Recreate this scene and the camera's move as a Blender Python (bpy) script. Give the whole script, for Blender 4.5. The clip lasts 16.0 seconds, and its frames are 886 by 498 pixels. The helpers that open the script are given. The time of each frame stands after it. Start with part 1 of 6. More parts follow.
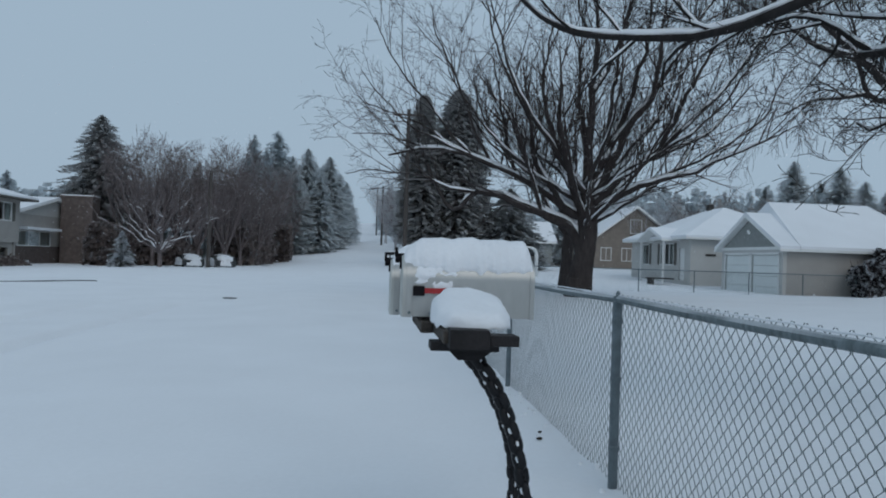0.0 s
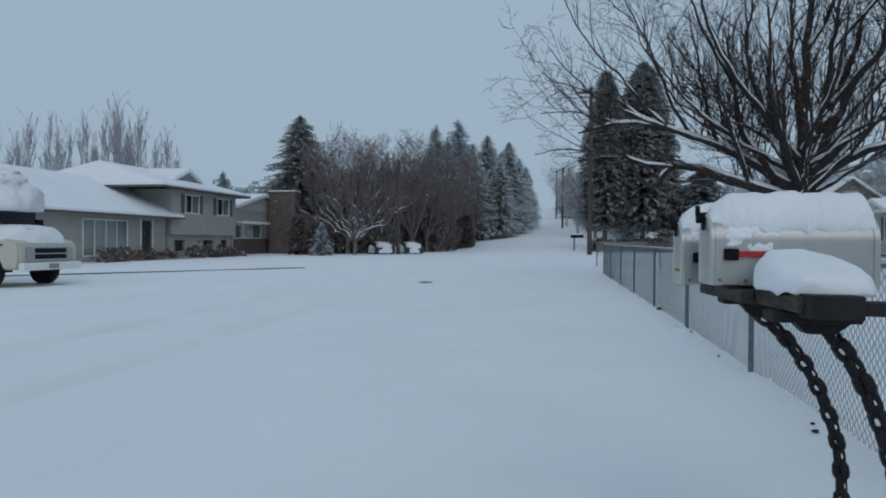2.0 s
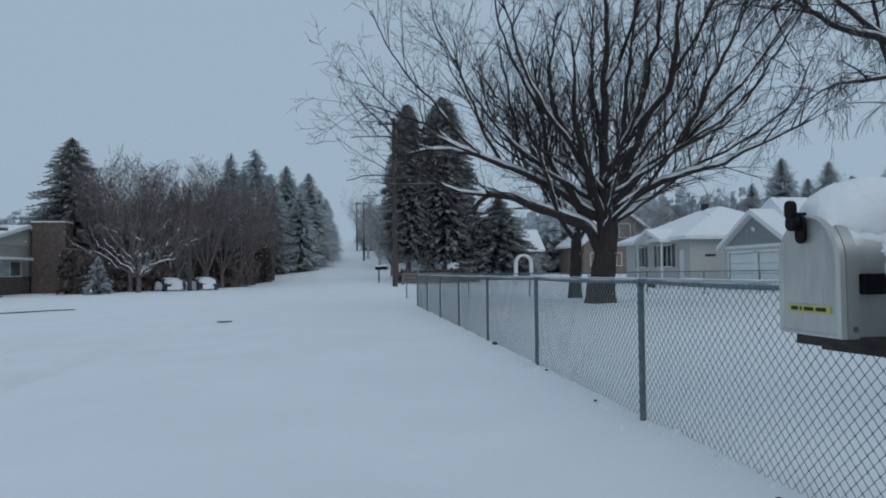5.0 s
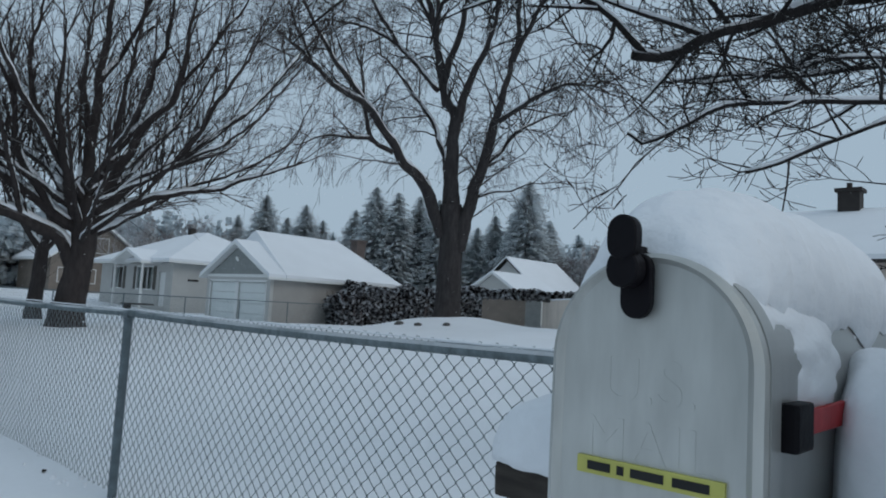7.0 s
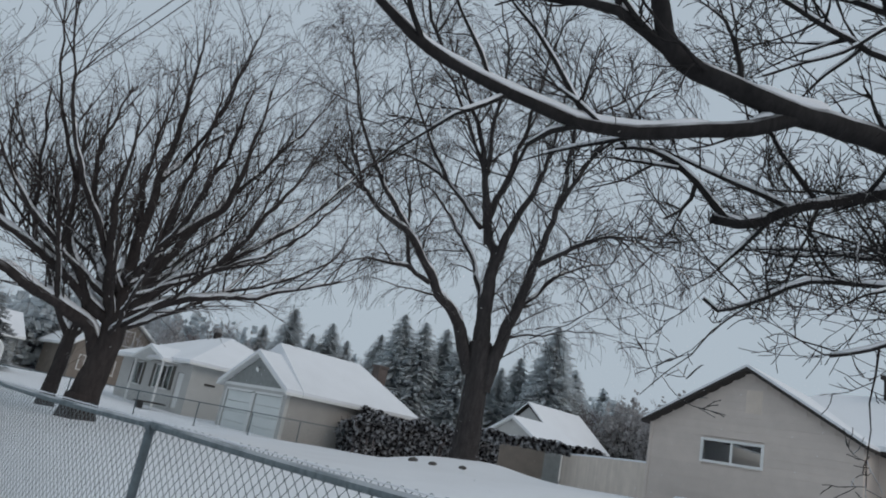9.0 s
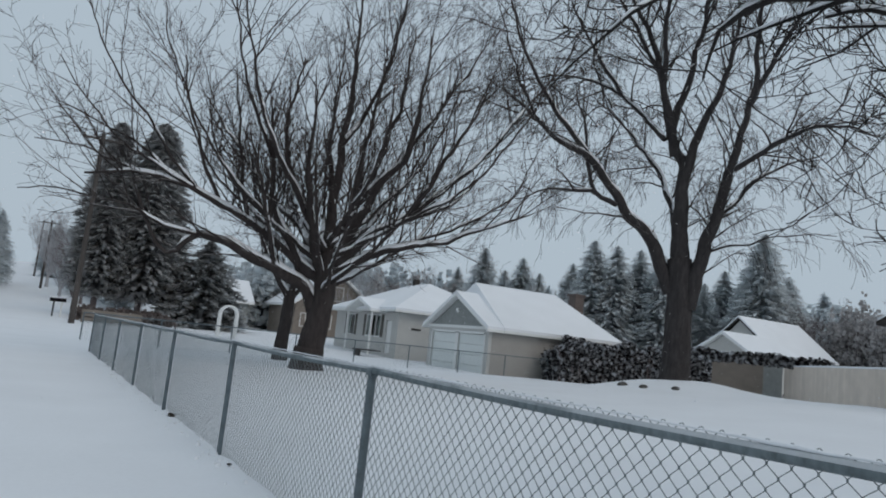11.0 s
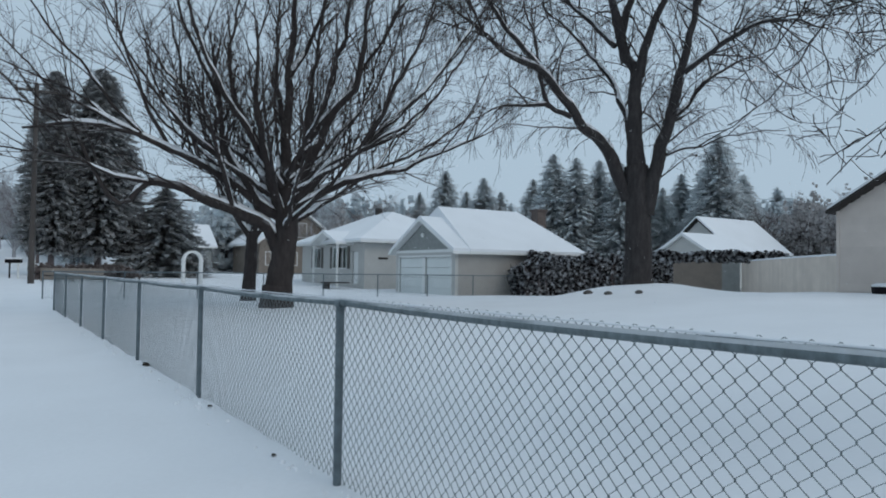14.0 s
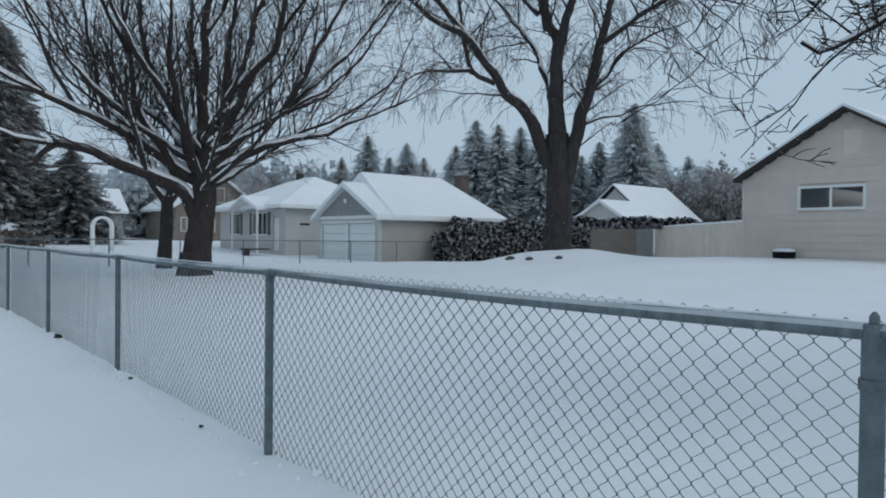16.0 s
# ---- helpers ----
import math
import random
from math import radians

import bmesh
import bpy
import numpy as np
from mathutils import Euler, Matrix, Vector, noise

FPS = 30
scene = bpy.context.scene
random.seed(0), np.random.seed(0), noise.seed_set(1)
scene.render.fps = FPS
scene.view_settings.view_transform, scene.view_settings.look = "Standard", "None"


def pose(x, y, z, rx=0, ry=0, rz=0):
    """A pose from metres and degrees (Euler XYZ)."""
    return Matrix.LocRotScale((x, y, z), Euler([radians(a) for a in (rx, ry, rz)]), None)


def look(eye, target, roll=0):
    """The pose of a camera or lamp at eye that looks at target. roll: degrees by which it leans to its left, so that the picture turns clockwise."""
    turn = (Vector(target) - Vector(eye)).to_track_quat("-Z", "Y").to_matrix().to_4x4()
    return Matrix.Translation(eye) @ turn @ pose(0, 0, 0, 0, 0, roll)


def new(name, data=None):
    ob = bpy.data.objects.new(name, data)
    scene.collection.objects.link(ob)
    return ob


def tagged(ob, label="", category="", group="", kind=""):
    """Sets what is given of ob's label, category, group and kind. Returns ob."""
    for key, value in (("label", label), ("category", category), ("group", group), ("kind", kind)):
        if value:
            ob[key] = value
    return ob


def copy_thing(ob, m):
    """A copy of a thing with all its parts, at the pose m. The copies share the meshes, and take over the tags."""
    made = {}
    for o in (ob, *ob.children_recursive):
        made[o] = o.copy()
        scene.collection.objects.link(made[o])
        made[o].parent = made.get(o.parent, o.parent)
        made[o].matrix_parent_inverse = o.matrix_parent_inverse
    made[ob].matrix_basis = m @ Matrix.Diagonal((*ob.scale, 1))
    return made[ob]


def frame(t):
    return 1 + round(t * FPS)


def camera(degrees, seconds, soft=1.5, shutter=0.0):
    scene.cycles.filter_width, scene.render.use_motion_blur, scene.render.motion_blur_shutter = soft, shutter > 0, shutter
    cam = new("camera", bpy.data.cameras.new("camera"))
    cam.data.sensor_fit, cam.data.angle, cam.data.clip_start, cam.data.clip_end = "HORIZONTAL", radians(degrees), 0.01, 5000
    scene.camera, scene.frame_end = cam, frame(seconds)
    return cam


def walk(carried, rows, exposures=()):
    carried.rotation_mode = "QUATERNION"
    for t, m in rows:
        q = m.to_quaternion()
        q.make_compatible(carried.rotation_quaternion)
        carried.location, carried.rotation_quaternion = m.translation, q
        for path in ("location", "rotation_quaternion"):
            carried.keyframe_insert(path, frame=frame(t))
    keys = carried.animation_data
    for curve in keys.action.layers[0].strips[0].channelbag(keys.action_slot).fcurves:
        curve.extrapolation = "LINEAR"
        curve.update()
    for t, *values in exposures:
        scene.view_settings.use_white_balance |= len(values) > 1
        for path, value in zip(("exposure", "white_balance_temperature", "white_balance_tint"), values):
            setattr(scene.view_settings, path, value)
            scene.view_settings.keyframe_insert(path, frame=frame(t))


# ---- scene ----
cam = camera(64.1, 16.0, soft=1.9)
PATH = [
    (0, (-0.038, -0.105, 1.246), (0.147, 1.886, 1.274), 1.9),
    (0.5, (-0.053, -0.087, 1.235), (0.152, 1.902, 1.258), 2.8),
    (1, (-0.152, -0.074, 1.232), (-0.032, 1.923, 1.233), 1.8),
    (1.5, (-0.291, -0.023, 1.205), (-0.388, 1.974, 1.144), 2.1),
    (2, (-0.423, 0.158, 1.165), (-0.738, 2.133, 1.14), 0.4),
    (2.5, (-0.563, 0.321, 1.153), (-0.938, 2.284, 1.069), 1.5),
    (3, (-0.725, 0.57, 1.141), (-0.907, 2.559, 1.039), 0.5),
    (3.2, (-0.771, 0.684, 1.138), (-0.879, 2.678, 1.025), -0.6),
    (5.3, (-0.826, 1.811, 1.137), (-0.447, 3.772, 1.242), 1.1),
    (5.5, (-0.79, 1.926, 1.154), (-0.295, 3.86, 1.281), 2.5),
    (6, (-0.73, 2.179, 1.161), (0.039, 4.023, 1.26), 2.8),
    (6.5, (-0.689, 2.448, 1.184), (0.465, 4.081, 1.239), 2.1),
    (7, (-0.512, 2.622, 1.183), (0.952, 3.974, 1.352), 3.3),
    (7.5, (-0.442, 2.774, 1.204), (1.304, 3.736, 1.371), 3.0),
    (7.6, (-0.457, 2.803, 1.198), (1.322, 3.686, 1.434), 2.2),
    (7.7, (-0.475, 2.825, 1.211), (1.300, 3.715, 1.447), 2.1),
    (7.8, (-0.478, 2.839, 1.217), (1.287, 3.723, 1.535), 3.5),
    (8, (-0.463, 2.884, 1.232), (1.277, 3.762, 1.681), 7.0),
    (8.2, (-0.460, 2.895, 1.236), (1.155, 3.946, 1.772), 7.8),
    (8.5, (-0.459, 2.908, 1.24), (0.984, 4.191, 1.763), 8.8),
    (9, (-0.472, 2.918, 1.24), (0.861, 4.313, 1.765), 11.0),
    (9.5, (-0.485, 2.891, 1.246), (0.848, 4.286, 1.772), 12.0),
    (10, (-0.446, 3.026, 1.23), (0.824, 4.488, 1.729), 12.2),
    (10.2, (-0.437, 3.06, 1.229), (0.657, 4.661, 1.719), 12.8),
    (11.2, (-0.430, 3.03, 1.240), (0.564, 4.751, 1.466), 5.0),
    (12.3, (-0.436, 2.988, 1.252), (0.657, 4.662, 1.322), -0.5),
    (12.5, (-0.439, 2.964, 1.25), (0.655, 4.638, 1.319), -0.8),
    (13, (-0.427, 2.997, 1.252), (0.641, 4.688, 1.308), -0.7),
    (13.5, (-0.432, 2.988, 1.247), (0.612, 4.694, 1.306), 0.0),
    (14, (-0.434, 2.98, 1.24), (0.654, 4.657, 1.304), 0.8),
    (14.5, (-0.428, 2.989, 1.237), (0.688, 4.647, 1.307), 1.2),
    (15, (-0.433, 2.988, 1.239), (0.704, 4.632, 1.304), 1.9),
    (15.5, (-0.419, 3.018, 1.236), (0.790, 4.609, 1.288), 2.2),
    (16, (-0.487, 2.990, 1.258), (0.779, 4.538, 1.228), 0.7),
]
EXPOSURES = [(0, -0.04, 6430, 10), (3, -0.10, 6430, 10), (5.5, -0.05, 6430, 10), (7, 0.0, 6550, 10), (8.6, 0.04, 6600, 10), (9.1, 0.10, 7350, 16), (10.2, 0.10, 7450, 16), (12.3, 0.22, 6600, 10), (16, 0.20, 6600, 10)]
walk(cam, [(t, look(eye, target, roll)) for t, eye, target, roll in PATH], EXPOSURES)

# ---- light ----
world = bpy.data.worlds.new("overcast")
world.use_nodes = True
scene.world = world
wn, wl = world.node_tree.nodes, world.node_tree.links
wn.clear()
sky = wn.new("ShaderNodeTexSky")
sky.sky_type, sky.sun_disc = "NISHITA", False
sky.sun_elevation, sky.sun_rotation = radians(24), radians(200)
sky.dust_density, sky.air_density = 6.0, 2.0
clear = wn.new("ShaderNodeBackground")
clear.inputs[1].default_value = 0.05
wl.new(sky.outputs[0], clear.inputs[0])
cloud = wn.new("ShaderNodeBackground")
cloud.inputs[0].default_value = (0.362, 0.478, 0.592, 1)
cloud.inputs[1].default_value = 1.0
mixw = wn.new("ShaderNodeMixShader")
mixw.inputs[0].default_value = 0.94
wl.new(clear.outputs[0], mixw.inputs[1])
wl.new(cloud.outputs[0], mixw.inputs[2])
wout = wn.new("ShaderNodeOutputWorld")
wl.new(mixw.outputs[0], wout.inputs[0])
sun = new("sun", bpy.data.lights.new("sun", "SUN"))
sun.data.energy, sun.data.angle, sun.data.color = 0.5, radians(40), (1.0, 0.97, 0.93)
sun.matrix_world = look((0, 0, 40), (-5, 14, 28))


# ---- materials ----
def mat(name, col, rough=0.7, var=0.15, scale=8.0, bump=0.15, fine=60.0, metal=0.0, col2=None, stretch=(1, 1, 1), per_object=0.0, spec=0.3):
    """A surface with colour variation at two scales and fine relief."""
    m = bpy.data.materials.new(name)
    m.use_nodes = True
    n, l = m.node_tree.nodes, m.node_tree.links
    b = n["Principled BSDF"]
    b.inputs["Roughness"].default_value, b.inputs["Metallic"].default_value = rough, metal
    b.inputs["Specular IOR Level"].default_value = spec
    geo = n.new("ShaderNodeNewGeometry")
    mp = n.new("ShaderNodeMapping")
    mp.inputs["Scale"].default_value = stretch
    l.new(geo.outputs["Position"], mp.inputs["Vector"])
    big, small = n.new("ShaderNodeTexNoise"), n.new("ShaderNodeTexNoise")
    for t, s, d in ((big, scale, 4), (small, fine, 3)):
        t.inputs["Scale"].default_value, t.inputs["Detail"].default_value = s, d
        l.new(mp.outputs[0], t.inputs["Vector"])
    add = n.new("ShaderNodeMath")
    add.operation = "MULTIPLY_ADD"
    l.new(small.outputs[0], add.inputs[0])
    add.inputs[1].default_value = 0.5
    l.new(big.outputs[0], add.inputs[2])
    ramp = n.new("ShaderNodeValToRGB")
    c1 = [max(0.0, c * (1 - var)) for c in col]
    c2 = list(col2) if col2 else [min(1.0, c * (1 + var)) for c in col]
    ramp.color_ramp.elements[0].position, ramp.color_ramp.elements[0].color = 0.45, (*c1, 1)
    ramp.color_ramp.elements[1].position, ramp.color_ramp.elements[1].color = 1.0, (*c2, 1)
    l.new(add.outputs[0], ramp.inputs[0])
    colour = ramp.outputs[0]
    if per_object:
        info, hsv = n.new("ShaderNodeObjectInfo"), n.new("ShaderNodeHueSaturation")
        mr = n.new("ShaderNodeMapRange")
        mr.inputs["To Min"].default_value, mr.inputs["To Max"].default_value = 1 - per_object, 1 + per_object
        l.new(info.outputs["Random"], mr.inputs["Value"])
        l.new(mr.outputs[0], hsv.inputs["Value"])
        l.new(colour, hsv.inputs["Color"])
        colour = hsv.outputs[0]
    l.new(colour, b.inputs["Base Color"])
    if bump:
        bp = n.new("ShaderNodeBump")
        bp.inputs["Strength"].default_value, bp.inputs["Distance"].default_value = bump, 0.02
        l.new(add.outputs[0], bp.inputs["Height"])
        l.new(bp.outputs[0], b.inputs["Normal"])
    return m


def bark_mat(name, col, cover=0.5, lift=0.35, scale=9.0):
    """Bark, with snow clinging to the upper side of limbs and twigs."""
    m = mat(name, col, 0.95, 0.35, scale, 0.6, 40.0, stretch=(1, 1, 0.3), spec=0.1)
    n, l = m.node_tree.nodes, m.node_tree.links
    b = n["Principled BSDF"]
    old = b.inputs["Base Color"].links[0].from_socket
    geo = n.new("ShaderNodeNewGeometry")
    sep = n.new("ShaderNodeSeparateXYZ")
    l.new(geo.outputs["True Normal"], sep.inputs[0])
    tex = n.new("ShaderNodeTexNoise")
    tex.inputs["Scale"].default_value = 2.3
    l.new(geo.outputs["Position"], tex.inputs["Vector"])
    s = n.new("ShaderNodeMath")
    s.operation = "MULTIPLY_ADD"
    l.new(tex.outputs[0], s.inputs[0])
    s.inputs[1].default_value = 0.9
    l.new(sep.outputs["Z"], s.inputs[2])
    r = n.new("ShaderNodeMapRange")
    r.inputs["From Min"].default_value, r.inputs["From Max"].default_value = 1.25 - lift, 1.45 - lift
    r.inputs["To Max"].default_value = cover
    l.new(s.outputs[0], r.inputs["Value"])
    mx = n.new("ShaderNodeMix")
    mx.data_type = "RGBA"
    l.new(r.outputs[0], mx.inputs["Factor"])
    l.new(old, mx.inputs[6])
    mx.inputs[7].default_value = (0.8, 0.82, 0.85, 1)
    l.new(mx.outputs[2], b.inputs["Base Color"])
    return m


def frosted(name, col, amount=0.3, scale=1.6):
    """Needles with clumps of snow lying on them."""
    m = mat(name, col, 0.9, 0.4, 1.2, 0.0, 7.0, spec=0.1)
    n, l = m.node_tree.nodes, m.node_tree.links
    b = n["Principled BSDF"]
    old = b.inputs["Base Color"].links[0].from_socket
    geo = n.new("ShaderNodeNewGeometry")
    tex = n.new("ShaderNodeTexNoise")
    tex.inputs["Scale"].default_value, tex.inputs["Detail"].default_value = scale, 5
    l.new(geo.outputs["Position"], tex.inputs["Vector"])
    r = n.new("ShaderNodeMapRange")
    r.inputs["From Min"].default_value, r.inputs["From Max"].default_value = 0.66 - amount * 0.5, 0.84 - amount * 0.5
    r.inputs["To Max"].default_value = 0.85
    l.new(tex.outputs[0], r.inputs["Value"])
    mx = n.new("ShaderNodeMix")
    mx.data_type = "RGBA"
    l.new(r.outputs[0], mx.inputs["Factor"])
    l.new(old, mx.inputs[6])
    mx.inputs[7].default_value = (0.75, 0.78, 0.82, 1)
    l.new(mx.outputs[2], b.inputs["Base Color"])
    # sprays of needles let light through to the boughs behind
    thin, both = n.new("ShaderNodeBsdfTranslucent"), n.new("ShaderNodeMixShader")
    both.inputs[0].default_value = 0.5
    l.new(mx.outputs[2], thin.inputs["Color"])
    l.new(b.outputs[0], both.inputs[1])
    l.new(thin.outputs[0], both.inputs[2])
    l.new(both.outputs[0], n["Material Output"].inputs["Surface"])
    return m


def glass_mat(name):
    m = bpy.data.materials.new(name)
    m.use_nodes = True
    b = m.node_tree.nodes["Principled BSDF"]
    b.inputs["Base Color"].default_value = (0.9, 0.95, 0.95, 1)
    b.inputs["Roughness"].default_value = 0.03
    b.inputs["Transmission Weight"].default_value = 1.0
    b.inputs["IOR"].default_value = 1.45
    return m


SNOW = mat("snow", (0.80, 0.82, 0.85), 0.85, 0.035, 0.6, 0.12, 25.0, spec=0.2)
SNOWP = mat("packed snow", (0.80, 0.82, 0.85), 0.8, 0.04, 6.0, 0.35, 60.0, spec=0.2)
GALV = mat("galvanised steel", (0.13, 0.16, 0.175), 0.5, 0.3, 12, 0.1, 90, metal=0.5)
WIRE = mat("galvanised wire", (0.17, 0.20, 0.21), 0.55, 0.3, 5, 0.0, 60, metal=0.4)
BOXMET = mat("mailbox aluminium", (0.42, 0.425, 0.415), 0.36, 0.10, 7, 0.05, 40, metal=0.55, stretch=(1, 1, 0.35))
BOXDOOR = mat("mailbox door aluminium", (0.50, 0.505, 0.485), 0.40, 0.24, 7, 0.05, 50, metal=0.5, stretch=(1, 1, 0.25))
BLACKP = mat("black plastic", (0.006, 0.005, 0.007), 0.55, 0.3, 20, 0.1, 120, spec=0.14)
RED = mat("red flag paint", (0.40, 0.035, 0.04), 0.5, 0.2, 20, 0.05, 80)
YELLOW = mat("yellow tape", (0.50, 0.48, 0.13), 0.5, 0.1, 25, 0.0, 80)
INK = mat("black ink", (0.02, 0.02, 0.02), 0.6, 0.2, 20, 0.0)
OLDWOOD = mat("weathered wood", (0.026, 0.021, 0.019), 0.8, 0.5, 12, 0.6, 90, col2=(0.10, 0.085, 0.072), stretch=(1, 0.2, 1))
DARKWOOD = mat("wet dark timber", (0.016, 0.014, 0.015), 0.7, 0.4, 12, 0.4, 90)
CHAIN = mat("black chain", (0.009, 0.009, 0.011), 0.45, 0.4, 30, 0.3, 140, metal=0.2)
BARK = bark_mat("maple bark", (0.047, 0.040, 0.039), 0.36, 0.26)
BARK2 = bark_mat("ash bark", (0.051, 0.046, 0.046), 0.30, 0.25)
BARK3 = bark_mat("dark wet bark", (0.027, 0.025, 0.025), 0.7)
# lighter than the near barks, with some distance haze in the colour
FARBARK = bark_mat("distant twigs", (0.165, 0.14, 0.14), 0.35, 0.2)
# pale grey instead of bark brown: haze put into the twig colour
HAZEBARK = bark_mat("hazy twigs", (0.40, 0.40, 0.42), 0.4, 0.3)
RAILMET = bark_mat("frosted steel rail", (0.15, 0.18, 0.19), 0.50, 0.36, 30)
PALEBARK = bark_mat("poplar twigs", (0.42, 0.425, 0.45), 0.5, 0.4)
# base far above real needle colour, standing in for snowfall haze
NEEDLE = frosted("spruce needles lifted for haze", (0.46, 0.465, 0.47), 0.0, 4.0)
# snow clumps over a needle colour raised to include haze
NEEDLE2 = frosted("snowy hazed spruce needles", (0.34, 0.35, 0.35), 0.36)
NEEDLEWHITE = frosted("snow-laden needles", (0.14, 0.15, 0.14), 0.62, 2.5)
# distance haze is painted into these two needle colours, beyond any snow cover
NEEDLEFAR = frosted("distant haze-pale needles", (0.60, 0.645, 0.67), 0.14, 3.0)
NEEDLEMID = frosted("haze-grey needles", (0.66, 0.69, 0.705), 0.03, 3.0)
HEDGE = frosted("hedge leaves", (0.026, 0.020, 0.020), 0.42, 5.0)
# brown brush paled so that the colour carries the distance haze
HAZEBRUSH = frosted("haze-pale brown brush", (0.50, 0.485, 0.485), 0.10, 3.0)
BRUSH = frosted("brown brush", (0.21, 0.175, 0.165), 0.16, 2.5)
BEIGE = mat("beige lap siding", (0.60, 0.532, 0.485), 0.75, 0.06, 2.5, 0.05, 40, per_object=0.03)
BEIGEF = mat("tan plank fence", (0.66, 0.58, 0.51), 0.8, 0.08, 2, 0.1, 30, per_object=0.05)
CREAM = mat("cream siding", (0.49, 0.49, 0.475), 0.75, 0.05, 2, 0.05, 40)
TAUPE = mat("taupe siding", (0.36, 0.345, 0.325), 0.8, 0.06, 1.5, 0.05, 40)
GREYS = mat("grey shingle siding", (0.26, 0.275, 0.27), 0.85, 0.12, 4, 0.2, 40)
WHITEP = mat("white paint", (0.74, 0.75, 0.74), 0.6, 0.05, 3, 0.03, 50)
GDOOR = mat("pale garage door", (0.70, 0.735, 0.725), 0.6, 0.04, 2, 0.03, 50)
TRIMD = mat("dark brown trim", (0.035, 0.03, 0.028), 0.7, 0.2, 6, 0.1, 50)
SHUT = mat("grey brown shutters", (0.10, 0.095, 0.085), 0.7, 0.15, 8, 0.1, 60)
BRICK = mat("brown brick", (0.125, 0.100, 0.092), 0.9, 0.3, 4, 0.4, 30)
BROWN = mat("brown siding", (0.22, 0.19, 0.165), 0.85, 0.15, 2, 0.1, 30)
CONC = mat("concrete", (0.28, 0.27, 0.26), 0.9, 0.2, 4, 0.3, 50)
CURTAIN = mat("pale curtains", (0.34, 0.365, 0.35), 0.9, 0.15, 5, 0.1, 30, stretch=(4, 4, 0.3))
DARKIN = mat("dark room", (0.03, 0.03, 0.03), 0.9, 0.2, 3, 0.0)
GLASS = glass_mat("window glass")
WOODPOLE = mat("utility pole wood", (0.075, 0.066, 0.062), 0.9, 0.25, 3, 0.3, 30, stretch=(1, 1, 0.15))
VANP = mat("cream van paint", (0.52, 0.50, 0.42), 0.35, 0.04, 3, 0.0, 40, spec=0.5)
VANBLUE = mat("dark blue cover", (0.018, 0.018, 0.032), 0.5, 0.3, 3, 0.1, 30)
CHROME = mat("dull chrome", (0.45, 0.46, 0.47), 0.3, 0.1, 8, 0.0, metal=0.8)
RUBBER = mat("tyre rubber", (0.018, 0.018, 0.018), 0.85, 0.2, 20, 0.2)
RIM = mat("white wheel rim", (0.5, 0.5, 0.48), 0.5, 0.1, 10, 0.05)
CARP = mat("dark grey car paint", (0.03, 0.033, 0.035), 0.3, 0.1, 3, 0.0, spec=0.5)
WETROAD = mat("wet asphalt", (0.05, 0.052, 0.055), 0.5, 0.2, 3, 0.2, 40)
ROCK = mat("garden stone", (0.09, 0.085, 0.08), 0.9, 0.3, 6, 0.5, 30)
GREENH = mat("green hose", (0.015, 0.06, 0.035), 0.5, 0.2, 10, 0.05)
LITTER = mat("dead leaves", (0.03, 0.024, 0.018), 0.9, 0.4, 30, 0.4)


# ---- helpers for building ----
def link_mesh(name, me, material, parent=None, label=""):
    me.materials.append(material)
    ob = new(name, me)
    if parent:
        ob.parent = parent
    if label:
        tagged(ob, label)
    return ob


def part(name, bm, material, parent=None, label="", smooth=False):
    """Links a bmesh as one mesh object under a thing or a part."""
    bmesh.ops.recalc_face_normals(bm, faces=bm.faces[:])
    me = bpy.data.meshes.new(name)
    bm.to_mesh(me)
    bm.free()
    if smooth:
        me.polygons.foreach_set("use_smooth", [True] * len(me.polygons))
    return link_mesh(name, me, material, parent, label)


def raw(name, verts, faces, material, parent=None, label="", smooth=False):
    me = bpy.data.meshes.new(name)
    me.from_pydata(verts, [], faces)
    if smooth:
        me.polygons.foreach_set("use_smooth", [True] * len(me.polygons))
    me.update()
    return link_mesh(name, me, material, parent, label)


def thing(name, label, category, group="", at=(0, 0, 0), rz=0.0):
    ob = new(name)
    ob.empty_display_size = 0.1
    ob.matrix_basis = pose(*at, 0, 0, rz)
    return tagged(ob, label, category, group)


def box(bm, lo, hi, bevel=0.0, m=None):
    """A block between two corners, with softened edges where bevel is given."""
    c = [(a + b) / 2 for a, b in zip(lo, hi)]
    s = [abs(b - a) for a, b in zip(lo, hi)]
    mm = Matrix.Translation(c) @ Matrix.Diagonal((*s, 1))
    if m:
        mm = m @ mm
    r = bmesh.ops.create_cube(bm, size=1, matrix=mm)
    if bevel:
        vs = set(r["verts"])
        es = [e for e in bm.edges if e.verts[0] in vs and e.verts[1] in vs]
        bmesh.ops.bevel(bm, geom=es, offset=bevel, segments=2, affect="EDGES", profile=0.6)
    return bm


def block(lo, hi, bevel=0.0):
    return box(bmesh.new(), lo, hi, bevel)


def rod(bm, a, b, r0, r1=None, n=10):
    a, b = Vector(a), Vector(b)
    d = b - a
    m = Matrix.Translation((a + b) / 2) @ d.to_track_quat("Z", "Y").to_matrix().to_4x4()
    bmesh.ops.create_cone(bm, cap_ends=True, segments=n, radius1=r0, radius2=r0 if r1 is None else r1, depth=d.length, matrix=m)
    return bm


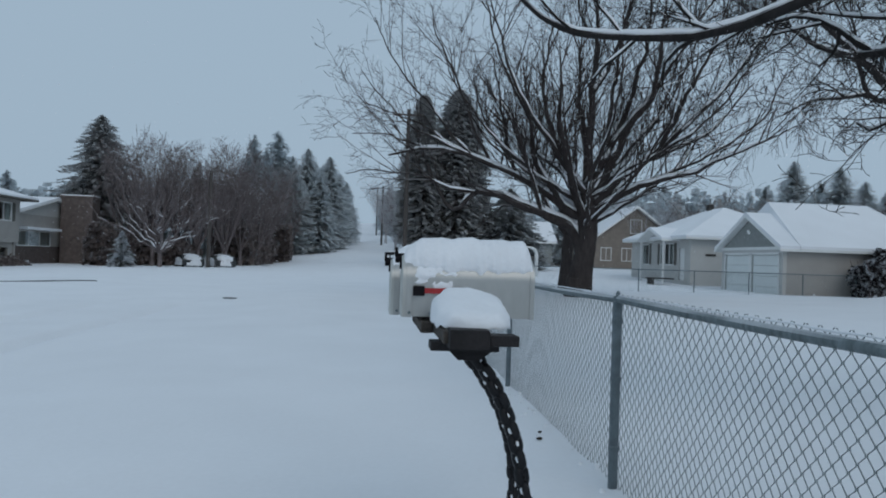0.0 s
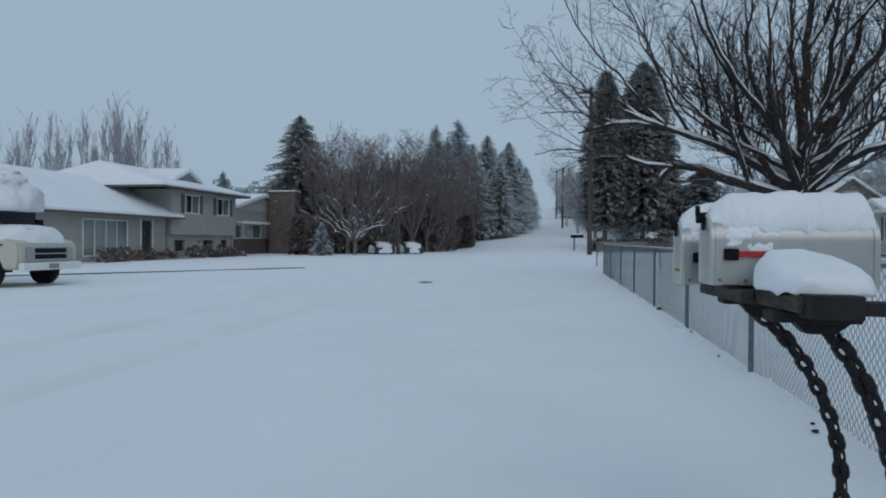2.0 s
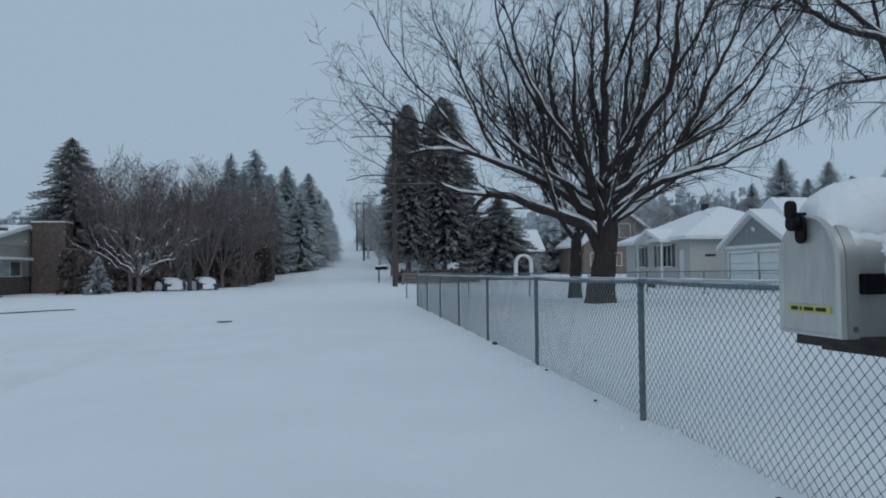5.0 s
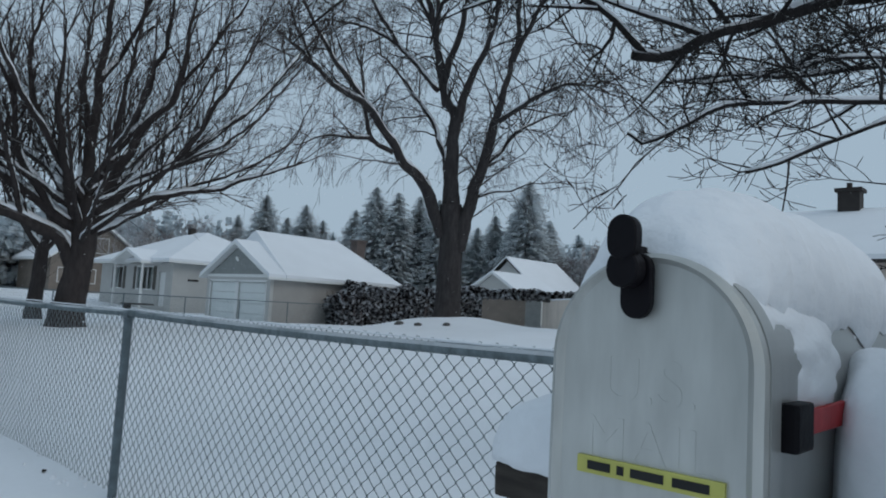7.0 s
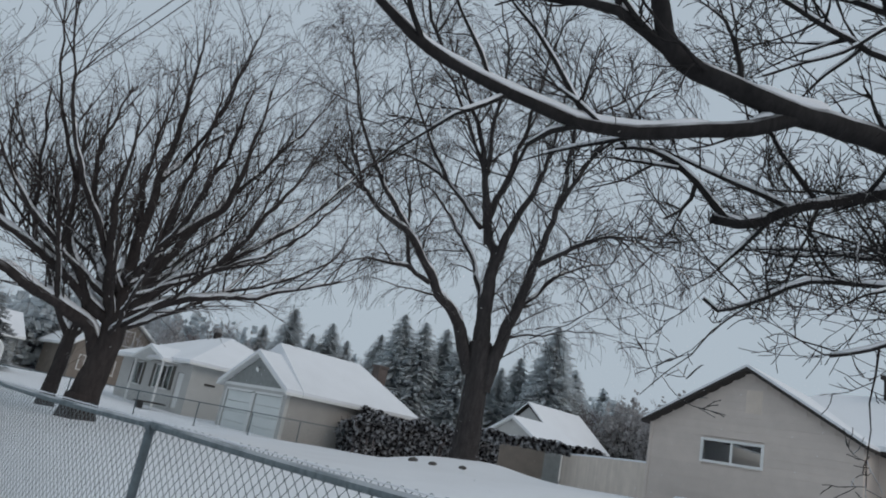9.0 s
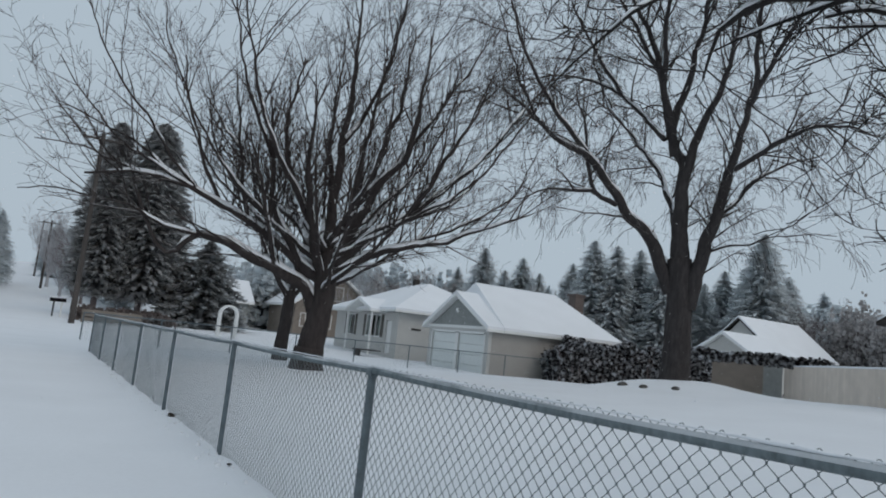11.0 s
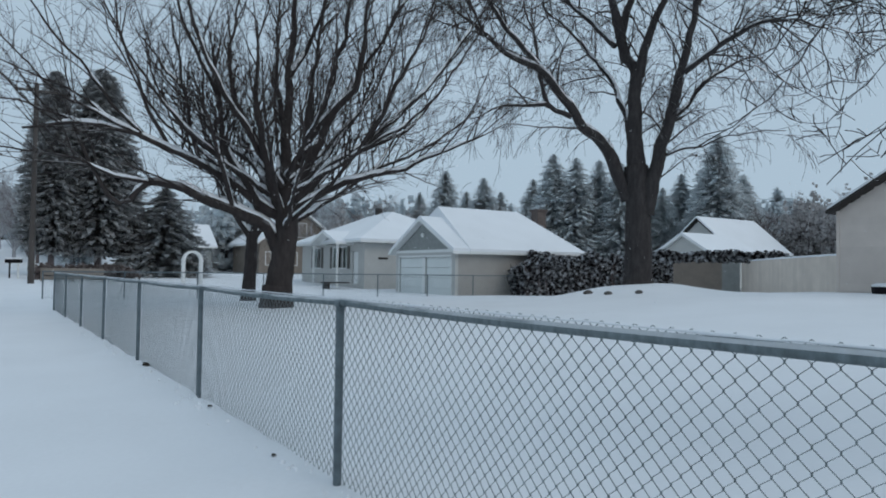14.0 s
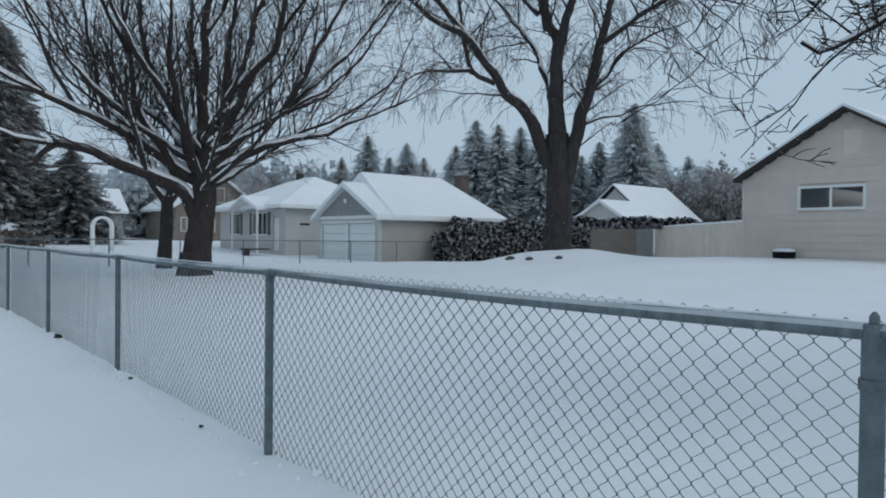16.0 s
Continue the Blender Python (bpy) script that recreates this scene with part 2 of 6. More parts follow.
def prism(bm, outline, axis, a, b):
    """A solid from a flat outline (pairs of numbers), drawn out along an axis between a and b."""
    def put(p, v):
        return {"x": (v, p[0], p[1]), "y": (p[0], v, p[1]), "z": (p[0], p[1], v)}[axis]
    lo = [bm.verts.new(put(p, a)) for p in outline]
    hi = [bm.verts.new(put(p, b)) for p in outline]
    bm.faces.new(lo)
    bm.faces.new(hi[::-1])
    k = len(lo)
    for i in range(k):
        bm.faces.new((lo[i], lo[(i + 1) % k], hi[(i + 1) % k], hi[i]))
    return bm


class Tubes:
    """Collects tapered tubes into one mesh."""

    def __init__(self):
        self.v, self.f = [], []

    def add(self, pts, rad, n=5, squash=1.0):
        k = len(pts)
        base = len(self.v)
        ref = Vector((0.31, 0.17, 0.93))
        for i, p in enumerate(pts):
            d = (pts[min(i + 1, k - 1)] - pts[max(i - 1, 0)])
            if d.length < 1e-6:
                d = Vector((0, 0, 1))
            d.normalize()
            u = d.cross(ref)
            if u.length < 0.1:
                u = d.cross(Vector((1, 0, 0)))
            u.normalize()
            w = u.cross(d)
            for j in range(n):
                a = 2 * math.pi * j / n
                q = p + (u * math.cos(a) + w * math.sin(a) * squash) * rad[i]
                self.v.append((q.x, q.y, q.z))
        for i in range(k - 1):
            for j in range(n):
                a, b = base + i * n + j, base + i * n + (j + 1) % n
                self.f.append((a, b, b + n, a + n))
        self.f.append(tuple(base + (k - 1) * n + j for j in range(n)))

    def make(self, name, material, parent=None, label="", smooth=True):
        return raw(name, self.v, self.f, material, parent, label, smooth)


def smooth_line(pts, step):
    """A curve through points, sampled about every step metres (Catmull-Rom)."""
    p = [Vector(q) for q in pts]
    p = [p[0] * 2 - p[1]] + p + [p[-1] * 2 - p[-2]]
    out = []
    for i in range(1, len(p) - 2):
        k = max(1, int((p[i + 1] - p[i]).length / step))
        for j in range(k):
            t = j / k
            a, b, c, d = p[i - 1], p[i], p[i + 1], p[i + 2]
            out.append(0.5 * ((2 * b) + (c - a) * t + (2 * a - 5 * b + 4 * c - d) * t * t + (3 * b - a - 3 * c + d) * t ** 3))
    out.append(p[-2])
    return out


def sstep(v, a, b):
    t = min(1.0, max(0.0, (v - a) / (b - a)))
    return t * t * (3 - 2 * t)


# ---- ground ----
def height(x, y):
    """Height of the snow: level road, a yard that swells towards the beige house, a hill far up the road."""
    h = 0.62 * math.exp(-((x - 20) / 8.5) ** 2 - ((y - 12) / 10.0) ** 2)
    h += 0.20 * sstep(x, 1.6, 7.0) * (1 - sstep(y, 22, 34)) * (1 - sstep(x, 30, 60))
    h += 0.38 * math.exp(-(((x - 17.6) / 2.4) ** 2 + ((y - 19.0) / 2.2) ** 2) ** 1.5)
    h += 0.32 * math.exp(-((x - 6.6) / 2.6) ** 2 - ((y - 2.2) / 3.0) ** 2)
    h += 0.8 * sstep(y, 38, 75) * sstep(x, -14, 2)
    h += 0.065 * max(0.0, y - 80 - 0.1 * abs(x + 4)) * (1 - sstep(y, 330, 420) * 0.25)
    h -= 0.10 * sstep(-x, 2.2, 4.2) * (1 - sstep(-x, 9.0, 11.0)) * (1 - sstep(y, 60, 90))
    h -= 0.1 * sstep(-x, 14, 24)
    return h


def relief(x, y):
    r = 0.03 * noise.noise((x * 0.35, y * 0.25, 1.0)) + 0.012 * noise.noise((x * 1.7, y * 1.5, 4.0))
    if abs(x) < 14 and y < 40:
        r += 0.006 * noise.noise((x * 5, y * 5, 9.0))
        for xc, w in ((-4.85, 0.13), (-6.6, 0.11)):
            r -= 0.22 * math.exp(-((x - xc - 0.1 * math.sin(y * 0.3)) / w) ** 2) * sstep(y, 2, 6) * (1 - sstep(y, 12, 24))
        r += 0.05 * math.exp(-((x - 1.3) / 0.35) ** 2) + 0.025 * noise.noise((x * 3, y * 2.2, 2.0)) * math.exp(-((x - 1.2) / 0.5) ** 2)
    return r


def spread(limit, fine, dense, grow):
    out, v, s = [0.0], 0.0, fine
    while v < limit:
        if v > dense:
            s *= grow
        v += s
        out.append(v)
    return out


gx = sorted(set([round(-v - 1.0, 3) for v in spread(420, 0.14, 5.5, 1.10)] + [round(v - 1.0, 3) for v in spread(420, 0.14, 4.0, 1.10)]))
gy = sorted(set([round(-v, 3) for v in spread(140, 0.3, 4, 1.25)] + [round(v, 3) for v in spread(900, 0.16, 13.0, 1.045)]))
gv = [(x, y, height(x, y) + relief(x, y)) for y in gy for x in gx]
gn = len(gx)
gf = [(j * gn + i, j * gn + i + 1, (j + 1) * gn + i + 1, (j + 1) * gn + i) for j in range(len(gy) - 1) for i in range(gn - 1)]
ground = tagged(raw("ground", gv, gf, SNOW, smooth=True), "untouched snow over road, verge and yards", "ground", kind="structure")


def onto(x, y, dz=0.0):
    return (x, y, height(x, y) + dz)


# ---- chain-link fences ----
def diamond_bay(length, high, pitch=0.071, wire=0.0021, sides=4):
    """Woven wire of one bay, along +y from the origin: zigzag strands that hook round their neighbours."""
    verts, faces = [], []
    count = int(round(length / pitch))
    step = length / count
    rows = 2 * int(round(high / (step * 0.47) / 2))
    dz = high / rows
    for k in range(count):
        for near, far, front in ((-0.02, 0.52, 1), (1.02, 0.48, -1)):
            ring = None
            for r in range(rows + 1):
                yy = k * step + step * (far if r % 2 else near)
                xx = 0.004 * front * (1 if r % 2 else -1)
                for e in (-0.12, 0.12) if r < rows else (-0.12,):
                    z = (r + e) * dz
                    b = len(verts)
                    for j in range(sides):
                        a = 2 * math.pi * j / sides + math.pi / 4
                        verts.append((xx + wire * math.cos(a), yy + wire * math.sin(a), z))
                    if ring is not None:
                        for j in range(sides):
                            faces.append((ring + j, ring + (j + 1) % sides, b + (j + 1) % sides, b + j))
                    ring = b
    return verts, faces


FENCE_TOP = 1.06
fence = thing("chain_link_fence", "galvanised chain-link fence along the snowy verge, rail frosted", "fence")
post_ys = [-5.55, -2.5, 0.55] + [3.6 + 3.045 * k for k in range(8)]


def fence_x(y):
    return 1.26 - 0.004 * max(0.0, y - 12)


def post(parent, x, y, r, top, cap, z0=-0.3):
    bm = rod(bmesh.new(), (x, y, z0), (x, y, top), r, n=12)
    p = part("post", bm, GALV, parent, smooth=False)
    if cap:
        bm = bmesh.new()
        rod(bm, (x, y, top), (x, y, top + 0.018), r * 1.08, r * 0.85, 10)
        rod(bm, (x, y, top + 0.018), (x, y, top + 0.036), r * 0.45, r * 0.42, 10)
        rod(bm, (x, y, top + 0.036), (x, y, top + 0.046), r * 0.42, r * 0.15, 10)
        part("cap", bm, GALV, p)
        for z in (0.25, 0.62, 0.93):
            bm = rod(bmesh.new(), (x, y, z), (x, y, z + 0.025), r * 1.18, n=12)
            part("tension_band", bm, GALV, p)
    return p


terminal = {3.6, post_ys[-1]}
for y in post_ys:
    big = y in terminal
    post(fence, fence_x(y), y, 0.026 if big else 0.024, FENCE_TOP - (0.0 if big else 0.02), big)
    if not big:
        bm = bmesh.new()
        rod(bm, (fence_x(y), y - 0.03, FENCE_TOP - 0.01), (fence_x(y), y + 0.03, FENCE_TOP - 0.01), 0.026, n=10)
        part("rail_loop", bm, GALV, fence)
for a, b in zip(post_ys[:-1], post_ys[1:]):
    t = Tubes()
    n = 8
    pts = [Vector((fence_x(a + (b - a) * i / n), a + (b - a) * i / n, FENCE_TOP - 0.012 * math.sin(math.pi * i / n))) for i in range(n + 1)]
    t.add(pts, [0.0195] * (n + 1), 10)
    t.make("top_rail", RAILMET, fence)
    v, f = diamond_bay(b - a, 1.205)
    me = raw("wire_mesh", v, f, WIRE, fence)
    me.matrix_basis = pose(fence_x((a + b) / 2) + 0.027, a, -0.116)
    # a thin crust of snow that lies on the rail
    t = Tubes()
    rnd = random.Random(int(a * 10))
    m = 40
    pts = [p + Vector((0.0, 0, 0.017 + 0.004 * rnd.random())) for p in [pts[0].lerp(pts[-1], i / m) for i in range(m + 1)]]
    t.add(pts, [max(0.004, 0.011 * (0.40 + 0.7 * noise.noise((0, p.y * 3, 7)))) for p in pts], 6, 0.8)
    t.make("rail_snow", SNOWP, fence, "thin crust of snow on the rail")

# dead leaves along the foot of the fence
rnd = random.Random(5)
for y, dx, size in ((4.62, -0.16, 0.020), (4.78, -0.12, 0.016), (12.15, 0.0, 0.05), (12.35, 0.02, 0.03), (9.1, -0.05, 0.02), (7.4, -0.1, 0.016)):
    bm = bmesh.new()
    bmesh.ops.create_icosphere(bm, subdivisions=2, radius=size)
    for v in bm.verts:
        v.co *= rnd.uniform(0.7, 1.25)
        v.co.z *= 0.45
    ob = part("leaf_clump", bm, LITTER)
    x = fence_x(y) + dx
    ob.matrix_basis = pose(x, y, height(x, y) + relief(x, y) + 0.012, 0, 0, rnd.uniform(0, 180))
    tagged(ob, "dark clump of dead leaves on the snow by the fence", "leaf clump", "leaf clumps by the fence")


# small clods where the snow has settled against the wire
rnd = random.Random(17)
v, f = [], []
for _ in range(170):
    y = rnd.uniform(2.5, 20.0)
    x = fence_x(y) + rnd.gauss(-0.06, 0.07)
    r = rnd.uniform(0.008, 0.028)
    c = Vector((x, y, height(x, y) + relief(x, y) + r * 0.2))
    k = len(v)
    ring = [Vector((math.cos(q * math.pi / 3) * rnd.uniform(0.7, 1.3), math.sin(q * math.pi / 3) * rnd.uniform(0.7, 1.3), 0)) for q in range(6)]
    v.extend(tuple(c + q * r - Vector((0, 0, r * 0.6))) for q in ring)
    v.extend(tuple(c + q * r * 0.6 + Vector((0, 0, r * 0.5))) for q in ring)
    v.append(tuple(c + Vector((0, 0, r * 0.75))))
    for q in range(6):
        n = (q + 1) % 6
        f.extend(((k + q, k + n, k + 6 + n, k + 6 + q), (k + 6 + q, k + 6 + n, k + 12)))
tagged(raw("snow_clods", v, f, SNOWP, smooth=True), "small clods of snow at the foot of the wire", "snow clods", kind="stuff")


# ---- mailboxes ----
def arch_outline(w, h, n=14, cx=0.0, z0=0.0):
    r = w / 2
    pts = [(cx - r, z0), (cx + r, z0)]
    pts += [(cx + r * math.cos(math.pi * i / n), z0 + h - r + r * math.sin(math.pi * i / n)) for i in range(n + 1)]
    return pts


def capsule(bm, y, z0, z1, w, x0, x1, n=8):
    r = w / 2
    pts = [(y + r * math.cos(math.pi * i / n), z1 - r + r * math.sin(math.pi * i / n)) for i in range(n + 1)]
    pts += [(y - r * math.cos(math.pi * i / n), z0 + r - r * math.sin(math.pi * i / n)) for i in range(n + 1)]
    return prism(bm, pts, "x", x0, x1)


def snow_heap(name, cx, cy, z, lx, ly, hz, parent=None, seed=0, ragged=0.012, power=3.0, label="", lean=0.0):
    """A rounded heap of snow with an uneven rim; lean piles it up towards +y."""
    nu, nv = 48, 18
    verts, faces = [], []
    for i in range(nu):
        a = 2 * math.pi * i / nu
        ca, sa = math.cos(a), math.sin(a)
        k = (abs(ca) ** power + abs(sa) ** power) ** (-1 / power)
        for j in range(nv + 1):
            t = j / nv
            rr = k * (1 - t ** 2.2) if j else k * 1.0
            prof = (1 - (1 - t) ** 2.6)
            x, y = lx * rr * ca, ly * rr * sa
            jit = 1 + 0.10 * noise.noise((x * 14 + seed, y * 14, z * 3)) + 0.05 * noise.noise((x * 40, y * 40, seed + 2.0))
            verts.append((cx + x * jit, cy + y * jit, z + hz * prof * (1 + lean * y / ly + 0.10 * noise.noise((x * 9, y * 9, seed + 5.0)) + 0.05 * noise.noise((x * 31, y * 31, seed + 1.0))) - (ragged * noise.noise((x * 30, y * 30, seed)) if j == 0 else 0)))
    for i in range(nu):
        for j in range(nv):
            a, b = i * (nv + 1) + j, ((i + 1) % nu) * (nv + 1) + j
            faces.append((a, b, b + 1, a + 1))
    faces.append(tuple(i * (nv + 1) for i in range(nu))[::-1])
    return raw(name, verts, faces, SNOWP, parent, label, True)


BW, BH, BL = 0.172, 0.222, 0.49


def saddle_snow(parent, x0, x1, seed, BZ):
    """Snow that lies over a rounded lid and breaks off raggedly down the sides."""
    nx, na = 90, 48
    r = BW / 2
    zc = BZ + BH - r
    verts, faces = [], []
    for i in range(nx + 1):
        t = i / nx
        x = x0 + (x1 - x0) * t
        low = (40 + 26 * noise.noise((t * 5, seed, 0)) + 14 * noise.noise((t * 17, seed, 3)), 30 + 22 * noise.noise((t * 5, seed + 9, 0)) + 12 * noise.noise((t * 16, seed + 4, 3)))
        front = max(0.0, 1 - t / 0.35)
        low = (low[0] - 22 + 14 * front, low[1] - 8 + 20 * front)
        thick = 0.070 * (min(1, t / 0.13, (1 - t) / 0.05) ** 0.55 if 0 < t < 1 else 0) * (1 + 0.14 * noise.noise((t * 5, seed, 8)))
        for j in range(na + 1):
            s = j / na
            a = radians(low[0] + (180 - low[0] - low[1]) * s)
            e = math.sin(math.pi * s) ** 0.75 if 0 < s < 1 else 0.0
            up = max(0.0, math.sin(a))
            d = r + 0.001 + thick * e * (0.25 + 0.75 * up)
            d += e * (0.0045 * noise.noise((x * 26, a * 2.6, seed + 2.0)) + 0.0025 * noise.noise((x * 70, a * 7, seed + 6.0)))
            verts.append((x, parent_y(parent) + d * math.cos(a) * (1 + 0.03 * noise.noise((x * 40, a * 3, seed))), zc + d * math.sin(a)))
    m = na + 1
    for i in range(nx):
        for j in range(na):
            faces.append((i * m + j, (i + 1) * m + j, (i + 1) * m + j + 1, i * m + j + 1))
    return raw("snow_cap", verts, faces, SNOWP, parent, "thick rounded cap of snow", True)


BOX_Y = {}


def parent_y(ob):
    return BOX_Y[ob.name]


def lettering(name, text, size, material, parent, m, depth=0.0015):
    cu = bpy.data.curves.new(name, "FONT")
    cu.body, cu.size, cu.extrude, cu.align_x, cu.align_y = text, size, depth, "CENTER", "CENTER"
    tmp = bpy.data.objects.new(name, cu)
    scene.collection.objects.link(tmp)
    bpy.context.view_layer.update()
    me = bpy.data.meshes.new_from_object(tmp.evaluated_get(bpy.context.evaluated_depsgraph_get()))
    bpy.data.objects.remove(tmp)
    ob = link_mesh(name, me, material, parent)
    ob.matrix_basis = m
    return ob


def mailbox(cy, label, x0, BZ, sticker, seed):
    ob = thing("mailbox", label, "mailbox", "roadside mailboxes")
    BOX_Y[ob.name] = cy
    x1 = x0 + BL
    # barrel with a rolled front rim
    bm = prism(bmesh.new(), arch_outline(BW, BH, 44, cy, BZ), "x", x0 + 0.012, x1)
    body = part("body", bm, BOXMET, ob)
    bm = prism(bmesh.new(), arch_outline(BW + 0.010, BH + 0.006, 44, cy, BZ - 0.003), "x", x0 + 0.014, x0 + 0.036)
    part("front_rim", bm, BOXMET, body)
    bm = prism(bmesh.new(), arch_outline(BW + 0.007, BH + 0.004, 44, cy, BZ - 0.002), "x", x1 - 0.014, x1 + 0.003)
    part("rear_rim", bm, BOXMET, body)
    # door: rim, and a panel pressed inwards
    outer, inner = arch_outline(BW + 0.008, BH + 0.005, 44, cy, BZ - 0.003), arch_outline(BW - 0.016, BH - 0.012, 44, cy, BZ + 0.006)
    bm = bmesh.new()
    k = len(outer)
    rings = []
    for pts, x in ((outer, x0 + 0.013), (outer, x0 + 0.002), ([((a[0] * 0.5 + b[0] * 0.5), a[1] * 0.5 + b[1] * 0.5) for a, b in zip(outer, inner)], x0 - 0.003), (inner, x0 + 0.003)):
        rings.append([bm.verts.new((x, p[0], p[1])) for p in pts])
    for r0, r1 in zip(rings[:-1], rings[1:]):
        for i in range(k):
            bm.faces.new((r0[i], r0[(i + 1) % k], r1[(i + 1) % k], r1[i]))
    bm.faces.new(rings[-1])
    bm.faces.new(rings[0][::-1])
    door = part("door", bm, BOXDOOR, ob, "brushed aluminium door with embossed letters")
    for text, z in (("U.S.", BZ + 0.118), ("MAIL", BZ + 0.068)):
        lettering("lettering", text, 0.052, BOXDOOR, door, pose(x0 + 0.0029, cy, z, 90, 0, -90), 0.00025)
    # latch: one tab on the lid, one on the door
    top = BZ + BH
    bm = bmesh.new()
    capsule(bm, cy + 0.012, top - 0.006, top + 0.031, 0.026, x0 - 0.028, x0 - 0.016)
    capsule(bm, cy + 0.012, top - 0.028, top + 0.003, 0.028, x0 - 0.026, x0 - 0.0095)
    bmesh.ops.bevel(bm, geom=bm.edges[:], offset=0.0015, segments=1, affect="EDGES")
    box(bm, (x0 - 0.020, cy + 0.006, top - 0.002), (x0 + 0.050, cy + 0.024, top + 0.008), 0.003)
    part("latch", bm, BLACKP, ob, "black plastic latch")
    bm = bmesh.new()
    capsule(bm, cy + 0.008, top - 0.052, top + 0.002, 0.027, x0 - 0.0092, x0 - 0.001)
    bmesh.ops.bevel(bm, geom=bm.edges[:], offset=0.0012, segments=1, affect="EDGES")
    part("latch_tab", bm, BLACKP, door, "black plastic latch tab")
    # red flag, folded down along the side
    s = cy - BW / 2
    bm = block((x0 + 0.040, s - 0.016, BZ + 0.076), (x0 + 0.082, s - 0.001, BZ + 0.113), 0.003)
    pivot = part("flag_pivot", bm, BLACKP, ob, "black flag pivot")
    bm = prism(bmesh.new(), [(x0 + 0.082, BZ + 0.086), (x0 + 0.21, BZ + 0.086), (x0 + 0.235, BZ + 0.107), (x0 + 0.082, BZ + 0.105)], "y", s - 0.011, s - 0.006)
    part("flag", bm, RED, pivot, "red folded-down flag")
    for x, z in ((x0 + 0.028, BZ + 0.014), (x0 + 0.105, BZ + 0.012)):
        bm = rod(bmesh.new(), (x, s - 0.006, z), (x, s, z), 0.006, n=8)
        part("bolt", bm, GALV, ob)
    if sticker:
        bm = prism(bmesh.new(), [(x0 + 0.30 + 0.026 * math.cos(a * math.pi / 8), BZ + 0.128 + 0.017 * math.sin(a * math.pi / 8)) for a in range(16)], "y", s - 0.0015, s + 0.003)
        badge = part("badge", bm, CHROME, ob, "small oval metal badge")
        bm = prism(bmesh.new(), [(x0 + 0.30 + 0.020 * math.cos(a * math.pi / 8), BZ + 0.128 + 0.011 * math.sin(a * math.pi / 8)) for a in range(16)], "y", s - 0.0028, s - 0.001)
        part("badge_field", bm, RED, badge)
        bm = block((x0 - 0.0006, cy - 0.064, BZ + 0.040), (x0 + 0.004, cy + 0.060, BZ + 0.054))
        tape = part("address_tape", bm, YELLOW, door, "yellow tape strip with dark bars")
        for a, b in ((0.050, 0.029), (0.023, 0.017), (0.011, -0.017), (-0.024, -0.053)):
            bm = block((x0 - 0.0012, cy + b, BZ + 0.0435), (x0 + 0.002, cy + a, BZ + 0.0505))
            part("bar", bm, INK, tape)
    saddle_snow(ob, x0 + 0.006, x1 - 0.003, seed, BZ)
    # snow blown against the side
    verts, faces = [], []
    nx, nz = 70, 34
    for i in range(nx + 1):
        t = i / nx
        x = x0 + 0.03 + 0.40 * t
        for j in range(nz + 1):
            q = j / nz
            z = BZ + 0.095 + 0.105 * q
            e = (0.30 if sticker else 0.0) + 0.75 * noise.noise((t * 5, q * 1.8, seed + 3.0)) + 0.30 * noise.noise((t * 17, q * 6, seed)) - abs(t - 0.27) * 2.1 + 0.45 * q
            e = max(-0.3, min(1.0, e)) * (1 - 0.75 * q ** 6) * min(1.0, q * 5 + 0.05) if e > 0 else -0.3
            e = 0.014 * e
            rr = BW / 2
            zc = BZ + BH - rr
            ys = rr if z < zc else math.sqrt(max(0.0, rr * rr - (z - zc) ** 2))
            verts.append((x, cy - ys - e, z))
    for i in range(nx):
        for j in range(nz):
            a = i * (nz + 1) + j
            faces.append((a, a + nz + 1, a + nz + 2, a + 1))
    raw("side_snow", verts, faces, SNOWP, ob, "thin blown snow on the side", True)
    return ob


mailbox(2.577, "grey metal mailbox on a plank, thick snow cap, red flag down", 0.058, 1.032, False, 1.0)
mailbox(2.886, "grey metal mailbox with yellow address tape and thick snow cap", 0.022, 1.014, True, 6.0)

plank = thing("mailbox_plank", "weathered timber plank on brackets carrying two mailboxes", "plank")
tilt = Matrix.Translation((0, 2.0, 1.034)) @ pose(0, 0, 0, -1.1, 0, 0)
part("board", box(bmesh.new(), (0.17, 0.03, -0.045), (0.285, 1.15, -0.004), 0.006, tilt), OLDWOOD, plank)
part("cleat", box(bmesh.new(), (0.125, 0.40, -0.045), (0.168, 1.0, -0.006), 0.005, tilt), OLDWOOD, plank)
part("end_block", box(bmesh.new(), (0.185, -0.03, -0.055), (0.305, 0.07, 0.004), 0.004, tilt), DARKWOOD, plank, "dark wet end block")
part("bracket_arm", box(bmesh.new(), (0.306, -0.02, -0.045), (0.395, 0.07, -0.012), 0.004, tilt), DARKWOOD, plank)
for y in (2.17, 2.72):
    bm = block((0.14, y - 0.05, 0.955), (0.36, y + 0.05, 0.982), 0.004)
    prism(bm, [(0.20, 0.955), (0.34, 0.955), (0.30, 0.925), (0.23, 0.925)], "y", y - 0.03, y + 0.03)
    part("bracket", bm, DARKWOOD, plank, "dark steel bracket")
tagged(snow_heap("snow_mound", 0.28, 2.275, 1.032, 0.13, 0.235, 0.095, None, 3.0, 0.012, 2.5, "", 0.45), "rounded heap of snow on the plank end", "snow heap", "snow heaps on the plank")
tagged(snow_heap("snow_mound", 0.365, 2.742, 1.022, 0.20, 0.078, 0.125, None, 5.0, 0.012, 2.4, "", 0.4), "drift of snow packed between the two mailboxes", "snow heap", "snow heaps on the plank")
